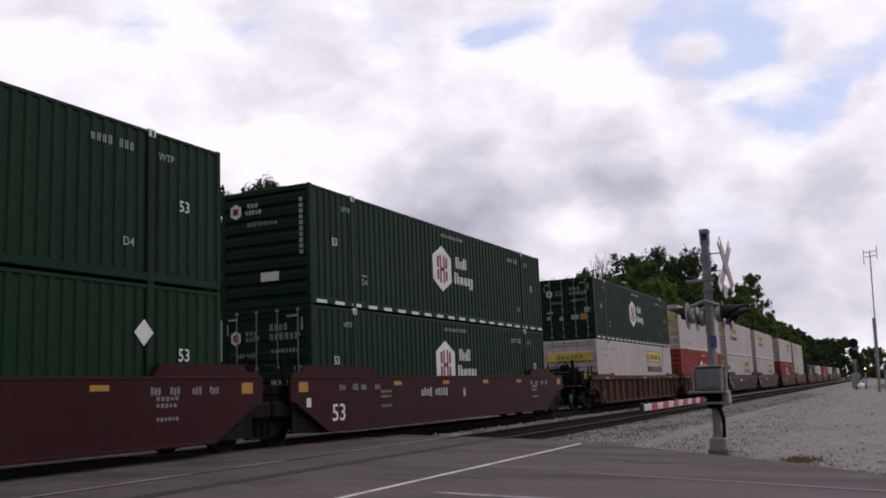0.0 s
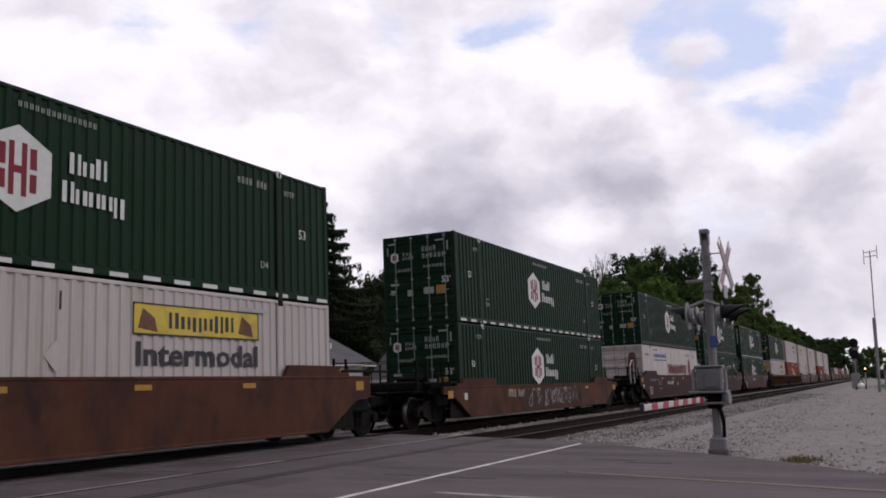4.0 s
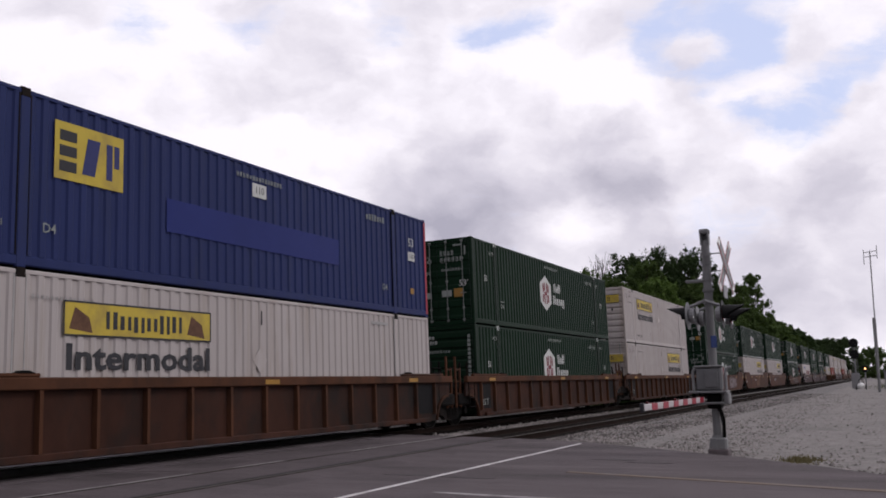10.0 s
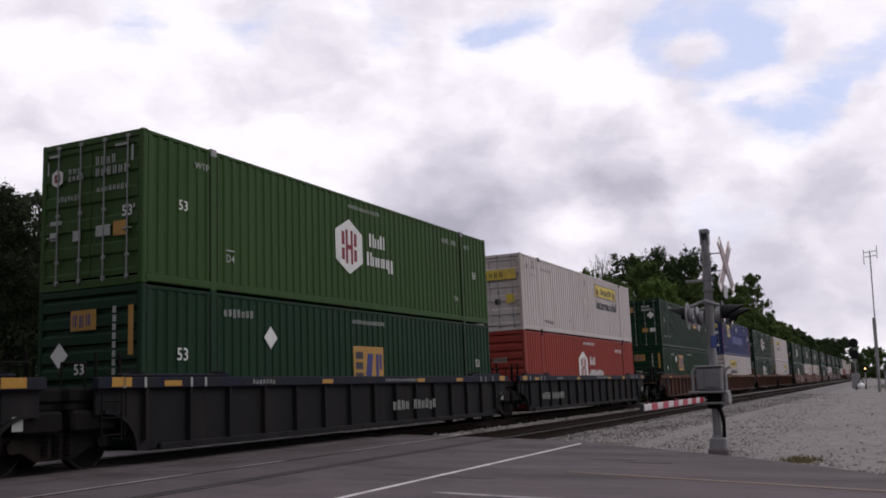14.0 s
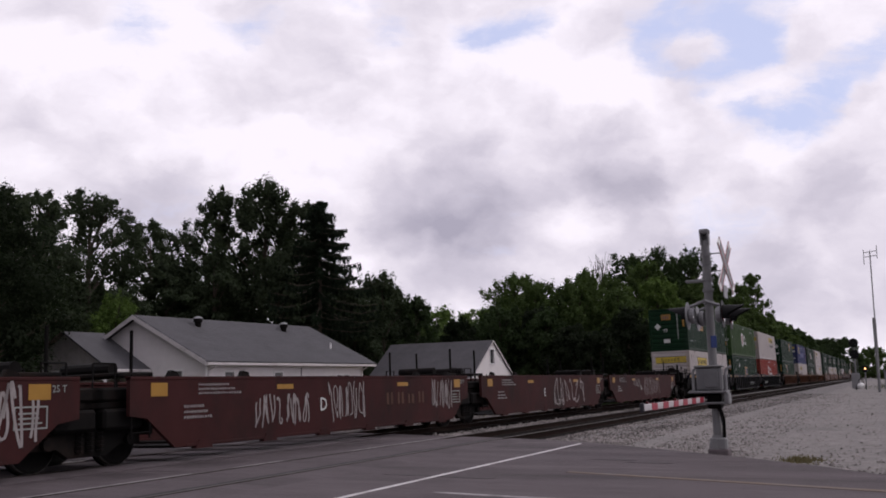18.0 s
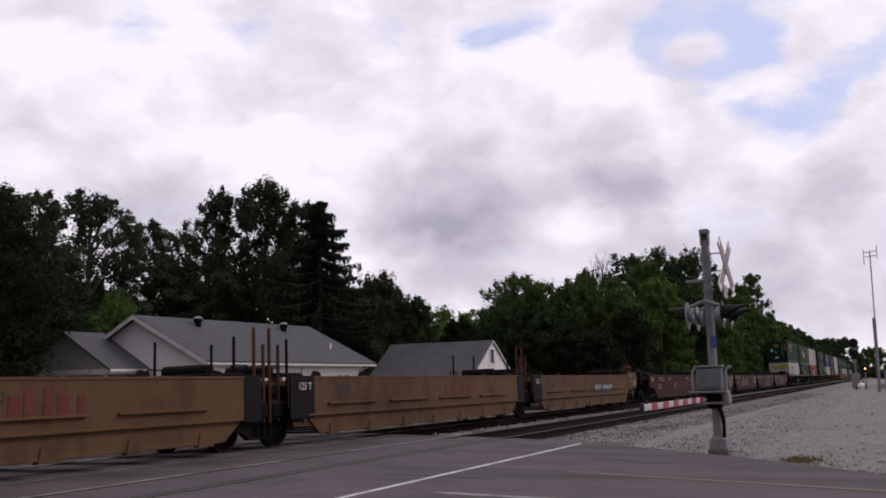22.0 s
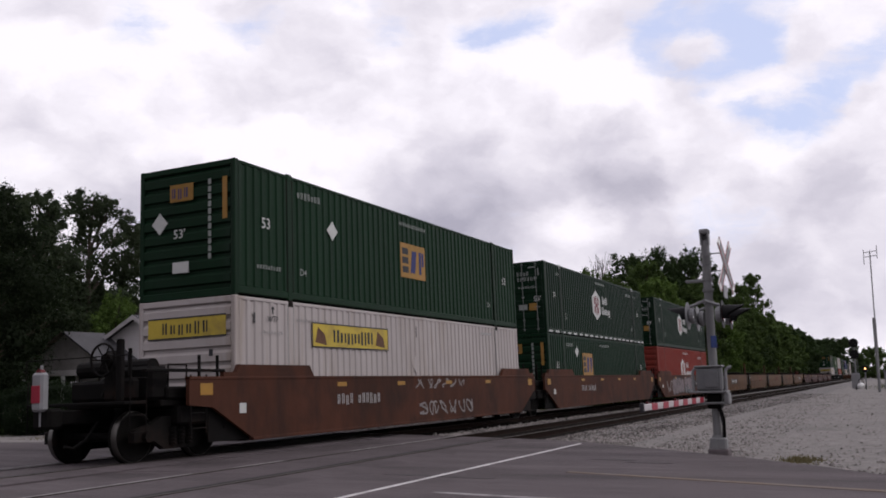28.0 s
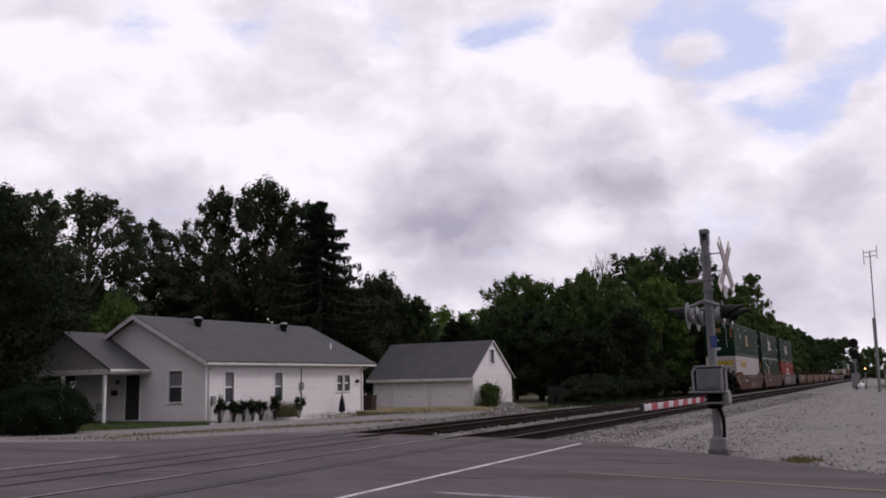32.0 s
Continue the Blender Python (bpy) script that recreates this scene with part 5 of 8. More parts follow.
            part("ledge", Shape().soft_box(X - 0.02, X + 0.08, y0 - 0.1, y1 + 0.1, 0.62, 0.67, 0.01), paint, w)
            for i in range(7):
                a = y0 + 1.0 + i * (y1 - y0 - 2.0) / 6
                part("floor_bracket", Shape().prism([(a - 0.22, lo - 0.05), (a + 0.22, lo - 0.05), (a + 0.16, lo + 0.2), (a - 0.16, lo + 0.2)], 0, X - 0.1, X + 0.03), paint, w)
        for ya, yb in ((e0 - 0.02, well0 - 0.15), (well1 + 0.55, e1 + 0.02)):
            if ya > well1 and front_end == "coupler":
                part("end_panel", Shape().soft_box(X - 0.03, X + 0.02, well1 + 0.55, e1 + 0.5, 0.86, top + 0.14, 0.01), paint, w, "tan painted end panel")
                plate("reflector", w, M["reflector"], e1 - 0.1, e1 + 0.35, 1.0, 1.22, X + 0.022)
                box = plate("notice", w, M["letter_dim"], e1 - 0.75, e1 - 0.35, 1.2, 1.5, X + 0.022, "framed notice plate")
                plate("notice_face", box, M["tan"], e1 - 0.72, e1 - 0.38, 1.23, 1.47, X + 0.028)
                continue
            part("end_panel", Shape().soft_box(X - 0.03, X + 0.02, ya, yb, 0.58, top + 0.02, 0.01), M["charcoal"], w, "dark painted end panel")
        word(w, "125 T", M["letter"], (e0 + well0) / 2, 1.28, X + 0.024, 0.16)
    if kind == "brick":
        for i in range(6):
            a = y0 + 1.2 + i * (y1 - y0 - 2.4) / 5
            part("floor_bracket", Shape().prism([(a - 0.25, lo - 0.06), (a + 0.25, lo - 0.06), (a + 0.14, lo + 0.1), (a - 0.14, lo + 0.1)], 0, X - 0.1, X + 0.02), paint, w)
    # climbing frames beside the joints
    if kind in ("rib", "tan"):
        high = 2.1 if kind == "rib" else 2.55
        for end, yc in ((rear_end, e0 - 0.28), (front_end, e1 + 0.28)):
            if end != "shared":
                continue
            s = Shape()
            for yy in (yc - 0.16, yc + 0.16):
                s.soft_box(1.20, 1.26, yy - 0.03, yy + 0.03, 0.55, high - (0.35 if yy > yc else 0.0), 0.01)
            for k in range(4):
                s.tube((1.23, yc - 0.16, 0.62 + k * 0.36), (1.23, yc + 0.16, 0.62 + k * 0.36), 0.018, 6)
            part("climbing_frame", s, M["rib"], w, "rusty climbing frame")
    # ladder by the rear joint
    s = Shape()
    for k in range(4):
        s.tube((X - 0.02, e0 + 0.06, 0.55 + k * 0.28), (X - 0.02, e0 + 0.50, 0.55 + k * 0.28), 0.014, 6)
    for yy in (e0 + 0.06, e0 + 0.50):
        s.tube((X - 0.02, yy, 0.45), (X - 0.02, yy, 1.55), 0.016, 6)
    part("ladder", s, M["black"], w)
    # trucks: each platform carries the truck at its rear, the leading platform also the one in front
    truck_parts(w, y_rear)
    if front_end == "coupler":
        truck_parts(w, y_front)
    for end, yy, sg in ((rear_end, y_rear, -1), (front_end, y_front, 1)):
        if end == "coupler":
            s = Shape().soft_box(-0.14, 0.14, min(yy + sg * 0.6, yy + sg * 2.2), max(yy + sg * 0.6, yy + sg * 2.2), 0.72, 0.98, 0.03)
            s.soft_box(-0.22, 0.22, yy + sg * 2.1 - 0.16, yy + sg * 2.1 + 0.16, 0.66, 1.02, 0.05)
            part("coupler", s, M["wheel"], w)
            s = Shape()
            ya = yy + sg * 1.25
            s.soft_box(-1.2, 1.2, ya - 0.28, ya + 0.28, 1.04, 1.10, 0.01)
            part("end_walkway", s, paint if kind in ("rib", "tan") else M["black"], w)
            s = Shape()
            for sx in (-1, 1):
                s.path([(sx * 1.25, ya - 0.2, 0.55), (sx * 1.25, ya - 0.2, 1.5), (sx * 1.25, ya + 0.2, 1.5), (sx * 1.25, ya + 0.2, 0.55), (sx * 1.25, ya - 0.2, 0.55)], 0.011)
                s.path([(sx * 1.25, ya - 0.2, 0.85), (sx * 1.25, ya + 0.2, 0.85)], 0.011)
            s.path([(-1.25, ya + sg * 0.25, 1.55), (-1.25, ya + sg * 0.25, 1.9), (1.25, ya + sg * 0.25, 1.9), (1.25, ya + sg * 0.25, 1.55)], 0.010)
            part("grab_iron", s, M["black"], w)
            if sg < 0 and (kind == "brick" or index not in (3, 4, 5, 10, 11)):
                part("end_post", Shape().soft_box(0.90, 1.02, ya - 0.20, ya - 0.08, 1.1, 2.2, 0.02), M["black"], w)
            part("end_beam", Shape().soft_box(1.30, 1.42, min(ya, ya - sg * 2.2), max(ya, ya - sg * 2.2), top + 0.10, top + 0.16, 0.015), M["black"], w)
            if sg < 0 and kind != "brick" and index in (3, 4, 5, 10, 11):
                s = Shape().soft_box(-0.95, 0.95, ya + 0.35, ya + 1.3, 1.1, 1.38, 0.05).soft_box(0.2, 1.0, ya + 0.5, ya + 1.0, 1.38, 1.52, 0.04)
                part("air_reservoir", s, M["black"], w)
                for dy in (0.1, 0.75):
                    part("end_post", Shape().soft_box(1.02, 1.12, ya + dy, ya + dy + 0.10, 1.1, 1.98, 0.015), M["black"], w)
                if kind == "maroon":
                    part("handrail", Shape().path([(1.24, ya, 1.1), (1.24, ya, 2.0), (1.24, ya + 0.42, 2.3), (1.24, ya + 0.8, 2.3), (1.24, ya + 0.8, 1.1)], 0.022, 8), M["arm_white"], w, "pale bent handrail")
                if kind == "tan":
                    part("brake_cylinder", Shape().tube((0.3, ya + 0.6, 1.75), (0.3, ya + 1.5, 1.75), 0.24, 14), M["orange_red"], w, "rusty red air tank")
            elif sg < 0:
                bp = M["orange_red"] if kind == "brick" else M["black"]
                s = Shape().soft_box(0.34, 0.66, ya + 0.05, ya + 0.30, 1.1, 1.78, 0.05).soft_box(0.28, 0.72, ya + 0.02, ya + 0.26, 1.62, 2.02, 0.10)
                s.tube((0.5, ya - 0.04, 1.85), (0.5, ya + 0.1, 1.85), 0.12, 12)
                s.soft_box(0.70, 0.98, ya + 0.1, ya + 0.36, 1.1, 1.52, 0.06).tube((0.84, ya + 0.22, 1.5), (0.84, ya + 0.22, 2.05), 0.035, 8).tube((0.2, ya + 0.2, 1.2), (0.62, ya + 0.2, 1.95), 0.03, 8)
                stand = part("brake_stand", s, bp, w)
                ring = Shape()
                for k in range(18):
                    a, b = k * math.pi / 9, (k + 1) * math.pi / 9
                    ring.tube((0.5 + 0.29 * math.cos(a), ya - 0.10, 1.85 + 0.29 * math.sin(a)), (0.5 + 0.29 * math.cos(b), ya - 0.10, 1.85 + 0.29 * math.sin(b)), 0.022, 6)
                for k in range(6):
                    a = k * math.pi / 3
                    ring.tube((0.5, ya - 0.06, 1.85), (0.5 + 0.29 * math.cos(a), ya - 0.10, 1.85 + 0.29 * math.sin(a)), 0.014, 5)
                part("brake_wheel", ring, bp, stand)
                part("brake_cylinder", Shape().tube((-0.2, ya + 0.7, 1.35), (0.75, ya + 0.7, 1.35), 0.22, 14), M["black"], w, smooth=False)
                s = Shape().soft_box(-0.9, 0.9, ya + 0.45, ya + 1.0, 1.1, 1.5, 0.06).soft_box(0.3, 1.15, ya + 0.4, ya + 0.9, 1.1, 1.72, 0.06)
                s.tube((-0.9, ya + 0.75, 1.72), (0.9, ya + 0.75, 1.72), 0.16, 12)
                part("air_reservoir", s, M["black"], w)
            s = Shape().path([(0.35, yy + sg * 1.3, 0.75), (0.38, yy + sg * 1.6, 0.45), (0.36, yy + sg * 1.85, 0.32), (0.3, yy + sg * 2.0, 0.36)], 0.028, 7)
            part("air_hose", s, M["black"], w)
    # markings
    f = X + 0.002
    zr = top - 0.23
    if kind in ("maroon", "oxide"):
        for yy in (well0 + 3.6, well0 + 6.6, well0 + 9.6, well0 + 12.6):
            plate("reflector", w, M["reflector"], yy, yy + 0.42, zr, zr + 0.10, f)
        for yy in (e0 + 0.3, e1 - 0.7):
            plate("reflector", w, M["reflector"], yy, yy + 0.36, top - 0.34, top - 0.12, f)
    if kind == "maroon":
        word(w, "53", M["letter"], well0 + 0.85, 0.64, f + 0.004, 0.40, wide=1.15)
        bars(w, M["letter"], well0 + 5.2, 0.96, 10, 1.75, 0.22, f, 4, skip=(4,))
        word(w, letter, M["letter"], well0 + 8.1, 1.0, f + 0.004, 0.24)
        for i, yy in enumerate((0.9, 1.5, 1.9, 2.6, 14.0, 14.5, 15.1, 15.6)):
            bars(w, M["letter_dim"], well0 + yy, 1.18, 3, 0.28, 0.14, f, i)
        for yy in (well0 + 2.9, well1 - 2.0):
            bars(w, M["letter_dim"], yy, 0.96, 5, 0.55, 0.07, f, 3)
            bars(w, M["letter_dim"], yy, 1.08, 5, 0.6, 0.07, f, 5)
            bars(w, M["letter_dim"], yy, 0.72, 6, 0.6, 0.07, f, 6)
        plate("placard", w, M["letter"], e0 + 0.6, e0 + 0.78, 0.82, 1.02, f)
    if kind in ("oxide",):
        bars(w, M["scuff"], well0 + {5: 6.0, 15: 10.2}.get(index, 3.6), 0.80 if index == 4 else 0.86, 11, 2.1, 0.24, f, index + 2, skip=(4,))
        plate("placard", w, M["letter"], well0 - 0.1, well0 + 0.12, 0.78, 0.98, f)
        if index == 4:
            paint_blobs(w, well0 + 5.0, well0 + 12.0, 0.34, 1.04, f + 0.005, 4, 16, "tag_plum", "tag_plum")
            strokes(w, M["tag_grey"], well0 + 5.5, well0 + 11.6, 0.40, 1.05, f + 0.020, 4, 7, 0.028)
            strokes(w, M["tag_grey"], well0 + 7.2, well0 + 10.6, 0.38, 1.02, f + 0.021, 9, 5, 0.018)
        elif index == 5:
            panel = plate("name_panel", w, M["tan"], well0 + 7.0, well0 + 9.6, 0.42, 1.36, f, "faded tan panel with ghost letters")
            bars(panel, M["oxide"], well0 + 7.2, 0.85, 3, 1.6, 0.42, f + 0.006, 3)
        elif index == 7:
            block_tag(w, well1 - 7.4, well1 - 3.4, 0.42, 1.34, f + 0.005, 7, 6, "tag_pink", "tag_plum")
        elif index == 15:
            plate("name_panel", w, M["charcoal"], well0 + 9.95, well0 + 13.0, 0.74, 1.16, f - 0.003, "dark number panel")
            block_tag(w, well0 + 2.75, well0 + 6.2, 0.36, 1.36, f + 0.005, 15, 4, "tag_pink", accent="tag_grey")
            block_tag(w, well0 + 6.4, well0 + 9.65, 0.34, 1.40, f + 0.005, 16, 4, "tag_pink", accent="tag_teal")
            block_tag(w, well1 - 3.6, well1 - 1.2, 0.42, 1.36, f + 0.005, 17, 3, "ink", "tag_steel")
            strokes(w, M["tag_grey"], well0 + 8.4, well0 + 9.8, 1.34, 1.46, f + 0.02, 5, 6, 0.012)
            strokes(w, M["tag_grey"], well0 + 1.0, well0 + 3.0, 0.5, 1.2, f + 0.005, 3, 3, 0.04)
        elif index == 17:
            strokes(w, M["tag_grey"], well0 + 7.6, well0 + 11.0, 1.16, 1.42, f + 0.005, 21, 6, 0.02)
            strokes(w, M["tag_grey"], well0 + 7.8, well0 + 11.6, 0.42, 0.80, f + 0.005, 22, 6, 0.028)
    if kind == "rib":
        for yy in (well0 + 0.6, well0 + 8.0, well0 + 14.5):
            plate("reflector", w, M["reflector"], yy, yy + 0.5, top - 0.16, top - 0.06, f)
        plate("end_panel", w, M["charcoal"], well0 - 0.2, well0 + 0.9, 0.46, 1.26, X - 0.105, "dark patch with load marks")
        word(w, "125 T", M["letter_dim"], well0 + 0.35, 0.66, X - 0.094, 0.20)
        plate("end_panel", w, M["charcoal"], well1 - 1.0, well1 + 0.2, 0.46, 1.26, X - 0.105, "dark patch")
        if index == 11:
            plate("paint_patch", w, M["patch_orange"], well0 + 11.3, well0 + 12.3, 0.80, 1.22, X - 0.10, "orange patch between the ribs")
            plate("paint_patch", w, M["patch_orange"], well0 + 12.42, well0 + 13.2, 0.84, 1.22, X - 0.10, "orange patch between the ribs")
            strokes(w, M["tag_grey"], well0 + 9.8, well0 + 11.2, 0.4, 1.2, X - 0.09, 31, 3, 0.022)
            strokes(w, M["tag_grey"], well0 + 13.4, well0 + 14.8, 0.4, 1.2, X - 0.09, 32, 3, 0.022)
            strokes(w, M["tag_grey"], well0 + 10.4, well0 + 14.6, 1.36, 1.47, f + 0.004, 33, 7, 0.012)
    if kind == "navy":
        for yy in (well0 + 0.4, well0 + 5.6, well0 + 10.4, well0 + 13.0, e0 + 0.25, e1 - 0.8):
            h = 0.10 if yy > well0 and yy < well1 - 1 else 0.16
            plate("reflector", w, M["reflector"], yy, yy + 0.46, top - 0.16, top - 0.16 + h, f)
        for i, yy in enumerate((well0 - 0.6, well0 - 0.1, well0 + 1.1, well0 + 1.5, well1 - 1.3, well1 - 0.9, well1 - 0.3)):
            plate("load_mark", w, M["letter_dim"], yy, yy + 0.06, top - 0.18, top + 0.0, f)
        bars(w, M["letter_dim"], well0 + 3.0, top - 0.14, 7, 0.8, 0.09, f, 5)
        bars(w, M["letter_dim"], well0 + 8.6, top - 0.13, 14, 1.8, 0.07, f, 6)
        bars(w, M["letter_dim"], well0 + (1.2 if index == 12 else 9.0), 0.62, 11, 2.6, 0.26, X - 0.008, index, skip=(4,), gap=0.42)
        if index == 14:
            word(w, "53", M["letter_dim"], well0 + 9.4, 0.70, X - 0.004, 0.38)
        plate("placard", w, M["letter_dim"], e1 - 0.5, e1 - 0.3, 0.70, 0.92, X - 0.1)
    if kind == "brick":
        for yy in (e0 + 0.5, e1 - 1.0):
            plate("reflector", w, M["reflector"], yy, yy + 0.42, 1.16, 1.40, f)
        for yy in (well0 + 3.2, well0 + 8.6):
            plate("reflector", w, M["reflector"], yy, yy + 0.6, 1.24, 1.34, f)
        word(w, letter, M["letter"], well0 + 5.0, 0.86, f + 0.004, 0.30)
        for k in range(3):
            bars(w, M["scuff"], well0 + 0.3, 0.74 + 0.10 * k, 11 - k, 0.8 - 0.12 * k, 0.05, f, k + 3)
            bars(w, M["scuff"], well0 + 0.7, 1.18 + 0.08 * k, 16, 1.3 - 0.2 * k, 0.04, f, k + 9)
        word(w, "125 T", M["letter_dim"], e1 - 0.45, 1.32, f + 0.004, 0.11)
        s = Shape()
        for a, c2, lo2, hi2 in ((0, 0.62, 0, 0.025), (0, 0.62, 0.325, 0.35), (0, 0.025, 0.025, 0.325), (0.595, 0.62, 0.025, 0.325)):
            s.box(f, f + 0.004, e1 - 1.25 + a, e1 - 1.25 + c2, 0.72 + lo2, 0.72 + hi2)
        for k in range(3):
            s.box(f, f + 0.004, e1 - 1.17, e1 - 0.73 - 0.06 * k, 0.80 + 0.075 * k, 0.825 + 0.075 * k)
        part("lettering", s, M["letter_dim"], w, "white outlined notice")
        rng = random.Random(50 + index)
        if index == 1:
            strokes(w, M["tag_white"], well0 + 5.6, well0 + 9.4, 0.42, 1.40, f + 0.005, 61, 10, 0.018)
            strokes(w, M["tag_grey"], well0 + 3.4, well0 + 4.8, 0.9, 1.35, f + 0.005, 62, 6, 0.024)
        elif index == 2:
            strokes(w, M["tag_white"], well0 + 6.0, well0 + 10.1, 0.36, 1.44, f + 0.005, 63, 6, 0.030)
            strokes(w, M["tag_white"], well0 + 6.2, well0 + 7.4, 0.34, 0.58, f + 0.006, 64, 4, 0.018)
        elif index == 3:
            strokes(w, M["tag_white"], well0 + 2.4, well0 + 4.4, 0.45, 1.15, f + 0.005, 65, 8, 0.020)
            strokes(w, M["tag_white"], well0 + 5.2, well0 + 7.0, 0.45, 1.4, f + 0.005, 66, 8, 0.018)
            bars(w, M["ghost"], well0 + 8.0, 0.78, 4, 2.4, 0.3, f, 8, name="wordmark")
            strokes(w, M["tag_white"], well0 + 10.6, well0 + 12.0, 0.55, 1.42, f + 0.006, 67, 8, 0.015)
        elif index == 4:
            strokes(w, M["tag_white"], well0 + 5.0, well0 + 8.6, 0.8, 1.46, f + 0.005, 68, 12, 0.018)
            strokes(w, M["tag_white"], well0 + 10.4, well0 + 12.6, 0.45, 1.46, f + 0.005, 69, 8, 0.025)
        elif index == 5:
            bars(w, M["ghost"], well0 + 6.6, 0.78, 4, 2.8, 0.34, f, 8, name="wordmark")
            strokes(w, M["tag_grey"], well0 + 9.8, well0 + 11.0, 0.6, 1.4, f + 0.005, 70, 3, 0.03)
    if kind == "tan":
        if index in (1, 5):
            at = well0 + (3.15 if index == 5 else 6.75)
            p = plate("name_panel", w, M["ink"], at, at + 3.2, 0.76, 1.16, f, "black panel with white lettering")
            bars(p, M["letter"], at + 0.17, 0.83, 11, 2.85, 0.26, f + 0.006, 3, skip=(4,))
        else:
            bars(w, M["faint_red"], well0 + 6.8, 0.86, 3, 1.9, 0.48, f + 0.002, 2, name="wordmark", gap=0.12)
        word(w, "40", M["ink"], well0 + 1.2, 1.16, f + 0.004, 0.34)
        word(w, letter, M["ink"], well0 + 7.0, 1.2, f + 0.004, 0.22)
    return ride(w, 0, 0)


# ---- make-up of the train, from the head backwards; positions are those of the container rears at 16 s ----
A_JB, B_JB = (2.82, 1.88), (9.72, 1.96)


def stack(y, upper, lower):
    for spec, z in ((lower, LOWER), (upper, UPPER)):
        if spec:
            container(*spec[:2], y, z, *spec[2:])


HUB, HUBD = ("green", "door"), ("green", "door", None, True)
WHITE_A, WHITE_B = ("white", "blank", A_JB), ("white", "door", B_JB)
RED = ("red", "blank")
LOADS = [
    (345.6, WHITE_B, RED), (365.1, WHITE_A, WHITE_B), (384.6, WHITE_A, WHITE_B), (408.1, WHITE_B, RED), (427.6, WHITE_A, WHITE_A),
    (451.1, None, HUB), (470.6, None, WHITE_A), (490.1, None, RED), (513.6, None, WHITE_A), (533.1, None, HUB), (552.6, None, WHITE_B),
    (326.15, HUBD, WHITE_B),
    (302.56, ("green", "blank", None, True), HUB), (283.17, HUB, ("emp_green", "door", (7.34, 0.98), False, (14.0, 2.0))), (263.71, HUB, ("cool", "door")),
    (239.57, HUBD, HUB), (215.98, HUBD, WHITE_B), (196.61, HUBD, WHITE_B), (177.15, HUB, HUB),
    (153.63, WHITE_A, WHITE_B), (134.13, HUB, ("green", "blank")), (114.55, ("blue", "door", (2.56, 1.55)), ("white", "blank", A_JB, False, None, "small")),
    (91.15, ("emp_green", "door", (10.2, 1.56), False, (12.35, 2.25)), ("emp_green", "blank", (4.42, 1.5), False, (3.72, 2.22))),
    (67.61, WHITE_B, RED), (48.07, ("olive", "door"), ("emp_green", "blank", (7.3, 0.98), False, (3.86, 2.04))),
    (28.57, ("emp_green", "blank", (4.42, 1.5), False, (3.72, 2.22)), WHITE_A),
    (-157.49, HUB, RED), (-176.91, HUBD, ("emp_green", "blank", (4.5, 1.2), False, (3.72, 2.22))),
    (-196.43, ("emp_green", "blank", (7.32, 1.06), False, (3.78, 1.84)), ("white", "blank", A_JB, False, None, False)),
]
for y, upper, lower in LOADS:
    stack(y, upper, lower)

G = 1.66
# kind, container rear, rear end, front end, index, letter
PACKS = [
    ("oxide", 552.6, "shared", "coupler", 30, ""), ("oxide", 533.1, "shared", "shared", 31, ""), ("oxide", 513.6, "coupler", "shared", 32, ""),
    ("oxide", 490.1, "shared", "coupler", 33, ""), ("oxide", 470.6, "shared", "shared", 34, ""), ("oxide", 451.1, "coupler", "shared", 35, ""),
    ("oxide", 427.6, "shared", "coupler", 36, ""), ("oxide", 408.1, "coupler", "shared", 37, ""),
    ("maroon", 384.6, "shared", "coupler", 38, "C"), ("maroon", 365.1, "shared", "shared", 39, "B"), ("rib", 345.6, "shared", "shared", 40, ""), ("rib", 326.15, "coupler", "shared", 0, ""),
    ("maroon", 302.56, "shared", "coupler", 1, "B"), ("maroon", 283.17, "shared", "shared", 2, "C"), ("maroon", 263.71, "coupler", "shared", 3, "A"),
    ("oxide", 239.57, "coupler", "coupler", 4, ""),
    ("oxide", 215.98, "shared", "coupler", 6, ""), ("oxide", 196.61, "shared", "shared", 5, ""), ("oxide", 177.15, "coupler", "shared", 7, ""),
    ("rib", 153.63, "shared", "coupler", 8, ""), ("rib", 134.13, "shared", "shared", 9, ""), ("rib", 114.55, "coupler", "shared", 10, ""),
    ("rib", 91.15, "coupler", "coupler", 11, ""),
    ("navy", 67.61, "shared", "coupler", 12, ""), ("navy", 48.07, "shared", "shared", 13, ""), ("navy", 28.57, "coupler", "shared", 14, ""),
    ("oxide", -157.49, "shared", "coupler", 15, ""), ("oxide", -176.91, "shared", "shared", 16, ""), ("oxide", -196.43, "coupler", "shared", 17, ""),
]
for kind, y, rear, front, index, letter in PACKS:
    wagon(kind, y - G - (-0.25 if rear == "coupler" else 0), y + LONG + G + (-0.25 if front == "coupler" else 0), y, y + LONG, rear, front, index, letter, step=kind not in ("rib", "navy"))
for kind, joints, letters in (("brick", (22.1, 6.85, -8.45, -23.8, -39.35, -55.0), "AEDCB"), ("tan", (-58.9, -74.3, -89.7, -105.15, -120.65, -135.9), "BCDEA")):
    for k in range(5):
        f, r = joints[k], joints[k + 1]
        wagon(kind, r, f, r + 1.62, f - 1.62, "coupler" if k == 4 else "shared", "coupler" if k == 0 else "shared", k + 1, letters[k], step=False, load=False)

# end-of-train marker on the last coupler
marker = thing("end_of_train_marker", "small red and white marker box on the last coupler", "train marker")
part("case", Shape().soft_box(-0.13, 0.13, -0.16, 0.02, -0.05, 0.62, 0.04), M["alu"], marker)
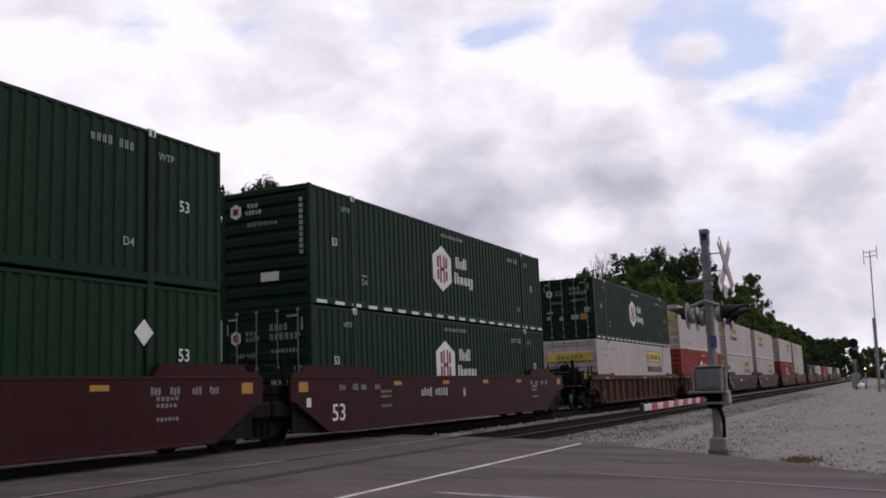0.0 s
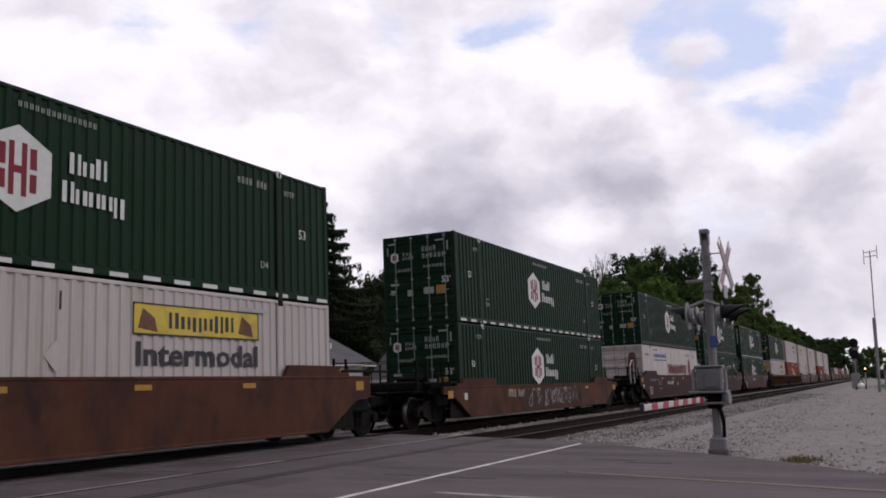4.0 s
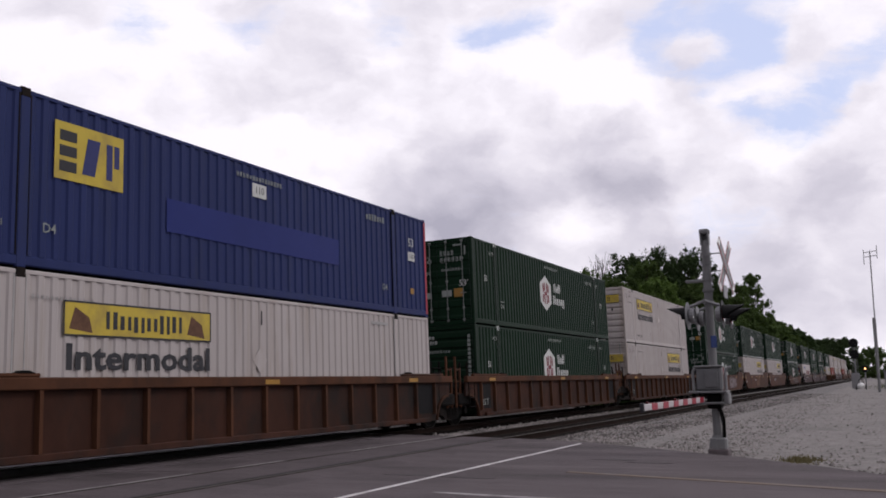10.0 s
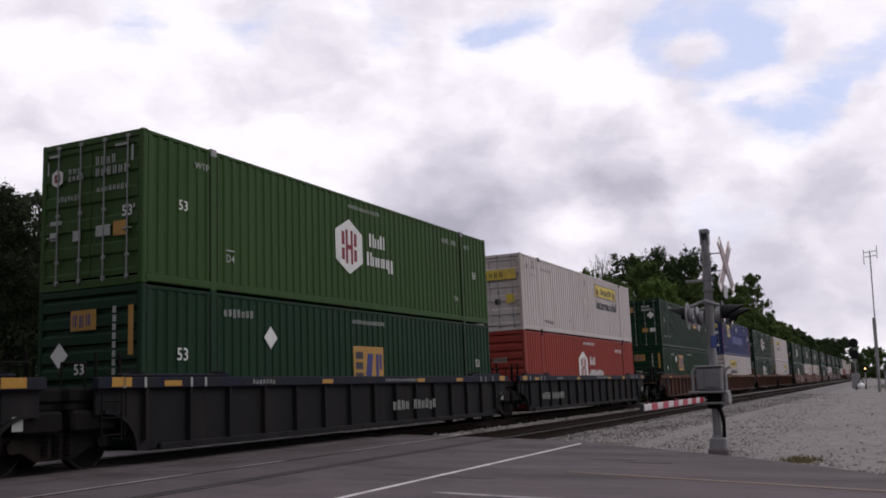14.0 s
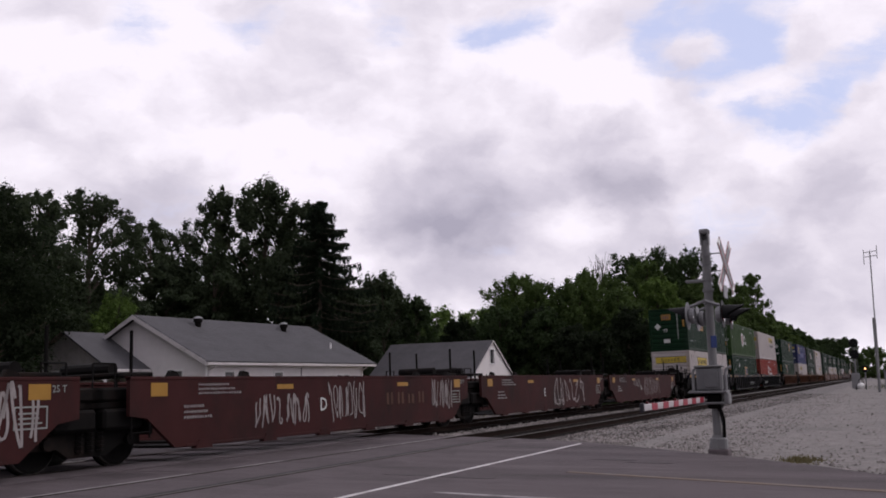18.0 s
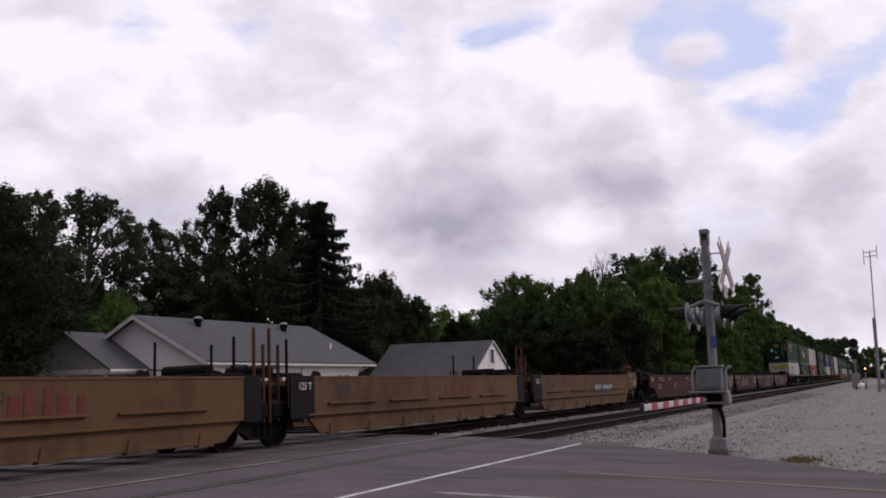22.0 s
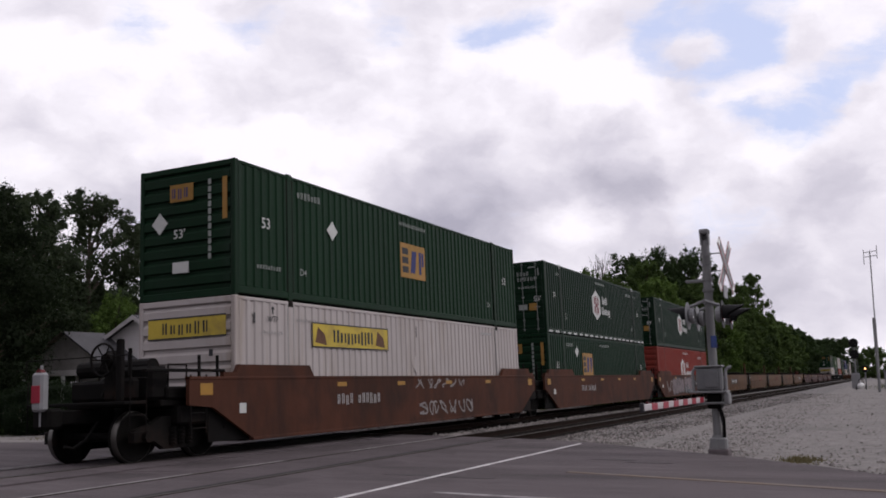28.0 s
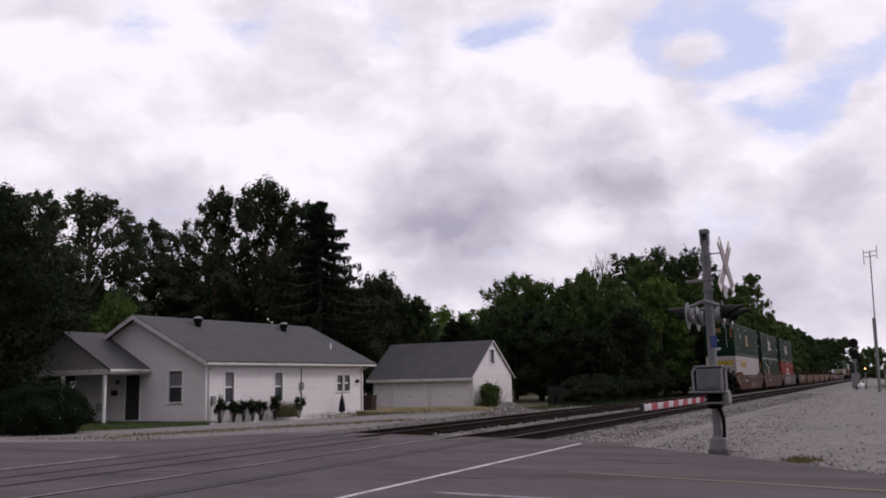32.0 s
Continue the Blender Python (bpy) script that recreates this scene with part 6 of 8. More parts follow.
part("marker_panel", Shape().soft_box(-0.10, 0.10, -0.175, -0.16, 0.10, 0.40, 0.004), M["sign_red"], marker, "red reflective panel")
part("mast", Shape().tube((0, -0.05, -0.3), (0, -0.05, 0.75), 0.025), M["alu"], marker)
part("lamp", Shape().tube((0, -0.12, 0.62), (0, -0.02, 0.62), 0.06, 12), M["lens_off"], marker)
ride(marker, -196.43 - G + 0.25 - 2.2, 1.02)


def motions():
    """The train rolls away along the far track for the whole clip."""
    for ob, y, z in TRAIN:
        walk(ob, [(t, rolling(y, z, t)) for t in TIMES])




# ---- ground, road and tracks ----
def ground_sheet():
    """Open land out to the horizon, a little below the rails."""
    n, s = 70, Shape()
    xs = [math.copysign(abs(u) ** 2.2, u) * 1500 for u in np.linspace(-1, 1, n)]
    ys = [math.copysign(abs(u) ** 2.2, u) * 1500 + 40 for u in np.linspace(-1, 1, n)]
    v = []
    for y in ys:
        for x in xs:
            z = -0.42 + 0.05 * noise.noise((x * 0.11, y * 0.11, 3.0))
            v.append((x, y, z))
    f = [(j * n + i, j * n + i + 1, (j + 1) * n + i + 1, (j + 1) * n + i) for j in range(n - 1) for i in range(n - 1)]
    return s.add(v, f)


solid("ground", ground_sheet(), M["soil"], "dry grass and bare soil", "ground", kind="structure", smooth=True)


def slab(name, outline, z0, z1, material, label, category):
    return solid(name, Shape().prism(outline, 2, z0, z1), material, label, category, kind="structure")


slab("road", [(-90, -40), (70, -40), (70, 2), (4.5, 9.6), (1.4, 12.6), (-0.1, 14.0), (-0.94, 15.1), (-2.3, 16.6), (-3.7, 17.9), (-6.1, 20.1), (-8.2, 21.2)]
     + [(-8.2, 21.2), (-11.0, 22.15), (-14.6, 23.4), (-16.4, 23.1), (-18.2, 19.2), (-20.5, 18.3), (-26, 17.2), (-90, 8)], -0.5, -0.028, M["asphalt"], "worn grey asphalt road over the crossing", "road")
slab("pavement", [(-16.6, 22.9), (-18.3, 19.1), (-24, 17.6), (-70, 9), (-70, 19), (-31, 22.6), (-26.5, 26.5), (-25.2, 30), (-23.4, 38), (-21.5, 47), (-19.0, 46), (-17.2, 33)], -0.5, -0.16, M["gravel"], "pale gravel drive beside the house", "drive")
slab("verge", [(-25.2, 44.2), (-20.0, 43.6), (-19.4, 50), (-24, 54.6), (-31, 54.6), (-28.4, 47.2)], -0.5, -0.15, M["straw"], "dry straw-coloured grass before the garage", "dry grass")
slab("lawn", [(-26.8, 24.5), (-26.9, 30), (-28.0, 34.0), (-40, 36), (-40, 20), (-31, 22.8)], -0.5, -0.20, M["lawn"], "rough green lawn in front of the house", "lawn")
slab("gravel_lot", [(-6.0, 20.2), (-3.6, 17.95), (-0.9, 15.15), (1.4, 12.65), (4.5, 9.65), (70, 2.1), (70, 300), (-3.4, 300), (-4.6, 60)], -0.5, -0.10, M["gravel"], "pale gravel lot beside the tracks", "gravel lot")
for x, y0, y1, w in ((-6.06, -6.0, 19.5, 0.085),):
    solid("road_line", Shape().box(x - w / 2, x + w / 2, y0, y1, -0.03, -0.022), M["road_white"], "thin worn white stop line", "road marking", kind="structure")
# pale strips over the dull rail heads: their gleam put into colour
for x, y0, y1 in ((-9.885, 4.0, 11.6), (-9.88, 12.6, 14.0), (-9.88, 16.4, 21.4), (-13.99, 10.5, 14.2)):
    solid("road_line", Shape().box(x - 0.03, x + 0.03, y0, y1, -0.03, 0.006), M["pale_strip"], "pale strip laid along the rail for its gleam", "road marking", kind="structure")
solid("road_line", Shape().prism([(-5.2, 10.53), (-5.2, 10.65), (8, 8.9), (8, 8.75)], 2, -0.03, -0.022), M["pale_strip"], "faded white edge line", "road marking", kind="structure")
solid("road_line", Shape().prism([(-4.4, 13.38), (-4.4, 13.56), (6, 10.25), (6, 10.0)], 2, -0.03, -0.022), M["road_orange"], "faded orange centre line", "road marking", kind="structure")
for x0, y0, x1, y1, w in ((-4.7, 15.8, -4.0, 15.6, 0.12), (-4.0, 15.3, -3.3, 15.15, 0.07), (-7.0, 12.6, -5.2, 12.3, 0.10), (-11.5, 12.0, -9.9, 12.4, 0.06)):
    solid("tar_patch", Shape().prism([(x0, y0 - w), (x1, y1 - w * 0.4), (x1 + 0.1, y1 + w * 0.3), (x0 + 0.5, y0 + w * 0.7)], 2, -0.03, -0.0245), M["asphalt_dark"], "dark tar patch", "tar patch", kind="structure")

NEAR_X = -9.12


def ballast_bed():
    s = Shape()
    outline = [(-17.6, -0.5), (-16.0, -0.22), (-14.6, -0.17), (-11.7, -0.17), (-11.15, -0.20), (-10.6, -0.17), (-7.6, -0.17), (-6.9, -0.10), (-5.2, -0.14), (-4.0, -0.40), (-4.0, -0.6), (-17.6, -0.6)]
    n = 60
    ys = [21.3 + (700 - 21.3) * (k / n) ** 2 for k in range(n + 1)]
    m = len(outline)
    v = []
    for y in ys:
        dy = 0.0
        for x, z in outline:
            yy = y if y > 22 else 21.3 - 0.42 * (x + 11)
            v.append((x, yy, z + 0.02 * noise.noise((x, yy * 0.4, 0))))
    f = [(k * m + i, (k + 1) * m + i, (k + 1) * m + (i + 1) % m, k * m + (i + 1) % m) for k in range(n) for i in range(m)]
    return s.add(v, f)


solid("ballast", ballast_bed(), M["ballast"], "grey crushed stone ballast", "ballast", kind="structure")
for cx in (TRACK_X, NEAR_X):
    solid("track_bed", Shape().prism([(cx - 1.15, -0.4), (cx + 1.15, -0.4), (cx + 1.05, -0.145), (cx - 1.05, -0.145)], 1, 21.6 if cx == NEAR_X else 23.2, 640), M["ballast_dark"], "oily dark ballast between the rails", "ballast", kind="structure")


def rail_shape(y0, y1):
    return Shape().prism([(-0.07, -0.17), (0.07, -0.17), (0.06, -0.15), (0.012, -0.13), (0.012, -0.045), (0.036, -0.035), (0.036, -0.004), (0.026, 0.0), (-0.026, 0.0), (-0.036, -0.004), (-0.036, -0.035), (-0.012, -0.045), (-0.012, -0.13), (-0.06, -0.15)], 1, y0, y1)


rail_me = rail_shape(-120, 640).mesh("rail", M["rail"])
head_me = Shape().box(-0.034, 0.034, -120, 640, 0.0005, 0.0025).mesh("rail_head", M["railhead"])
tie_me = Shape().soft_box(-1.3, 1.3, -0.115, 0.115, -0.32, -0.135, 0.015).mesh("tie", M["tie"])
plate_me = Shape().soft_box(-0.18, 0.18, -0.1, 0.1, -0.175, -0.128, 0.01).mesh("tie_plate", M["rail"])
for cx, cant, first in ((TRACK_X, CANT, 23.4), (NEAR_X, 0.0, 21.9)):
    track = thing("railway_track", "rusty steel rails on dark creosoted wooden ties", "railway track", at=pose(cx, 0, 0, 0, -cant, 0), kind="structure")
    for sx in (-0.755, 0.755):
        r = part("rail", rail_me, None, track, at=pose(sx, 0, 0))
        part("rail_head", head_me, None, r, "worn shiny rail head")
        if sx > 0:
            part("flangeway", Shape().box(sx - 0.19, sx - 0.045, -30, first - 1.2, -0.03, 0.0005), M["rubber"], track, "dark rubber flangeway strip")
    for k in range(90):
        part("tie", tie_me, None, track, at=pose(0, first + 0.2 + k * 0.52, 0, 0, 0, random.uniform(-0.6, 0.6)))
    far = Shape()
    for k in range(90, 420):
        far.box(-1.3, 1.3, first + 0.2 + k * 0.52 - 0.11, first + 0.2 + k * 0.52 + 0.11, -0.3, -0.135)
    tagged(part("tie", far, M["tie"], track), kind="stuff")
# crossing panels between and beside the rails, ramped down to the road
for cx, cant in ((TRACK_X, CANT), (NEAR_X, 0.0)):
    for profile in ([(-0.715, -0.1), (0.563, -0.1), (0.563, -0.004), (-0.715, -0.009)], [(0.792, -0.1), (1.6, -0.1), (1.6, -0.034), (1.2, -0.010), (0.792, -0.008)], [(-1.6, -0.1), (-0.792, -0.1), (-0.792, -0.008), (-1.2, -0.010), (-1.6, -0.034)]):
        panel_me = Shape().prism(profile, 1, 0.004, 2.896).mesh("crossing_panel", M["asphalt"])
        for k in range(8):
            solid("crossing_panel", panel_me, None, "worn asphalt-coloured crossing panel", "crossing panel", at=pose(cx, 0, 0, 0, -cant, 0) @ pose(0, -2.6 + k * 2.9, 0), kind="structure", group="crossing panels")


def stones(n, area, size, seed, z_of):
    """Loose crushed stones, each a rough eight-sided lump."""
    rng = np.random.default_rng(seed)
    base = np.array([(1, 0, 0), (-1, 0, 0), (0, 1, 0), (0, -1, 0), (0, 0, 1), (0, 0, -1)], float)
    faces = np.array([(0, 2, 4), (2, 1, 4), (1, 3, 4), (3, 0, 4), (2, 0, 5), (1, 2, 5), (3, 1, 5), (0, 3, 5)])
    v, f = [], []
    for i in range(n):
        x, y = area(rng)
        r = size * rng.uniform(0.5, 1.3)
        p = base * rng.uniform(0.6, 1.2, (6, 3)) * r * np.array([1, 1, 0.7]) + rng.normal(0, r * 0.18, (6, 3))
        a = rng.uniform(0, 6.3)
        c, s = math.cos(a), math.sin(a)
        p = p @ np.array([[c, -s, 0], [s, c, 0], [0, 0, 1]])
        v.append(p + (x, y, z_of(x, y) + r * 0.3))
        f.append(faces + 6 * i)
    me = bpy.data.meshes.new("stones")
    me.from_pydata(np.concatenate(v).tolist(), [], np.concatenate(f).tolist())
    me.materials.append(STONE)
    return me


STONE = leaf_material("loose_ballast_stone", (0.172, 0.157, 0.152), (0.0, 0.0, 0.0), 0.65)
for nd in STONE.node_tree.nodes:
    if nd.type == "MIX_SHADER":
        nd.inputs[0].default_value = 0.0


def shoulder_z(x, y):
    if x < -6.9:
        return -0.15
    if x < -5.2:
        return -0.11
    return -0.12 if x > -4.6 else -0.14


def near_area(rng):
    """Thick on the shoulder of the track, thinning out over the lot."""
    x = -7.9 + 5.5 * rng.random() if rng.random() < 0.55 else -7.9 + 13.0 * rng.random() ** 1.3
    edge = 20.25 - 0.975 * (x + 6.1) if x > -6.1 else 20.25 - 0.5 * (x + 6.1)
    return x, edge + 60 * rng.random() ** 2.6


solid("ballast_stones", stones(20000, near_area, 0.040, 5, shoulder_z), STONE, "loose grey ballast stones beside the track", "stones", kind="stuff")
solid("ballast_stones", stones(3500, lambda r: (-11.15 + r.normal(0, 0.35), 22.2 + 40 * r.random() ** 1.6), 0.055, 6, lambda x, y: -0.17), STONE, "loose ballast between the tracks", "stones", kind="stuff")
solid("ballast_stones", stones(1600, lambda r: (-16.3 + r.normal(0, 0.5), 24 + 30 * r.random() ** 1.4), 0.055, 7, lambda x, y: -0.22), STONE, "loose ballast on the far shoulder", "stones", kind="stuff")
solid("gravel_heap", stones(1500, lambda r: (-18.4 + 0.45 * r.normal(), 46.6 + 1.1 * r.normal()), 0.085, 8, lambda x, y: -0.3 + 0.5 * math.exp(-((x + 18.4) / 0.6) ** 2 - ((y - 46.6) / 1.4) ** 2)), STONE, "low heap of pale crushed stone", "stone heap", kind="stuff")


# ---- plants ----
def leaf_mesh(name, clumps, material, n, size, seed, droop=0.0, slim=0.5, stray=1.35, inner=0.2, outer=1.12):
    """Many small bent leaf blades spread through rounded clumps. clumps: x, y, z, rx, ry, rz."""
    rng = np.random.default_rng(seed)
    c = np.array(clumps, float)
    vol = np.cbrt(c[:, 3] * c[:, 4] * c[:, 5]) ** 2
    pick = rng.choice(len(c), n, p=vol / vol.sum())
    d = rng.normal(size=(n, 3))
    d /= np.linalg.norm(d, axis=1)[:, None]
    r = rng.uniform(inner, outer, n) ** 0.7 * np.where(rng.random(n) < 0.10, stray, 1.0)
    r *= 1 + 0.16 * np.sin(d[:, 0] * 7 + pick) * np.cos(d[:, 1] * 6 + d[:, 2] * 5)
    p = c[pick, :3] + d * c[pick, 3:] * r[:, None]
    out = d + rng.normal(0, 0.5, (n, 3)) + np.array([0, 0, 0.35 - droop])
    out /= np.linalg.norm(out, axis=1)[:, None]
    a = np.cross(out, rng.normal(size=(n, 3)))
    a /= np.linalg.norm(a, axis=1)[:, None]
    b = np.cross(out, a)
    s = size * rng.uniform(0.5, 1.35, (n, 1)) * np.where(r < 0.62, 1.9, 1.0)[:, None]
    tip = a * s - np.array([0, 0, 1]) * s * droop
    v = np.stack([p - a * s, p + b * s * slim + out * s * 0.12, p + tip, p - b * s * slim + out * s * 0.12], 1).reshape(-1, 3)
    me = bpy.data.meshes.new(name)
    me.vertices.add(4 * n)
    me.vertices.foreach_set("co", v.ravel())
    me.loops.add(4 * n)
    me.loops.foreach_set("vertex_index", np.arange(4 * n))
    me.polygons.add(n)
    me.polygons.foreach_set("loop_start", np.arange(0, 4 * n, 4))
    me.update(calc_edges=True)
    me.materials.append(material)
    return me


def tree(x, y, height, spread, leaf, label, seed, n=7000, size=0.26, low=0.25, clump=16, ground=-0.42, spiky=0.0, open_crown=0.0):
    """A broadleaf tree: tapered trunk, forking limbs, a crown of leaf clumps with smaller tufts and gaps.
    spiky: how upright the tufts stand; open_crown: share of the inner clumps left out."""
    rng = random.Random(seed)
    t = thing("tree", label, "tree", at=pose(x, y, ground))
    trunk = Shape()
    lean = (rng.uniform(-0.4, 0.4), rng.uniform(-0.4, 0.4))
    knots = [(0, 0, 0), (lean[0] * 0.3, lean[1] * 0.3, height * 0.3), (lean[0], lean[1], height * 0.62), (lean[0] * 1.2, lean[1] * 1.2, height * 0.9)]
    rad = [height * 0.022, height * 0.016, height * 0.010, height * 0.003]
    for k in range(3):
        trunk.tube(knots[k], knots[k + 1], rad[k], 9, rad[k + 1])
    part("trunk", trunk, M["bark"], t)
    clumps = []
    many = clump * 4
    for i in range(many):
        u = (i + 0.5) / many
        h = 0.04 + 0.94 * u ** 0.9
        z = height * (low + (1 - low) * h)
        wide = spread * math.sin(math.pi * min(1, h * 0.84 + 0.15)) ** 0.6 * rng.uniform(0.72, 1.12)
        a = i * 2.399 + rng.uniform(-0.5, 0.5)
        off = wide * math.sqrt(rng.uniform(0.05, 0.85))
        if rng.random() < open_crown and h < 0.72:
            continue
        r = spread * rng.uniform(0.15, 0.34) * (1.0 - 0.3 * h) * (1 - 0.35 * open_crown)
        clumps.append((lean[0] * h + off * math.cos(a), lean[1] * h + off * math.sin(a), min(z, height - r * 0.7) + rng.uniform(-0.3, 0.2), r, r, r * rng.uniform(0.55, 1.0)))
    limbs = Shape()
    for k, (cx, cy, cz, r, _, _) in enumerate(clumps[::5]):
        z0 = max(height * low * 0.8, cz - r - height * 0.12)
        limbs.tube((lean[0] * z0 / height, lean[1] * z0 / height, z0), (cx * 0.85, cy * 0.85, cz), height * 0.006, 6, height * 0.002)
        for q in range(2):
            limbs.tube((cx * 0.6, cy * 0.6, z0 + (cz - z0) * 0.7), (cx + rng.uniform(-r, r), cy + rng.uniform(-r, r), cz + rng.uniform(0, r * 0.6)), height * 0.003, 5, height * 0.001)
    part("limb", limbs, M["bark"], t)
    # tufts on the outside of the clumps break the outline
    for cx, cy, cz, r, _, rz in list(clumps):
        if cz < height * 0.35:
            continue
        for q in range(3):
            a, e = rng.uniform(0, 6.28), rng.uniform(0.0, 1.4)
            tr = spread * rng.uniform(0.045, 0.085)
            clumps.append((cx + r * math.cos(a) * math.cos(e), cy + r * math.sin(a) * math.cos(e), cz + rz * math.sin(e) * (1 + 0.25 * spiky), tr, tr, tr * (1.0 + 1.6 * spiky)))
    part("crown", leaf_mesh("crown", clumps, leaf, int(n * 1.9), size * 0.5, seed), None, t)
    return t


def spruce(x, y, height, spread, seed, ground=-0.42):
    """A spruce with long boughs, each hung with a fringe of twigs."""
    rng = random.Random(seed)
    t = thing("spruce_tree", "dark green spruce with drooping boughs", "tree", at=pose(x, y, ground))
    part("trunk", Shape().tube((0, 0, 0), (0.1, 0, height * 0.97), height * 0.018, 9, 0.03), M["bark"], t)
    clumps, boughs = [], Shape()
    for i in range(64):
        h = 0.38 + 0.60 * i / 64
        wide = min(spread * (1 - h) ** 0.75, 4.3) * rng.uniform(0.7, 1.1)
        a = i * 2.399 + rng.uniform(-0.3, 0.3)
        z = height * h
        droop = rng.uniform(0.10, 0.24)
        ends = [(wide * q * math.cos(a), wide * q * math.sin(a), z - wide * droop * math.sin(q * 2.2)) for q in (0.0, 0.35, 0.7, 1.0)]
        for k in range(3):
            boughs.tube(ends[k], ends[k + 1], 0.05 - 0.012 * k, 5, 0.038 - 0.012 * k)
        for k in range(9):
            q = (k + 1.0) / 9
            zc = z - wide * droop * math.sin(q * 2.2)
            w = 0.30 - 0.18 * q
            clumps.append((wide * q * math.cos(a), wide * q * math.sin(a), zc - 0.10, w, w, 0.12))
            clumps.append((wide * q * math.cos(a) + rng.uniform(-0.2, 0.2), wide * q * math.sin(a) + rng.uniform(-0.2, 0.2), zc - 0.34, 0.08, 0.08, 0.26))
    part("bough", boughs, M["bark"], t)
    part("crown", leaf_mesh("crown", clumps, LEAF["conifer"], 44000, 0.10, seed, droop=0.9, slim=0.3, stray=1.1), None, t)
    return t


def bush(x, y, wide, deep, tall, leaf, label, seed, n=2500, size=0.10, ground=-0.3, name="bush"):
    rng = random.Random(seed)
    t = thing(name, label, "bush", at=pose(x, y, ground))
    stems = Shape()
    clumps = []
    for i in range(10):
        a = i * 2.399
        r = rng.uniform(0.15, 0.62)
        cx, cy, cz = wide * r * math.cos(a), deep * r * math.sin(a), tall * rng.uniform(0.42, 0.80)
        clumps.append((cx, cy, cz, wide * rng.uniform(0.28, 0.45), deep * 0.38, tall * rng.uniform(0.14, 0.26)))
        stems.tube((cx * 0.2, cy * 0.2, 0), (cx, cy, cz), 0.02, 5, 0.008)
    part("stem", stems, M["bark"], t)
    part("foliage", leaf_mesh("foliage", clumps, leaf, n, size, seed), None, t)
    return t


DARK, MID, LIGHT = "dark full-leaved deciduous tree", "green deciduous tree in full leaf", "bright green young tree"
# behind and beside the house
# the blackish leaf also stands for the dense crown's own shade
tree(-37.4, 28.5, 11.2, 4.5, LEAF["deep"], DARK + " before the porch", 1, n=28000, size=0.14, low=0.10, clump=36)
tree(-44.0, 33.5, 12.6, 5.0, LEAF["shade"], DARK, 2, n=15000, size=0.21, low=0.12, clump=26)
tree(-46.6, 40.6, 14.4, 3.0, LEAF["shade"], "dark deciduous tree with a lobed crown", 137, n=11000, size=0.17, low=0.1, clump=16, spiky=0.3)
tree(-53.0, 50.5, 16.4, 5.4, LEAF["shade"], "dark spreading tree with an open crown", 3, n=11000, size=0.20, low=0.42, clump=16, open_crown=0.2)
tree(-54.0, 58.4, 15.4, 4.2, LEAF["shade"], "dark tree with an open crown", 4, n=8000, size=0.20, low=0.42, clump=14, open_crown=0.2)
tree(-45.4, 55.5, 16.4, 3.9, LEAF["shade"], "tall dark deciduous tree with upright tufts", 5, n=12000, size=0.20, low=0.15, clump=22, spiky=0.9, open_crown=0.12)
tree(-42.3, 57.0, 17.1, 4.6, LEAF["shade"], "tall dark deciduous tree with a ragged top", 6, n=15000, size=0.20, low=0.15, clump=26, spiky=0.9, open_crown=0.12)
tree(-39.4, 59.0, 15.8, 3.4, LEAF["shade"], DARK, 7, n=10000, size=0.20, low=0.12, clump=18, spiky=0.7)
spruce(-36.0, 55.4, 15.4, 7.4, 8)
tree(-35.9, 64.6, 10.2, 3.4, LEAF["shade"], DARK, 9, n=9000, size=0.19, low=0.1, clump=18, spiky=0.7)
tree(-33.2, 65.2, 8.4, 2.4, LEAF["dark"], DARK, 134, n=7000, size=0.19, low=0.06, clump=14, spiky=0.7)
tree(-41.5, 62.0, 9.0, 3.4, LEAF["mid"], MID, 10, n=6000, size=0.22, low=0.08)
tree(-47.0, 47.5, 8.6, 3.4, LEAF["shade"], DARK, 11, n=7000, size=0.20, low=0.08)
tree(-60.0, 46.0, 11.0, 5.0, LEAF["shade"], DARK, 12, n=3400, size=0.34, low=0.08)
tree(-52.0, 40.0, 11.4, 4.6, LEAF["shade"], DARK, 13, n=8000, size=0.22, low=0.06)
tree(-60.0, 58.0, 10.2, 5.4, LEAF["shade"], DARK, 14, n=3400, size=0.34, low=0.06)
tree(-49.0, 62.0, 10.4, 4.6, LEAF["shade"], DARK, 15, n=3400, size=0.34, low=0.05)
tree(-41.3, 41.6, 7.2, 2.6, LEAF["bright"], LIGHT + " behind the porch", 16, n=6500, size=0.13, low=0.15, clump=14, spiky=0.8)
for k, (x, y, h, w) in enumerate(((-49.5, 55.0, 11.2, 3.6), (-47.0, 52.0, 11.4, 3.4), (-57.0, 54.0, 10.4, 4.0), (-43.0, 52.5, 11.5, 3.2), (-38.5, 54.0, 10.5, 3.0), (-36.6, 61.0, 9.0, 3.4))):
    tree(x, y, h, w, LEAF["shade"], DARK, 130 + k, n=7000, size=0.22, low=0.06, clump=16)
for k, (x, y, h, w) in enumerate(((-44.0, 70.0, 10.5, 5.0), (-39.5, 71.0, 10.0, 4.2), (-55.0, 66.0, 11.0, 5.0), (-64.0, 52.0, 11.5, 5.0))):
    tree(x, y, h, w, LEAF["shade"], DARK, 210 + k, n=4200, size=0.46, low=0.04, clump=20)
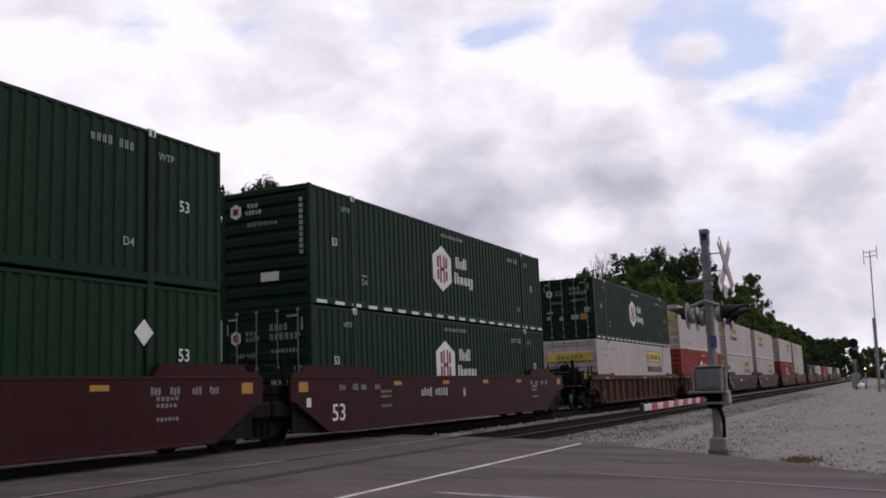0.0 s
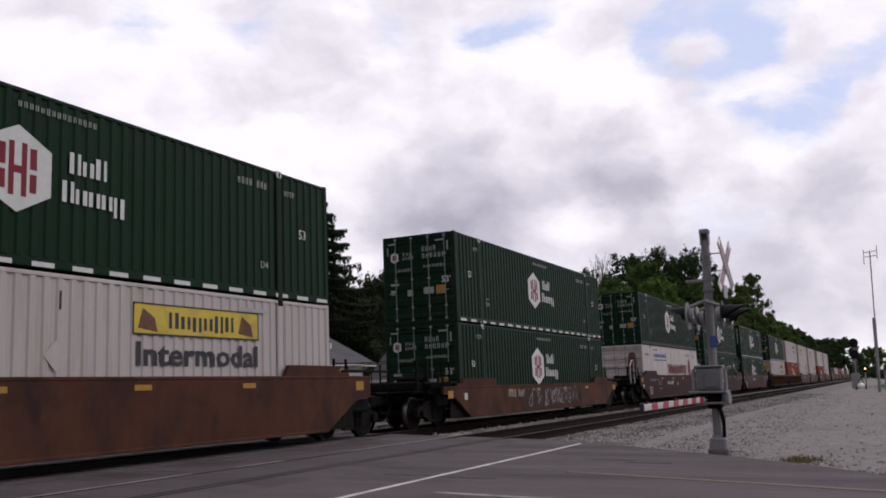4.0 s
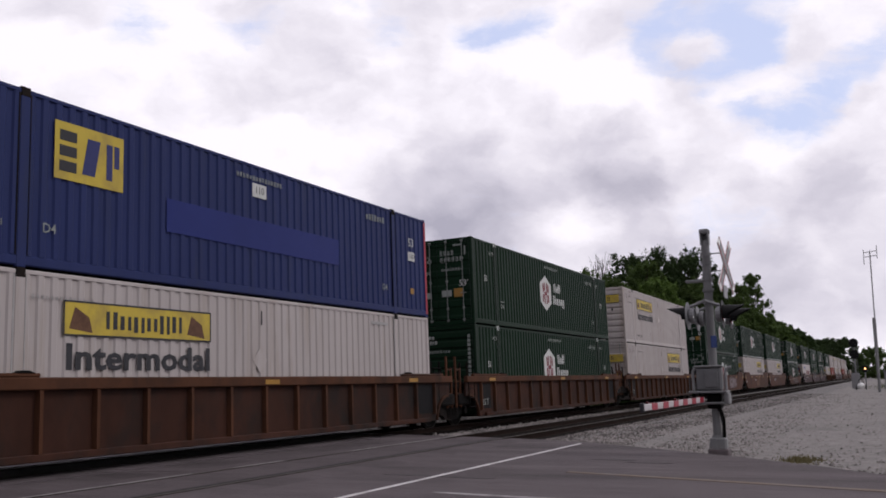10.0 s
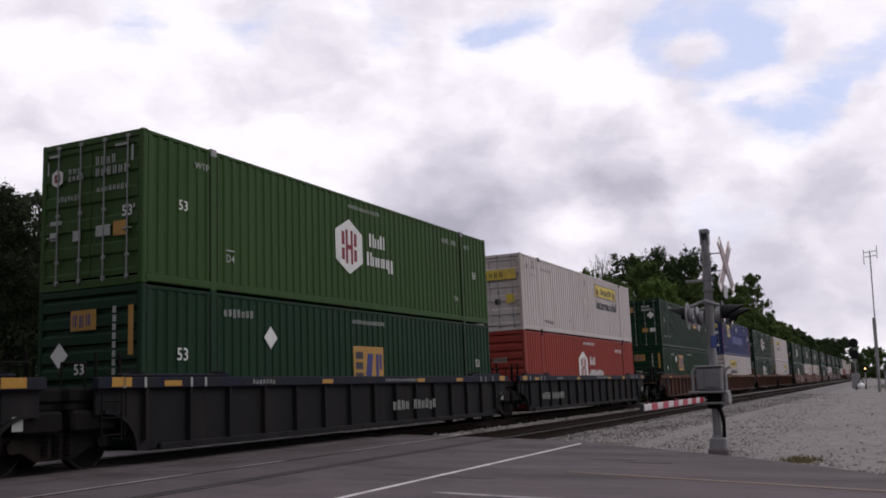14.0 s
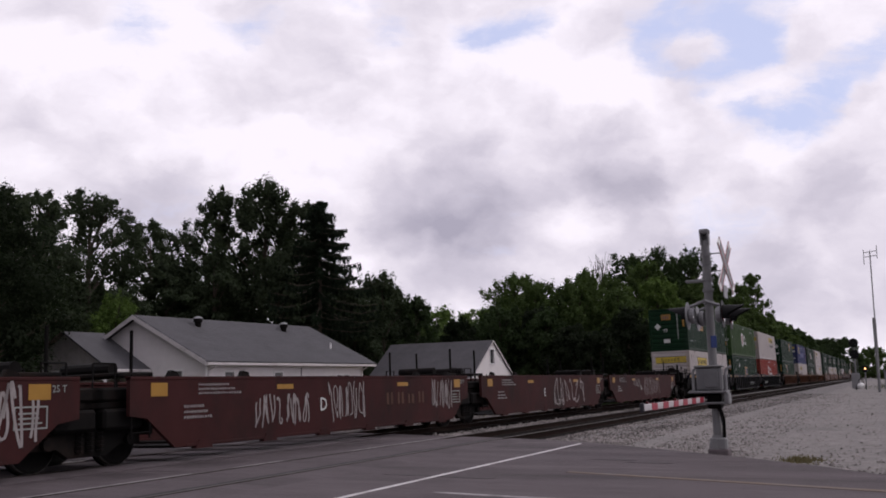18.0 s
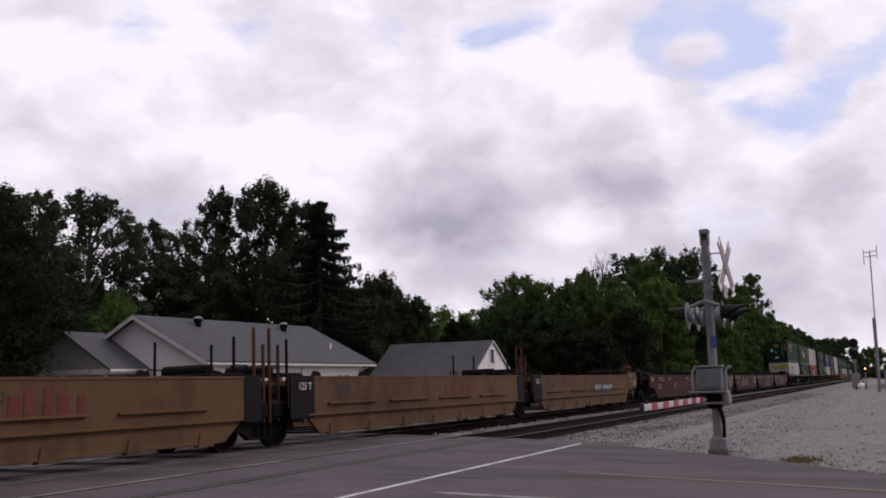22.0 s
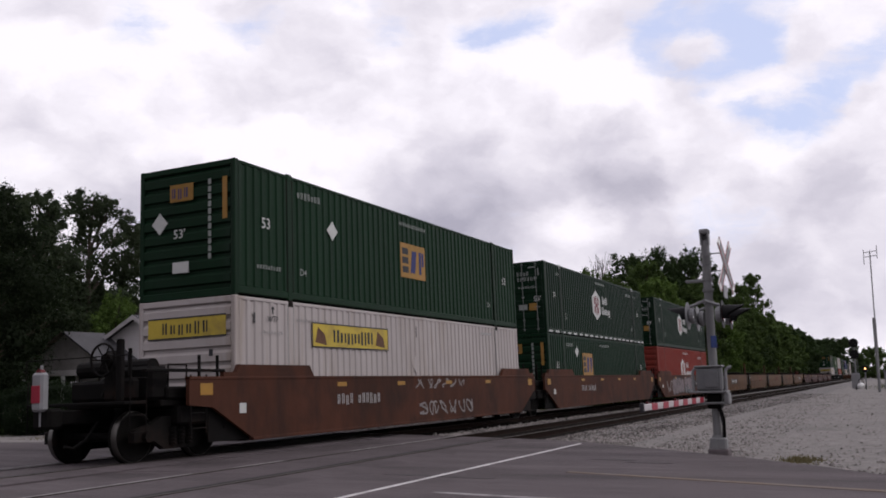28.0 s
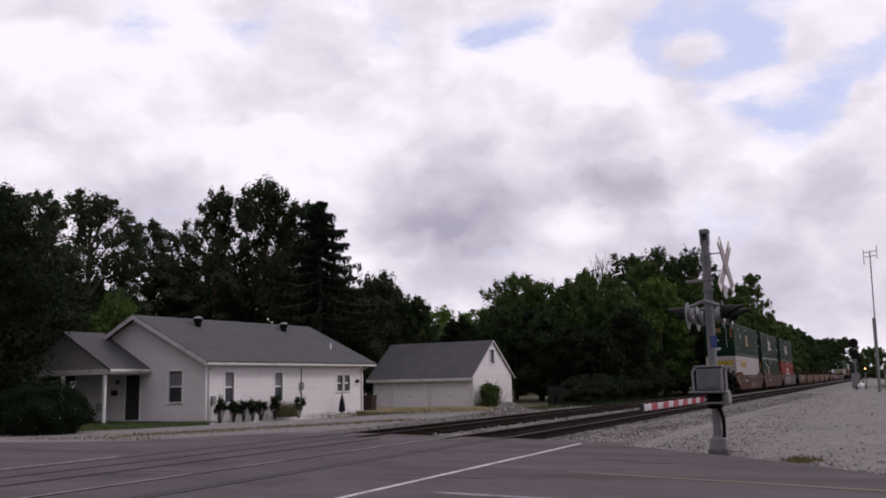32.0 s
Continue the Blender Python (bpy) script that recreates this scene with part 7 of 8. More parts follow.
# far trees between the two buildings
for k, (x, y, h, w, m) in enumerate(((-74, 138, 12.6, 6.6, "bright"), (-67, 140, 13.4, 6.6, "bright"), (-60, 139, 12.8, 6.6, "bright"), (-53, 135, 14.6, 5.0, "mid"), (-46, 128, 13.8, 5.0, "mid"), (-39, 122, 13.6, 4.6, "dark"), (-70, 125, 9.0, 5.0, "mid"), (-62, 126, 9.5, 5.5, "mid"), (-54, 120, 9.5, 5.5, "mid"), (-46, 112, 9.5, 5.0, "dark"))):
    tree(x, y, h * 1.07, w, LEAF[m], MID if m != "dark" else DARK, 20 + k, n=3200, size=0.44, low=0.1, clump=14)
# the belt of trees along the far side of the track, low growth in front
# "deep" on the low trees puts the canopy's shade into the leaf colour
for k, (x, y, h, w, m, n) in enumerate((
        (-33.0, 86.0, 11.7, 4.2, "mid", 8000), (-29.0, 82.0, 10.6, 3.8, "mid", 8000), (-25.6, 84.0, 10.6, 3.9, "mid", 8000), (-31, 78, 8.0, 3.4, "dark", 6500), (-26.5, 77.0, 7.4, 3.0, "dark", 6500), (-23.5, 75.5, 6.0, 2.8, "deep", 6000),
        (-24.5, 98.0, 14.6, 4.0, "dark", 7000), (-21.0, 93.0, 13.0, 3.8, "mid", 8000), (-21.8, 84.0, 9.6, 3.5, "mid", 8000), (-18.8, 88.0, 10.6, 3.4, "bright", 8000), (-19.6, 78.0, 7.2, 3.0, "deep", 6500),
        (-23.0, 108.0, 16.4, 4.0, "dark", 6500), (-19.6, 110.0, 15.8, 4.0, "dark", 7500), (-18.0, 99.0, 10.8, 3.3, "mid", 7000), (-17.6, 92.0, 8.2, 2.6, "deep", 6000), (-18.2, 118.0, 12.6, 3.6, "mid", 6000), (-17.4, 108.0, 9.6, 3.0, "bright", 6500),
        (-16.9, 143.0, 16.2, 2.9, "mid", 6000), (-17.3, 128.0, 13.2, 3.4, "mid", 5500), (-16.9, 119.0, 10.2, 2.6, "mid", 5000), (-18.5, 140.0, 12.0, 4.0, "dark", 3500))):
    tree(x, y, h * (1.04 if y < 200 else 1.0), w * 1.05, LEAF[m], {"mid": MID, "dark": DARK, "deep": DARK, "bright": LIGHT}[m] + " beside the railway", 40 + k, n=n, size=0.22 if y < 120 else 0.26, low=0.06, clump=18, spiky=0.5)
# lowest trees again in "deep", canopy shade painted in
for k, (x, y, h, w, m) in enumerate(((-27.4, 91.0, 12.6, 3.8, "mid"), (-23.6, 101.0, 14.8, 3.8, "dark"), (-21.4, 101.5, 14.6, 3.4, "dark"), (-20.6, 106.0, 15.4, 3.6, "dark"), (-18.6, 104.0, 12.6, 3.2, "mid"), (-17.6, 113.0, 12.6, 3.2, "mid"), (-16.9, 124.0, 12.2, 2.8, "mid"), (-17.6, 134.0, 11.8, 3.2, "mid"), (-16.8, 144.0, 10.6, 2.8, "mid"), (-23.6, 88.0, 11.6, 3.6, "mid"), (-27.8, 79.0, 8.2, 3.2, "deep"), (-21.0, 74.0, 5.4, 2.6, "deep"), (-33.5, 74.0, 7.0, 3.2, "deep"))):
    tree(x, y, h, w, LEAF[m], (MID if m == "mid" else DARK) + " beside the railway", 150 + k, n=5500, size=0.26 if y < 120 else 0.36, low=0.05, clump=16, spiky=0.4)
for k, (x, y, h, w, m) in enumerate(((-17.4, 150, 11.2, 3.6, "mid"), (-16.9, 156, 11.0, 2.8, "mid"), (-17.2, 163, 11.4, 3.6, "mid"), (-16.8, 170, 10.4, 3.0, "mid"), (-17.8, 178, 11.8, 4.0, "mid"), (-17.0, 187, 10.8, 3.4, "mid"), (-17.2, 195, 11.4, 4.0, "dark"), (-17.2, 205, 11.0, 3.6, "mid"),
        (-17.6, 215, 11.6, 4.2, "dark"), (-18.2, 238, 12.0, 4.6, "dark"), (-18.5, 265, 12.0, 5.0, "dark"), (-19, 300, 12.5, 5.5, "dark"), (-17, 340, 14.0, 6.0, "dark"), (-14, 385, 15.5, 7.0, "dark"), (-5, 420, 12.5, 8.0, "mid"), (6, 430, 12.0, 9.0, "mid"))):
    tree(x, y, h, w, LEAF[m], (MID if m == "mid" else DARK) + " beside the railway", 190 + k, n=2600, size=0.5 if y < 210 else 0.8, low=0.05, clump=14)
# bare twigs of a dying tree over the belt
twigs = Shape()
rng = random.Random(77)
for k in range(16):
    a, e = rng.uniform(-0.9, 0.9), rng.uniform(0.9, 1.5)
    q = Vector((math.sin(a) * math.cos(e) * 3.2, 0.6 * math.cos(a), 11.5 + 3.4 * math.sin(e)))
    twigs.tube((0, 0, 10.5), q, 0.05, 5, 0.015)
    twigs.tube(q * 0.92, q + Vector((rng.uniform(-0.7, 0.7), 0, rng.uniform(0.3, 0.8))), 0.03, 5, 0.01)
dead = thing("bare_tree", "dying tree with bare grey twigs", "tree", at=pose(-27.3, 98.0, -0.42))
part("trunk", Shape().tube((0, 0, 0), (0, 0, 10.8), 0.22, 9, 0.07), M["bark"], dead)
part("limb", twigs, M["bark"], dead)
tree(2.6, 118.0, 5.2, 2.2, LEAF["mid"], MID + " beyond the lot", 80, n=3500, size=0.26, low=0.05)
tree(6.0, 124.0, 6.2, 3.0, LEAF["dark"], DARK + " beyond the lot", 81, n=3500, size=0.28, low=0.05)
tree(9.5, 118.0, 6.6, 3.2, LEAF["mid"], MID + " beyond the lot", 82, n=3500, size=0.28, low=0.05)
# undergrowth leaves coloured for the shade under the trees
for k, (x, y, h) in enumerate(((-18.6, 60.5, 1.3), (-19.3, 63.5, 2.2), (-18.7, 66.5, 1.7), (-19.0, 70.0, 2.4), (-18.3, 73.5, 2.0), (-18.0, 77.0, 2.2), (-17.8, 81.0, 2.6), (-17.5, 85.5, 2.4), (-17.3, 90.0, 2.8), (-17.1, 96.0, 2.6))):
    bush(x, y, 2.0, 2.2, h, LEAF["deep"], "undergrowth beside the railway, tree shade in its leaf colour", 170 + k, n=3200, size=0.10, ground=-0.42, name="undergrowth")
# bushes
rb = thing("round_bush", "large clipped dark evergreen bush", "bush", at=pose(-27.2, 23.9, -0.25))
part("stem", Shape().tube((0, 0, 0), (0, 0, 0.8), 0.08, 8), M["bark"], rb)
part("foliage", leaf_mesh("foliage", [(0, 0, 0.86, 1.72, 1.6, 1.04)], LEAF["hedge"], 30000, 0.042, 90, stray=1.0, inner=0.8, outer=1.0), None, rb)


def blades(n, area, height, material, seed, z):
    """Thin grass blades."""
    rng = np.random.default_rng(seed)
    v = []
    for i in range(n):
        x, y = area(rng)
        h, a, b = height * rng.uniform(0.4, 1.3), rng.uniform(0, 6.3), rng.normal(0, 0.3, 2)
        w = 0.012
        v += [(x - w * math.cos(a), y - w * math.sin(a), z), (x + w * math.cos(a), y + w * math.sin(a), z), (x + b[0] * h, y + b[1] * h, z + h)]
    s = Shape()
    s.v, s.f = v, [(3 * i, 3 * i + 1, 3 * i + 2) for i in range(n)]
    return s.mesh("blades", material)


def strip(y_mid, y_half, x_mid, x_half):
    return lambda r: (x_mid + r.normal(0, x_half), y_mid + r.normal(0, y_half))


solid("dry_grass", blades(4500, lambda r: (-22.5 + r.normal(0, 2.6), 46.0 + r.normal(0, 3.2)), 0.28, LEAF["dry"], 1, -0.3), None, "dry straw-coloured grass before the garage", "grass", kind="stuff")
solid("dry_grass", blades(350, lambda r: (-22.2 + r.uniform(-3.0, 3.5), 21.5 + r.uniform(-1, 1) * 0.7 + 0.0, ), 0.07, LEAF["dry"], 2, -0.16), None, "sparse dry grass along the drive", "grass", kind="stuff")
solid("dry_grass", blades(2600, lambda r: ((lambda q: (-22.6 + q * 4.6 + r.normal(0, 0.5), 22.4 + q * 12.5 + r.normal(0, 0.9)))(r.random())), 0.08, LEAF["dry"], 3, -0.16), None, "sparse dry grass along the drive", "grass", kind="stuff")
solid("lawn_grass", blades(7000, lambda r: (-28.0 + r.uniform(-6, 1.4), 27.0 + r.uniform(-5, 7)), 0.09, LEAF["grass"], 4, -0.2), None, "short green grass", "grass", kind="stuff")
solid("weed_tuft", blades(700, strip(16.9, 0.35, -1.42, 0.16), 0.045, LEAF["dry"], 5, -0.1), None, "tuft of pale weeds in the gravel", "grass", kind="stuff")
# dark tree-leaf colour on this grass paints the shade below the belt
solid("verge_grass", blades(9000, lambda r: (-18.6 + r.normal(0, 1.0), 62 + r.uniform(-14, 40)), 0.30, LEAF["dark"], 6, -0.42), None, "rough grass along the far side of the track", "grass", kind="stuff")
solid("verge_grass", blades(5000, lambda r: (3.5 + r.normal(0, 1.8), 105 + r.uniform(-12, 20)), 0.5, LEAF["grass"], 7, -0.1), None, "rough green grass beyond the lot", "grass", kind="stuff")


# ---- the white house ----
HOUSE = Matrix.Translation((-28.81, 34.67, -0.3)) @ Matrix.Rotation(radians(-5), 4, "Z")
# local: y along the eaves side, x towards the road, z up; the gable wall lies at y = 0 and runs to x = -9.2
HL, HD, EAVE, RIDGE = 12.56, 9.2, 3.02, 5.22
house = thing("house", "white one-storey house with vinyl siding and a grey shingle roof", "house", at=HOUSE)


def wall_with_holes(u0, u1, z0, z1, holes, thick, plane):
    """A wall in the plane 'x' (u runs along y) or 'y' (u runs along -x), with rectangular openings through it."""
    us = sorted({u0, u1, *[h[0] for h in holes], *[h[1] for h in holes]})
    zs = sorted({z0, z1, *[h[2] for h in holes], *[h[3] for h in holes]})
    s, ids, faces = Shape(), {}, []

    def corner(i, k, deep):
        key = (i, k, deep)
        if key not in ids:
            ids[key] = len(s.v)
            d = thick if deep else 0.0
            s.v.append((-d, us[i], zs[k]) if plane == "x" else (-us[i], d, zs[k]))
        return ids[key]

    def filled(i, k):
        if not (0 <= i < len(us) - 1 and 0 <= k < len(zs) - 1):
            return False
        return not any(h[0] <= us[i] and us[i + 1] <= h[1] and h[2] <= zs[k] and zs[k + 1] <= h[3] for h in holes)

    for i in range(len(us) - 1):
        for k in range(len(zs) - 1):
            if not filled(i, k):
                continue
            ring = [(i, k), (i + 1, k), (i + 1, k + 1), (i, k + 1)]
            faces.append(tuple(corner(*p, 0) for p in ring))
            faces.append(tuple(corner(*p, 1) for p in ring[::-1]))
            for (p, q), step in zip(((0, 1), (1, 2), (2, 3), (3, 0)), ((0, -1), (1, 0), (0, 1), (-1, 0))):
                if not filled(i + step[0], k + step[1]):
                    faces.append((corner(*ring[q], 0), corner(*ring[p], 0), corner(*ring[p], 1), corner(*ring[q], 1)))
    s.f = faces
    return s


FRONT_WIN = [(1.25, 1.85, 0.95, 2.36), (4.85, 5.45, 0.95, 2.34), (10.13, 10.66, 1.32, 2.20), (10.80, 11.33, 1.32, 2.20)]
GABLE_WIN = [(1.53, 2.44, 1.0, 2.46)]
GABLE_DOOR = [(4.42, 5.42, 0.12, 2.34)]
part("wall", wall_with_holes(0, HL, 0.15, EAVE, FRONT_WIN, 0.15, "x"), M["siding"], house)
gable = wall_with_holes(0.15, HD, 0.15, EAVE, GABLE_WIN + GABLE_DOOR, 0.15, "y")
gable.prism([(-HD, EAVE), (0, EAVE), (-HD / 2, RIDGE - 0.03)], 1, 0.0, 0.15)
part("wall", gable, M["siding"], house)
part("wall", Shape().box(-HD, -HD + 0.15, 0.15, HL, 0.15, EAVE), M["siding"], house)
back = Shape().box(-HD, -0.15, HL - 0.15, HL, 0.15, EAVE)
back.prism([(-HD, EAVE), (0, EAVE), (-HD / 2, RIDGE - 0.03)], 1, HL - 0.15, HL)
part("wall", back, M["siding"], house)
part("foundation", Shape().box(-HD, 0.02, -0.02, HL, -0.2, 0.15), M["block"], house)
part("ceiling", Shape().box(-HD + 0.16, -0.16, 0.16, HL - 0.16, EAVE - 0.05, EAVE), M["trim_white"], house)


def clapboards(holes, u0, u1, plane, rake=False):
    """Overlapping siding boards, each its own piece, broken at the openings."""
    z, course = 0.17, 0.16
    while z < (RIDGE - 0.12 if rake else EAVE - 0.19):
        a, b = u0, u1
        if z > EAVE - 0.05:
            half = (RIDGE - z - course) / (RIDGE - EAVE) * HD / 2
            a, b = HD / 2 - half, HD / 2 + half
            if half < 0.2:
                break
        runs = [(a, b)]
        for h in holes:
            if h[2] - 0.09 < z + course and z < h[3] + 0.09:
                nxt = []
                for p, q in runs:
                    if h[0] - 0.1 > p:
                        nxt.append((p, min(q, h[0] - 0.1)))
                    if h[1] + 0.1 < q:
                        nxt.append((max(p, h[1] + 0.1), q))
                runs = nxt
        for p, q in runs:
            s = Shape()
            if plane == "x":
                s.prism([(0.002, z), (0.024, z), (0.006, z + course + 0.01), (0.002, z + course + 0.01)], 1, p, q)
            else:
                s.prism([(-0.002, z), (-0.024, z), (-0.006, z + course + 0.01), (-0.002, z + course + 0.01)], 0, -q, -p)
            part("siding_board", s, M["siding"], house)
        z += course


clapboards(FRONT_WIN, 0.06, HL - 0.06, "x")
clapboards(GABLE_WIN + GABLE_DOOR, 0.06, HD - 0.06, "y", True)
for yy in (0.0, HL):
    part("corner_board", Shape().soft_box(-0.03, 0.035, yy - 0.04, yy + 0.06, 0.12, EAVE, 0.008), M["trim_white"], house)


def house_window(parent, u0, u1, z0, z1, plane, sash=True):
    def bx(s, a, b, c, d, near, far):
        return s.soft_box(near, far, a, b, c, d, 0.008) if plane == "x" else s.soft_box(-b, -a, -far, -near, c, d, 0.008)

    s = Shape()
    for a, b, c, d in ((u0 - 0.10, u1 + 0.10, z1, z1 + 0.10), (u0 - 0.10, u0, z0, z1), (u1, u1 + 0.10, z0, z1)):
        bx(s, a, b, c, d, -0.10, 0.04)
    win = part("window", s, M["trim_white"], parent)
    part("window_sill", bx(Shape(), u0 - 0.14, u1 + 0.14, z0 - 0.07, z0, -0.10, 0.07), M["trim_white"], win)
    mid = (z0 + z1) / 2
    part("pane", bx(Shape(), u0, u1, mid, z1, -0.075, -0.065), M["blind"] if sash else M["pane"], win)
    part("pane", bx(Shape(), u0, u1, z0, mid, -0.085, -0.075), M["pane"], win)
    part("sash_rail", bx(Shape(), u0, u1, mid - 0.03, mid + 0.03, -0.09, -0.03), M["trim_white"], win)


for w4 in FRONT_WIN:
    house_window(house, *w4, "x", w4[0] < 6)
for w4 in GABLE_WIN:
    house_window(house, *w4, "y")
d0, d1, dz0, dz1 = GABLE_DOOR[0]
s = Shape()
for a, b, c, d in ((d0 - 0.1, d1 + 0.1, dz1, dz1 + 0.1), (d0 - 0.1, d0, dz0, dz1), (d1, d1 + 0.1, dz0, dz1)):
    s.soft_box(-b, -a, -0.04, 0.1, c, d, 0.008)
door = part("door", Shape().soft_box(-d1, -d0, 0.0, 0.05, dz0, dz1, 0.01), M["dark_door"], house, "dark storm door")
part("door_frame", s, M["trim_white"], door)
part("door_handle", Shape().tube((-d1 + 0.12, -0.05, dz0 + 1.0), (-d1 + 0.12, -0.05, dz0 + 1.16), 0.015), M["alu"], door)
part("mailbox", Shape().soft_box(-6.35, -6.0, -0.14, 0.0, 1.35, 1.62, 0.02), M["bin"], house, "dark wall mailbox")
part("porch_lamp", Shape().soft_box(-6.02, -5.86, -0.14, 0.0, 1.90, 2.12, 0.02), M["bin"], house, "dark wall lamp")


def roof_plane(x0, z0, x1, z1, y0, y1, thick=0.08):
    d = Vector((x1 - x0, z1 - z0)).normalized()
    nx, nz = -d.y, d.x
    if nz < 0:
        nx, nz = -nx, -nz
    return Shape().prism([(x0, z0), (x1, z1), (x1 + nx * thick, z1 + nz * thick), (x0 + nx * thick, z0 + nz * thick)], 1, y0, y1)


OV = 0.42
rise = (RIDGE - EAVE) / (HD / 2)
roof = part("roof", roof_plane(OV, EAVE - OV * rise, -HD / 2, RIDGE, -0.42, HL + 0.75), M["shingle"], house)
part("roof", roof_plane(-HD - OV, EAVE - OV * rise, -HD / 2, RIDGE, -0.42, HL + 0.75), M["shingle"], house)
for k in range(26):   # shingle courses on the slope towards the road
    q = k / 26
    xa, za = OV + (-HD / 2 - OV) * q, EAVE - OV * rise + (RIDGE - EAVE + OV * rise) * q
    part("shingle_course", Shape().box(-0.11, 0.09, -0.43, HL + 0.76, 0.0, 0.005).moved(Matrix.Translation((xa, 0, za + 0.093)) @ Matrix.Rotation(math.atan(rise), 4, "Y")), M["shingle"], roof)
for z, w in ((EAVE - OV * rise - 0.14, 0.16),):
    part("gutter", Shape().prism([(OV - 0.02, z), (OV + 0.10, z + 0.02), (OV + 0.11, z + 0.14), (OV - 0.02, z + 0.14)], 1, -0.42, HL + 0.75), M["trim_grey"], house)
part("soffit", Shape().box(0.0, OV, -0.3, HL + 0.6, EAVE - OV * rise - 0.06, EAVE - OV * rise - 0.03), M["trim_grey"], house)
for ya in (-0.42, HL + 0.72):
    for sgn in (1, -1):
        x0 = OV if sgn > 0 else -HD - OV
        d = Shape().prism([(x0, EAVE - OV * rise - 0.16), (x0, EAVE - OV * rise + 0.06), (-HD / 2, RIDGE + 0.06), (-HD / 2, RIDGE - 0.16)], 1, ya - 0.03, ya)
        part("rake_board", d, M["trim_grey"], house)
s = Shape().path([(OV + 0.03, 0.12, EAVE - 0.38), (0.07, 0.12, EAVE - 0.55), (0.07, 0.12, 0.1)], 0.04, 8)
part("downspout", s, M["trim_grey"], house)
part("downspout", Shape().path([(OV + 0.03, HL - 0.12, EAVE - 0.38), (0.07, HL - 0.12, EAVE - 0.55), (0.07, HL - 0.12, 0.1)], 0.04, 8), M["trim_grey"], house)
for yy, q in ((3.0, 0.80), (9.8, 0.80)):
    xa, za = OV + (-HD / 2 - OV) * q, EAVE - OV * rise + (RIDGE - EAVE + OV * rise) * q
    s = Shape().lathe([(-0.1, 0.17), (0.22, 0.17), (0.26, 0.24), (0.42, 0.24), (0.42, 0.0)], 12, axis=2).moved(Matrix.Translation((xa, yy, za + 0.05)))
    vent = part("roof_vent", s, M["black"], house, "dark turbine roof vent")
    part("vent_cap", Shape().lathe([(0.42, 0.255), (0.46, 0.255), (0.54, 0.10), (0.55, 0.0)], 12, axis=2).moved(Matrix.Translation((xa, yy, za + 0.05))), M["alu"], vent, "bright metal cap")
part("vent_pipe", Shape().tube((-1.4, 11.4, 3.4), (-1.4, 11.4, 4.1), 0.05), M["trim_white"], house, "white plastic vent pipe")
part("conduit", Shape().path([(0.05, 6.95, 2.6), (0.05, 6.95, 0.3)], 0.03, 8), M["alu"], house)
part("electric_meter", Shape().soft_box(0.02, 0.16, 6.82, 7.08, 1.45, 1.85, 0.03), M["alu"], house)
part("utility_box", Shape().soft_box(0.02, 0.16, 0.30, 0.56, 0.9, 1.25, 0.02), M["alu"], house)
part("wall_lamp", Shape().soft_box(0.02, 0.2, 11.85, 12.05, 1.75, 1.95, 0.03), M["bin"], house)
# porch
PX0, PX1, PYF, PE, PR = -3.95, -10.4, -2.5, 2.52, 4.45
pm = (PX0 + PX1) / 2
pr = part("porch_roof", roof_plane(PX0 + 0.3, PE, pm, PR, PYF, 0.0), M["shingle"], house)
part("porch_roof", roof_plane(PX1 - 0.3, PE, pm, PR, PYF, 0.0), M["shingle_red"], house, "faded reddish shingles")
# gable greyed in colour for the tree shade over the porch
part("porch_gable", Shape().prism([(PX1, PE + 0.1), (PX0, PE + 0.1), (pm, PR - 0.1)], 1, PYF + 0.15, PYF + 0.27), M["gable"], house)
part("porch_beam", Shape().soft_box(PX1, PX0 + 0.28, PYF + 0.10, PYF + 0.30, PE - 0.16, PE + 0.10, 0.01), M["trim_grey"], house)
part("porch_beam", Shape().soft_box(PX0 + 0.05, PX0 + 0.26, PYF + 0.3, 0.0, PE - 0.16, PE + 0.04, 0.01), M["trim_grey"], house)
part("gutter", Shape().soft_box(PX0 + 0.26, PX0 + 0.38, PYF, 0.0, PE - 0.06, PE + 0.08, 0.02), M["trim_grey"], house)
for x in (PX0 + 0.1 - 0.35, -7.2, PX1 + 0.2):
    part("porch_post", Shape().soft_box(x - 0.07, x + 0.07, PYF + 0.13, PYF + 0.27, 0.1, PE - 0.1, 0.012), M["trim_white"], house)
part("porch_floor", Shape().soft_box(PX1, PX0 + 0.1, PYF + 0.05, 0.0, -0.2, 0.1, 0.02), M["block"], house)
part("porch_step", Shape().soft_box(-5.7, -4.2, PYF - 0.45, PYF + 0.05, -0.2, -0.03, 0.02), M["block"], house)
part("side_door", Shape().soft_box(-9.0, -8.1, -0.03, 0.0, 0.1, 2.1, 0.01), M["trim_white"], house)

# things by the house
for k, (yy, w, h) in enumerate(((0.35, 0.36, 1.3), (1.3, 0.46, 1.2), (1.95, 0.40, 1.15), (2.6, 0.42, 1.1), (3.2, 0.40, 1.1), (4.25, 0.36, 1.35), (6.1, 0.55, 1.2))):
    p = HOUSE @ Vector((0.55, yy, 0))
    bush(p.x, p.y, w, 0.45, h, LEAF["deep"], "small leggy dark shrub against the white wall", 100 + k, n=700, size=0.045)
p = HOUSE @ Vector((0.6, 5.05, 0))
solid("ornamental_grass", blades(900, lambda r: (p.x + r.normal(0, 0.22), p.y + r.normal(0, 0.3)), 0.7, LEAF["dry"], 9, -0.2), None, "pale clump of ornamental grass", "grass", kind="stuff")
p = HOUSE @ Vector((0.6, 9.8, 0))
um = thing("folded_umbrella", "folded dark blue garden umbrella leaning at the wall", "umbrella", at=Matrix.Translation((p.x, p.y, -0.3)))
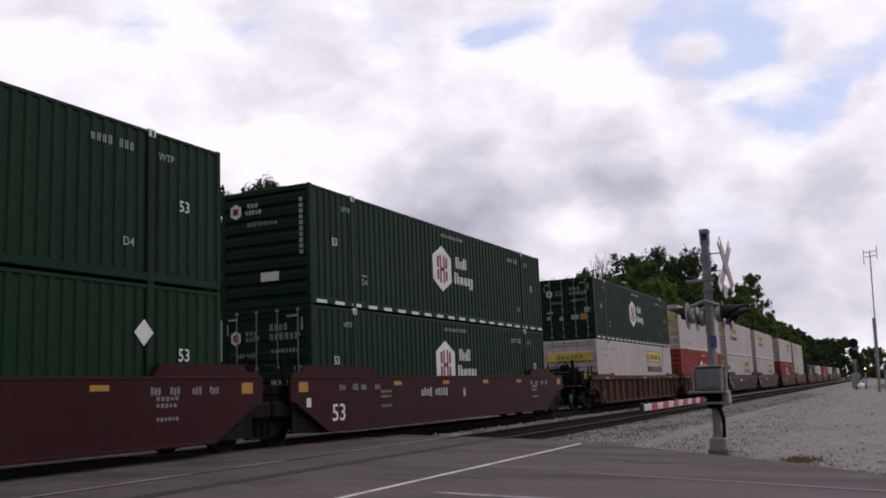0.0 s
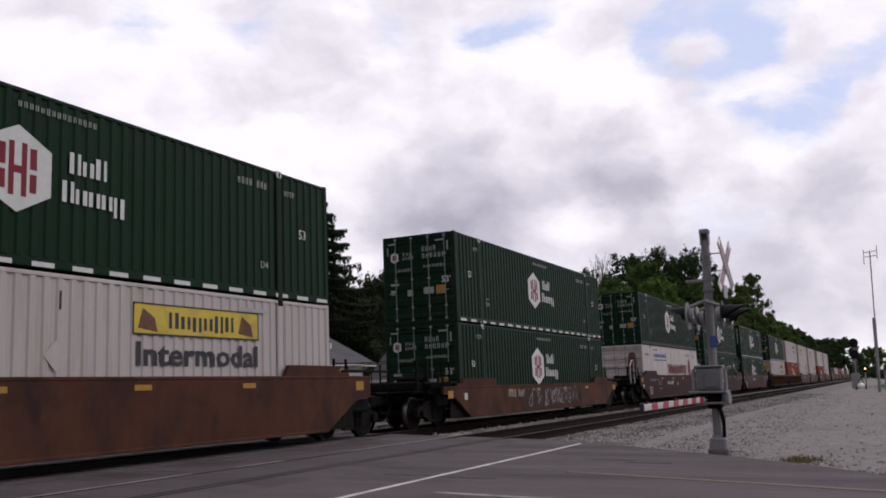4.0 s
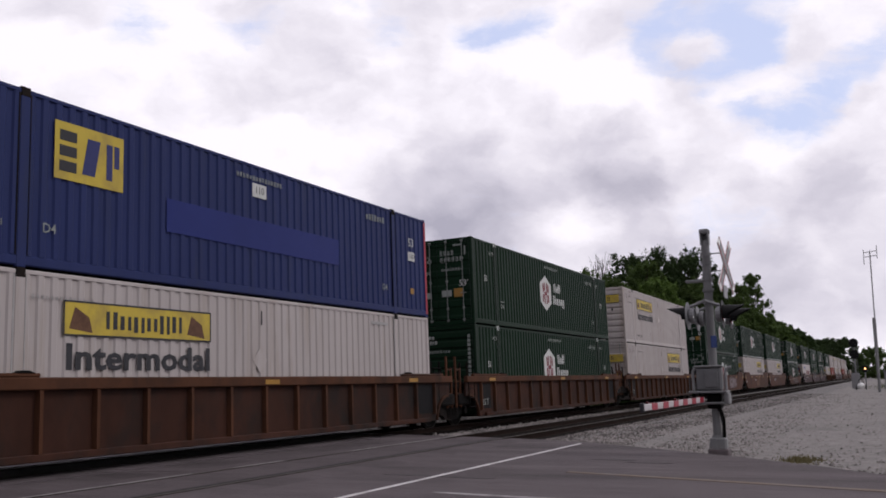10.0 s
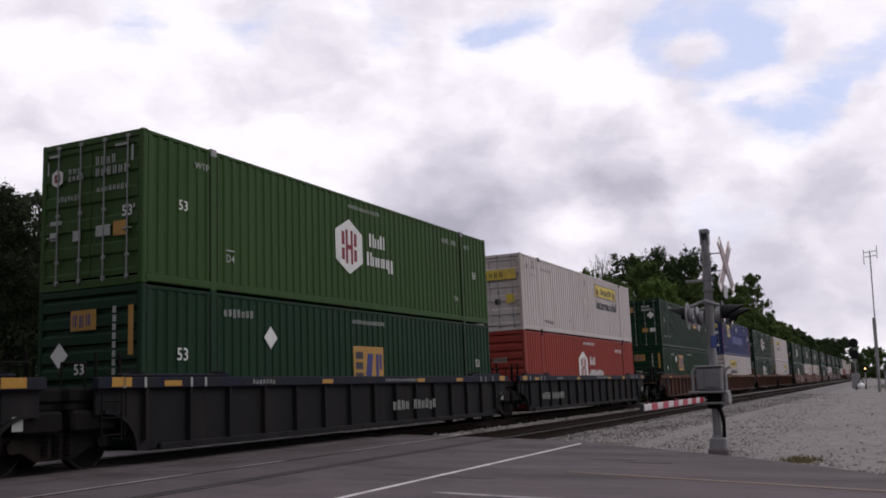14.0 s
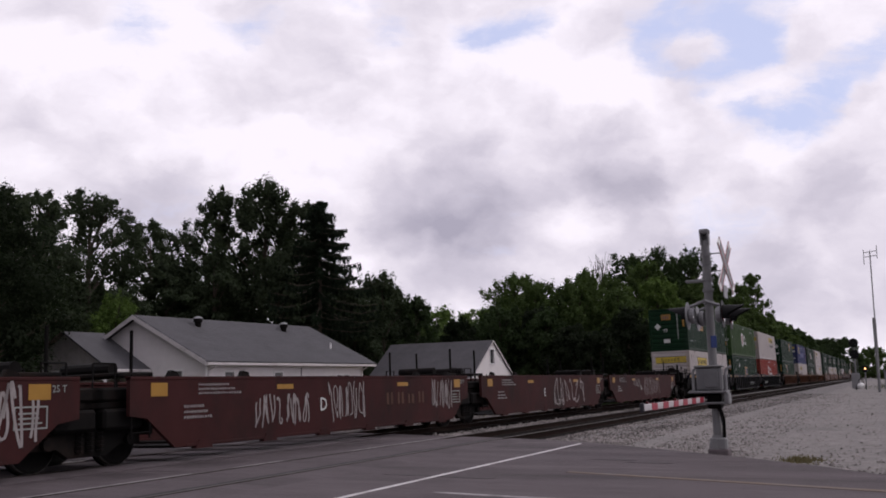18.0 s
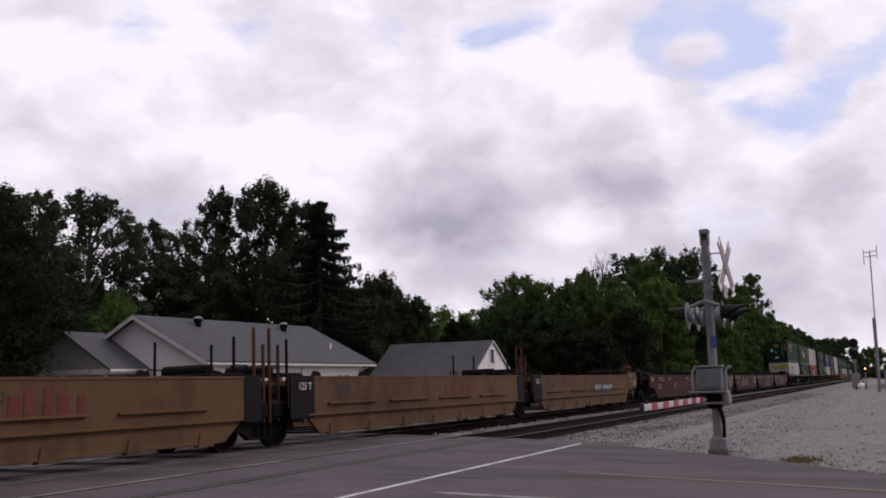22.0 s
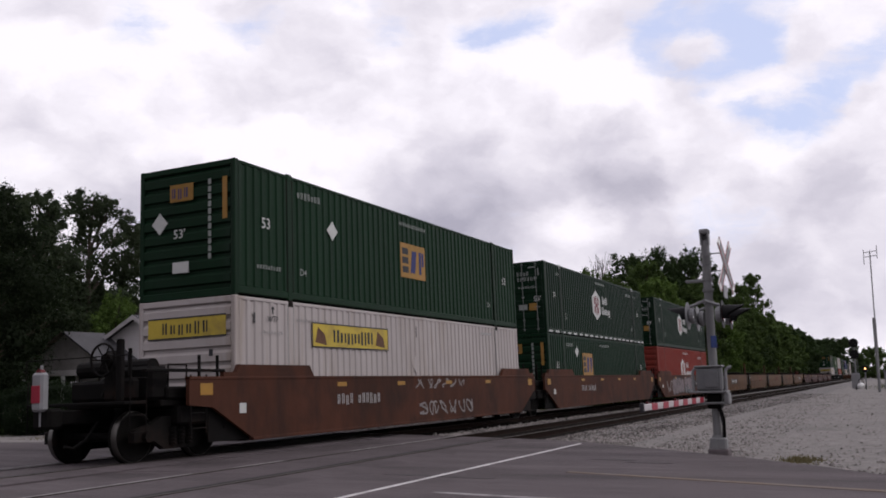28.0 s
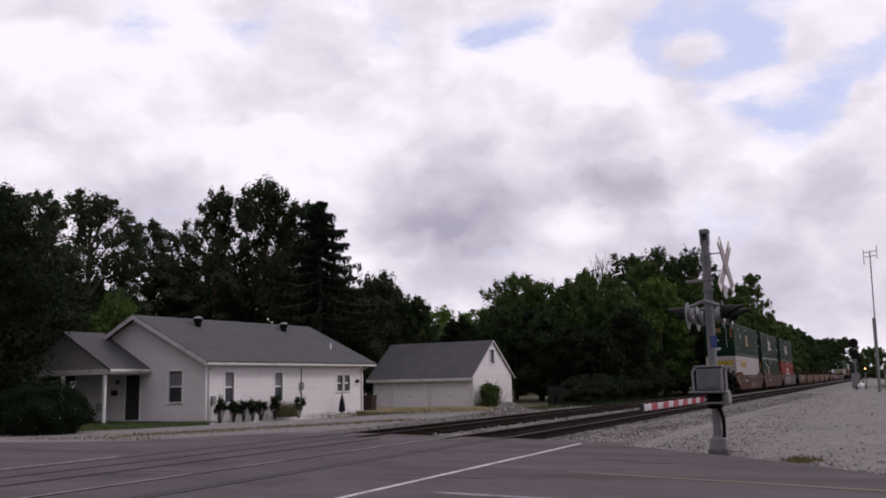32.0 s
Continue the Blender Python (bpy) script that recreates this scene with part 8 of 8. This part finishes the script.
part("canopy", Shape().lathe([(0.15, 0.05), (0.25, 0.19), (0.6, 0.15), (1.15, 0.03), (1.2, 0.0)], 10, axis=2), M["navy"], um)
part("pole", Shape().tube((0, 0, 0), (0, 0, 1.28), 0.015), M["alu"], um)
p = HOUSE @ Vector((-0.2, 13.6, 0))
wb = thing("wheelie_bin", "dark brown wheeled rubbish bin", "bin", at=Matrix.Translation((p.x, p.y, -0.35)))
part("body", Shape().prism([(-0.26, 0.05), (0.26, 0.05), (0.32, 1.0), (-0.32, 1.0)], 1, -0.3, 0.3), M["bin"], wb)
part("lid", Shape().soft_box(-0.34, 0.34, -0.33, 0.36, 1.0, 1.07, 0.02), M["bin"], wb)
for sx in (-0.24, 0.24):
    part("wheel", Shape().tube((sx - 0.03, 0.3, 0.12), (sx + 0.03, 0.3, 0.12), 0.12, 14), M["rubber"], wb)
chair_at = HOUSE @ Vector((-6.6, -0.8, 0.1))
ch = thing("porch_chair", "pale metal garden chair on the porch", "chair", at=Matrix.Translation(chair_at))
part("seat", Shape().soft_box(-0.26, 0.26, -0.25, 0.25, 0.38, 0.42, 0.01), M["letter_dim"], ch)
part("backrest", Shape().soft_box(-0.26, 0.26, 0.22, 0.26, 0.45, 0.9, 0.015), M["letter_dim"], ch)
for sx in (-0.23, 0.23):
    for sy in (-0.22, 0.22):
        part("leg", Shape().tube((sx, sy, 0), (sx, sy, 0.4), 0.015), M["letter_dim"], ch)

# ---- garage ----
GARAGE = Matrix.Translation((-24.4, 55.8, -0.5)) @ Matrix.Rotation(radians(-5), 4, "Z")
garage = thing("garage", "white two-door garage with a grey shingle roof", "garage", at=GARAGE)
GW, GD, GE, GR = 7.9, 5.65, 2.36, 4.60
DOORS = [(0.46, 3.05, 0.0, 2.06), (3.70, 6.15, 0.0, 2.06)]
part("wall", wall_with_holes(0, GW, 0, GE, DOORS, 0.18, "y"), M["block"], garage)
side = Shape().box(-0.18, 0, 0.18, GD, 0, GE)
part("wall", side, M["block"], garage)
gab = Shape()
gy0, gy1, gz0, gz1 = 2.45, 3.02, 3.10, 4.02
gab.prism([(0, GE), (gy0, GE), (gy0, GE + (GR - GE) * gy0 / (GD / 2))], 0, -0.18, 0)
gab.prism([(gy1, GE), (GD, GE), (gy1, GE + (GR - GE) * (GD - gy1) / (GD / 2))], 0, -0.18, 0)
gab.box(-0.18, 0, gy0, gy1, GE, gz0)
gab.prism([(gy0, gz1), (gy1, gz1), (gy1, GE + (GR - GE) * (GD - gy1) / (GD / 2)), (GD / 2, GR), (gy0, GE + (GR - GE) * gy0 / (GD / 2))], 0, -0.18, 0)
part("gable_wall", gab, M["siding"], garage)
gv = part("window", Shape().soft_box(0.0, 0.05, gy0 - 0.09, gy0, gz0 - 0.09, gz1 + 0.09, 0.01).soft_box(0.0, 0.05, gy1, gy1 + 0.09, gz0 - 0.09, gz1 + 0.09, 0.01).soft_box(0.0, 0.05, gy0, gy1, gz1, gz1 + 0.09, 0.01).soft_box(0.0, 0.06, gy0, gy1, gz0 - 0.09, gz0, 0.01), M["trim_white"], garage)
part("pane", Shape().box(-0.08, -0.06, gy0, gy1, gz0, gz1), M["pane"], gv)
part("wall", Shape().box(-GW, -GW + 0.18, 0.18, GD, 0, GE).prism([(0, GE), (GD, GE), (GD / 2, GR)], 0, -GW, -GW + 0.18), M["block"], garage)
part("wall", Shape().box(-GW + 0.18, -0.18, GD - 0.18, GD, 0, GE), M["block"], garage)
for a, b, c, d in DOORS:
    s = Shape()
    for k in range(4):
        z0 = c + k * (d - c) / 4
        s.soft_box(-b + 0.02, -a - 0.02, 0.06, 0.10, z0 + 0.006, z0 + (d - c) / 4 - 0.006, 0.01)
    gd = part("garage_door", s, M["trim_white"], garage)
    f = Shape().soft_box(-b - 0.1, -b + 0.02, -0.03, 0.08, c, d + 0.1, 0.01).soft_box(-a - 0.02, -a + 0.1, -0.03, 0.08, c, d + 0.1, 0.01).soft_box(-b + 0.02, -a - 0.02, -0.03, 0.08, d, d + 0.1, 0.01)
    part("door_frame", f, M["trim_white"], gd)
    part("door_handle", Shape().soft_box(-(a + b) / 2 - 0.06, -(a + b) / 2 + 0.06, 0.03, 0.06, 0.95, 1.02, 0.01), M["bin"], gd)
g_rise = (GR - GE) / (GD / 2)


def slope(y0, z0, y1, z1, x0, x1, thick=0.08):
    return Shape().prism([(y0, z0), (y1, z1), (y1, z1 + thick), (y0, z0 + thick)], 0, x0, x1)


groof = part("roof", slope(-0.35, GE - 0.35 * g_rise, GD / 2, GR, -GW - 0.35, 0.10), M["shingle"], garage)
part("roof", slope(GD + 0.35, GE - 0.35 * g_rise, GD / 2, GR, -GW - 0.35, 0.10), M["shingle"], garage)
for k in range(18):
    q = k / 18
    yy, zz = -0.35 + (GD / 2 + 0.35) * q, GE - 0.35 * g_rise + (GR - GE + 0.35 * g_rise) * q
    part("shingle_course", slope(yy - 0.02, zz + 0.08 - 0.02 * g_rise, yy + 0.10, zz + 0.08 + 0.10 * g_rise, -GW - 0.36, 0.11, 0.005), M["shingle"], groof)
part("fascia", Shape().soft_box(-GW - 0.35, 0.22, -0.39, -0.35, GE - 0.35 * g_rise - 0.12, GE - 0.35 * g_rise + 0.06, 0.01), M["trim_grey"], garage)
for sgn in (0, 1):
    y0 = -0.35 if sgn == 0 else GD + 0.35
    part("rake_board", Shape().prism([(y0, GE - 0.35 * g_rise - 0.04), (y0, GE - 0.35 * g_rise + 0.08), (GD / 2, GR + 0.08), (GD / 2, GR - 0.04)], 0, 0.10, 0.13), M["trim_grey"], garage)
p = GARAGE @ Vector((0.9, 0.5, 0))
bush(p.x, p.y, 0.9, 0.8, 1.9, LEAF["mid"], "loose green shrub at the garage corner", 120, n=2600, size=0.08, ground=-0.5)
solid("tall_weeds", blades(700, lambda r: (p.x + r.normal(0, 0.40), p.y + r.normal(0, 0.40)), 1.45, LEAF["grass"], 19, -0.5), None, "tall spiky weeds at the garage corner", "weeds", kind="stuff")
# weathered fence behind the track
fence = thing("board_fence", "weathered dark wooden board fence", "fence", at=pose(-21.5, 62.5, -0.42, 0, 0, -8))
board_me = Shape().soft_box(-0.012, 0.012, -0.07, 0.07, 0.05, 1.25, 0.006).mesh("board", M["fence"])
for k in range(120):
    part("board", board_me, None, fence, at=pose(0.02 * math.sin(k * 1.7), k * 0.155, 0.02 * math.sin(k * 2.3)))
for k in range(9):
    part("post", Shape().soft_box(-0.13, -0.03, k * 2.3 - 0.05, k * 2.3 + 0.05, 0, 1.5, 0.01), M["fence"], fence)
part("rail", Shape().soft_box(-0.06, -0.02, 0, 18.6, 1.2, 1.3, 0.01), M["fence"], fence)
part("rail", Shape().soft_box(-0.06, -0.02, 0, 18.6, 0.35, 0.45, 0.01), M["fence"], fence)

# ---- crossing signal with its gate ----
sig = thing("crossing_signal", "grey steel level-crossing signal mast with crossbuck and lowered gate", "crossing signal", at=Matrix.Translation((-2.87, 17.62, -0.02)) @ pose(0, 0, 0, 0, -0.25, 0))
part("foundation", Shape().soft_box(-0.16, 0.20, -0.18, 0.18, -0.4, 0.06, 0.02), M["concrete"], sig)
part("base_casting", Shape().lathe([(0.05, 0.0), (0.05, 0.17), (0.10, 0.165), (0.24, 0.14), (0.26, 0.11), (0.30, 0.09)], 12, axis=2), M["steel"], sig)
part("junction_base", Shape().soft_box(-0.02, 0.17, -0.16, 0.10, 0.04, 0.26, 0.03), M["steel"], sig)
part("mast", Shape().tube((0, 0, 0.06), (0, 0, 3.88), 0.078, 16), M["steel"], sig)
cap = Shape().box(-0.08, -0.05, -0.08, 0.08, 3.8, 4.06).box(0.05, 0.08, -0.08, 0.08, 3.8, 4.06).soft_box(-0.09, 0.09, -0.09, 0.09, 4.0, 4.1, 0.02).box(-0.05, 0.05, 0.05, 0.08, 3.8, 4.0)
part("bell_bracket", cap, M["steel"], sig)
for z in (3.16, 3.46, 3.62, 2.95, 2.72):
    part("clamp", Shape().lathe([(z - 0.03, 0.078), (z - 0.03, 0.10), (z + 0.03, 0.10), (z + 0.03, 0.078)], 14, axis=2), M["steel"], sig)
part("side_arm", Shape().soft_box(-0.40, 0.06, -0.03, 0.03, 3.10, 3.16, 0.012), M["steel"], sig)
part("side_arm", Shape().tube((0, 0, 3.63), (0.34, 0, 3.63), 0.012), M["steel"], sig)
part("side_arm", Shape().tube((0, 0, 3.30), (0.34, 0, 3.30), 0.012), M["steel"], sig)
for sgn in (1, -1):
    board = Shape().soft_box(-0.008, 0.008, -0.10, 0.10, -0.61, 0.61, 0.003).moved(pose(0.34 + 0.012 * sgn, 0, 3.38, 43 * sgn, 0, -7))
    b = part("crossbuck_board", board, M["sign_white"], sig)
    edge = Shape().box(0.009, 0.012, -0.07, 0.07, -0.5, 0.5).moved(pose(0.34 + 0.012 * sgn, 0, 3.38, 43 * sgn, 0, -7))
    part("lettering", edge, M["alu"], b)
    trim = Shape().box(0.009, 0.013, 0.075, 0.095, -0.6, 0.6).box(0.009, 0.013, -0.095, -0.075, -0.6, 0.6).moved(pose(0.34 + 0.012 * sgn, 0, 3.38, 43 * sgn, 0, -7))
    part("edge_stripe", trim, M["sign_red"], b, "red reflective edge")
part("track_count_sign", Shape().soft_box(0.30, 0.32, -0.2, 0.2, 2.78, 3.02, 0.005), M["alu"], sig)
arm = part("lamp_arm", Shape().tube((0, -0.55, 2.72), (0, 0.55, 2.72), 0.03, 10), M["steel"], sig)
for sy in (-0.48, 0.48):
    for sx in (-1, 1):
        cx = 0.30 * sx
        back = part("lamp_background", Shape().tube((cx, sy, 2.46), (cx + 0.012 * sx, sy, 2.46), 0.25 if sy < 0 else 0.24, 24), M["signal_black" if sx > 0 else "alu"], sig)
        part("lamp_housing", Shape().lathe([(0, 0.10), (0.04, 0.14), (0.10, 0.15), (0.12, 0.13)], 16, axis=0).moved(pose(cx - 0.12 * sx if sx > 0 else cx + 0.0, sy, 2.46)), M["alu"], back)
        part("lens", Shape().tube((cx + 0.012 * sx, sy, 2.46), (cx + 0.03 * sx, sy, 2.46), 0.145, 20), M["lens_off"], back)
        hood = Shape()
        ring, n = [], 16
        pts, faces = [], []
        for k in range(n + 1):
            a = math.pi * (1.30 * k / n - 0.15)
            c2, s2 = math.cos(a) * 0.165, math.sin(a) * 0.165
            pts += [(cx + 0.02 * sx, sy + c2, 2.46 + s2), (cx + (0.10 + 0.28 * max(0.0, math.sin(a))) * sx, sy + c2, 2.46 + s2 * 0.92)]
            pts += [(cx + 0.02 * sx, sy + c2 * 0.95, 2.46 + s2 * 0.95), (cx + (0.10 + 0.28 * max(0.0, math.sin(a))) * sx, sy + c2 * 0.95, 2.46 + s2 * 0.87)]
        for k in range(n):
            a, b = 4 * k, 4 * k + 4
            faces += [(a, a + 1, b + 1, b), (a + 2, b + 2, b + 3, a + 3), (a + 1, a + 3, b + 3, b + 1)]
        hood.add(pts, faces)
        part("hood", hood, M["signal_black"], back)
        part("hanger", Shape().tube((0.0, sy, 2.72), (cx * 0.9, sy, 2.62), 0.025, 8), M["alu"], back)
part("small_lamp", Shape().tube((-0.22, -0.49, 2.42), (-0.20, -0.49, 2.42), 0.022, 10), M["clear_light"], sig, "small lit indicator")
p = part("notice", Shape().soft_box(0.07, 0.085, -0.06, 0.06, 1.88, 2.10, 0.004).moved(pose(0, 0, 0, 0, 0, -50)), M["sign_blue"], sig, "small blue notice")
# gate mechanism
gate = part("gate_mechanism", Shape().soft_box(-0.27, 0.18, -0.30, -0.06, 1.10, 1.52, 0.03), M["mech_grey"], sig)
part("mechanism_lid", Shape().soft_box(-0.30, 0.21, -0.32, -0.04, 1.52, 1.56, 0.02), M["steel"], gate)
part("cover_plate", Shape().soft_box(-0.12, 0.12, -0.325, -0.30, 1.16, 1.46, 0.01), M["mech_grey"], gate)
part("support_shelf", Shape().soft_box(-0.42, 0.26, -0.34, 0.10, 1.06, 1.10, 0.01), M["steel"], gate)
for sx in (-0.34, 0.24):
    part("counterweight_arm", Shape().path([(sx, -0.2, 1.06), (sx, -0.2, 1.44), (sx + 0.03, -0.2, 1.50), (sx + 0.10, -0.2, 1.52)], 0.028, 8), M["alu"], gate)
part("counterweight_frame", Shape().soft_box(0.20, 0.29, -0.30, 0.0, 0.86, 1.06, 0.02), M["steel"], gate)
part("counterweight_frame", Shape().soft_box(-0.30, 0.29, -0.30, -0.24, 0.86, 0.90, 0.01), M["steel"], gate)
part("counterweight", Shape().soft_box(-0.12, 0.14, -0.2, 0.12, 0.78, 1.05, 0.03), M["black"], gate)
part("conduit", Shape().path([(0.03, -0.05, 0.82), (0.10, -0.06, 0.70), (0.13, -0.06, 0.45), (0.12, -0.04, 0.26)], 0.03, 10), M["rubber"], sig)
part("conduit", Shape().path([(0.09, -0.1, 0.82), (0.15, -0.1, 0.6), (0.14, -0.08, 0.26)], 0.022, 10), M["black"], sig)
arm_y0, arm_y1 = -0.4, -5.05
g_arm = part("gate_arm", Shape().soft_box(-0.16, -0.12, arm_y1, arm_y0, 0.905, 0.995, 0.008), M["arm_white"], sig, "red and white striped gate arm")
for k in range(6):
    ya = arm_y1 + 0.47 + k * 0.74
    for xx in (-0.164, -0.12):
        part("stripe", Shape().box(xx, xx + 0.004, ya, ya + 0.36, 0.903, 0.997), M["sign_red"], g_arm)
part("arm_tip", Shape().soft_box(-0.17, -0.11, arm_y1 - 0.05, arm_y1, 0.89, 1.01, 0.01), M["ink"], g_arm)
for ya in (arm_y1 + 0.3, arm_y1 + 2.2):
    part("gate_lamp", Shape().soft_box(-0.155, -0.125, ya - 0.03, ya + 0.03, 0.995, 1.03, 0.01), M["lens_off"], g_arm)

# ---- far signals, masts and boxes ----
far_sig = thing("railway_signal", "dark two-headed colour-light railway signal on a grey mast", "railway signal", at=pose(-2.9, 105.8, -0.12))
part("mast", Shape().tube((0, 0, 0), (0, 0, 5.0), 0.09, 10), M["steel"], far_sig)
part("ladder", Shape().path([(0.25, -0.3, 0.2), (0.22, -0.1, 4.6)], 0.02).path([(-0.25, -0.3, 0.2), (-0.22, -0.1, 4.6)], 0.02), M["steel"], far_sig)
for z in (4.75, 3.55):
    h = part("signal_head", Shape().tube((0, -0.18, z), (0, -0.10, z), 0.46, 20), M["signal_black"], far_sig)
    for dz, dx in ((0.18, 0), (-0.1, 0.16), (-0.1, -0.16)):
        part("visor", Shape().tube((dx, -0.42, z + dz), (dx, -0.18, z + dz), 0.10, 12), M["signal_black"], h)
part("relay_case", Shape().soft_box(-0.45, 0.35, -0.3, 0.3, 0.0, 1.6, 0.03), M["alu"], far_sig)
mast = thing("radio_mast", "tall thin grey antenna mast with a folded dipole head", "antenna mast", at=pose(-0.62, 87.5, -0.15, 0, 0.6, 0))
part("mast", Shape().tube((0, 0, 0), (0, 0, 6.2), 0.09, 10).tube((0, 0, 6.2), (0, 0, 11.9), 0.05, 8), M["steel"], mast)
an = Shape().tube((-0.5, 0, 11.55), (0.55, 0, 11.65), 0.03).tube((-0.5, 0, 11.95), (0.55, 0, 12.05), 0.03)
an.tube((-0.5, 0, 10.9), (-0.5, 0, 12.2), 0.03).tube((0.55, 0, 11.4), (0.55, 0, 12.5), 0.03).tube((0, 0, 11.2), (0, 0, 12.1), 0.04)
part("antenna", an, M["steel"], mast)
pole = thing("utility_pole", "plain grey steel pole", "pole", at=pose(-0.62, 82.2, -0.15, 0, -0.2, 0))
part("shaft", Shape().tube((0, 0, 0), (0, 0, 6.0), 0.10, 10, 0.08), M["steel"], pole)
hut = thing("relay_cabinet", "pale grey trackside relay cabinet", "cabinet", at=pose(0.35, 86.9, -0.15))
part("body", Shape().soft_box(-0.55, 0.8, -0.5, 0.5, 0.1, 1.7, 0.03), M["alu"], hut)
part("roof", Shape().soft_box(-0.62, 0.87, -0.57, 0.57, 1.7, 1.78, 0.02), M["steel"], hut)
part("door", Shape().soft_box(-0.3, 0.5, -0.52, -0.5, 0.2, 1.6, 0.01), M["alu"], hut)
cart = thing("equipment_cart", "small pale two-wheeled equipment case", "cart", at=pose(-2.32, 97.9, -0.15))
part("case", Shape().lathe([(0.2, 0.0), (0.22, 0.28), (0.45, 0.34), (0.66, 0.22), (0.72, 0.0)], 14, axis=2), M["sign_white"], cart)
for sx in (-0.42, 0.42):
    part("wheel", Shape().tube((sx - 0.05, 0, 0.25), (sx + 0.05, 0, 0.25), 0.25, 16), M["rubber"], cart)
part("handle", Shape().path([(-0.2, 0, 0.6), (-0.2, 0.2, 1.0), (0.2, 0.2, 1.0), (0.2, 0, 0.6)], 0.025), M["black"], cart)
low = thing("amber_signal", "distant trackside signal showing an amber light", "railway signal", at=pose(-1.98, 105.0, -0.15))
part("post", Shape().tube((0, 0, 0), (0, 0, 1.9), 0.06, 8), M["steel"], low)
part("signal_head", Shape().soft_box(-0.22, 0.22, -0.1, 0.14, 1.75, 2.4, 0.05), M["signal_black"], low)
part("lamp", Shape().tube((0, -0.16, 2.1), (0, -0.10, 2.1), 0.09, 14), M["amber_light"], low, "lit amber lamp")

motions()
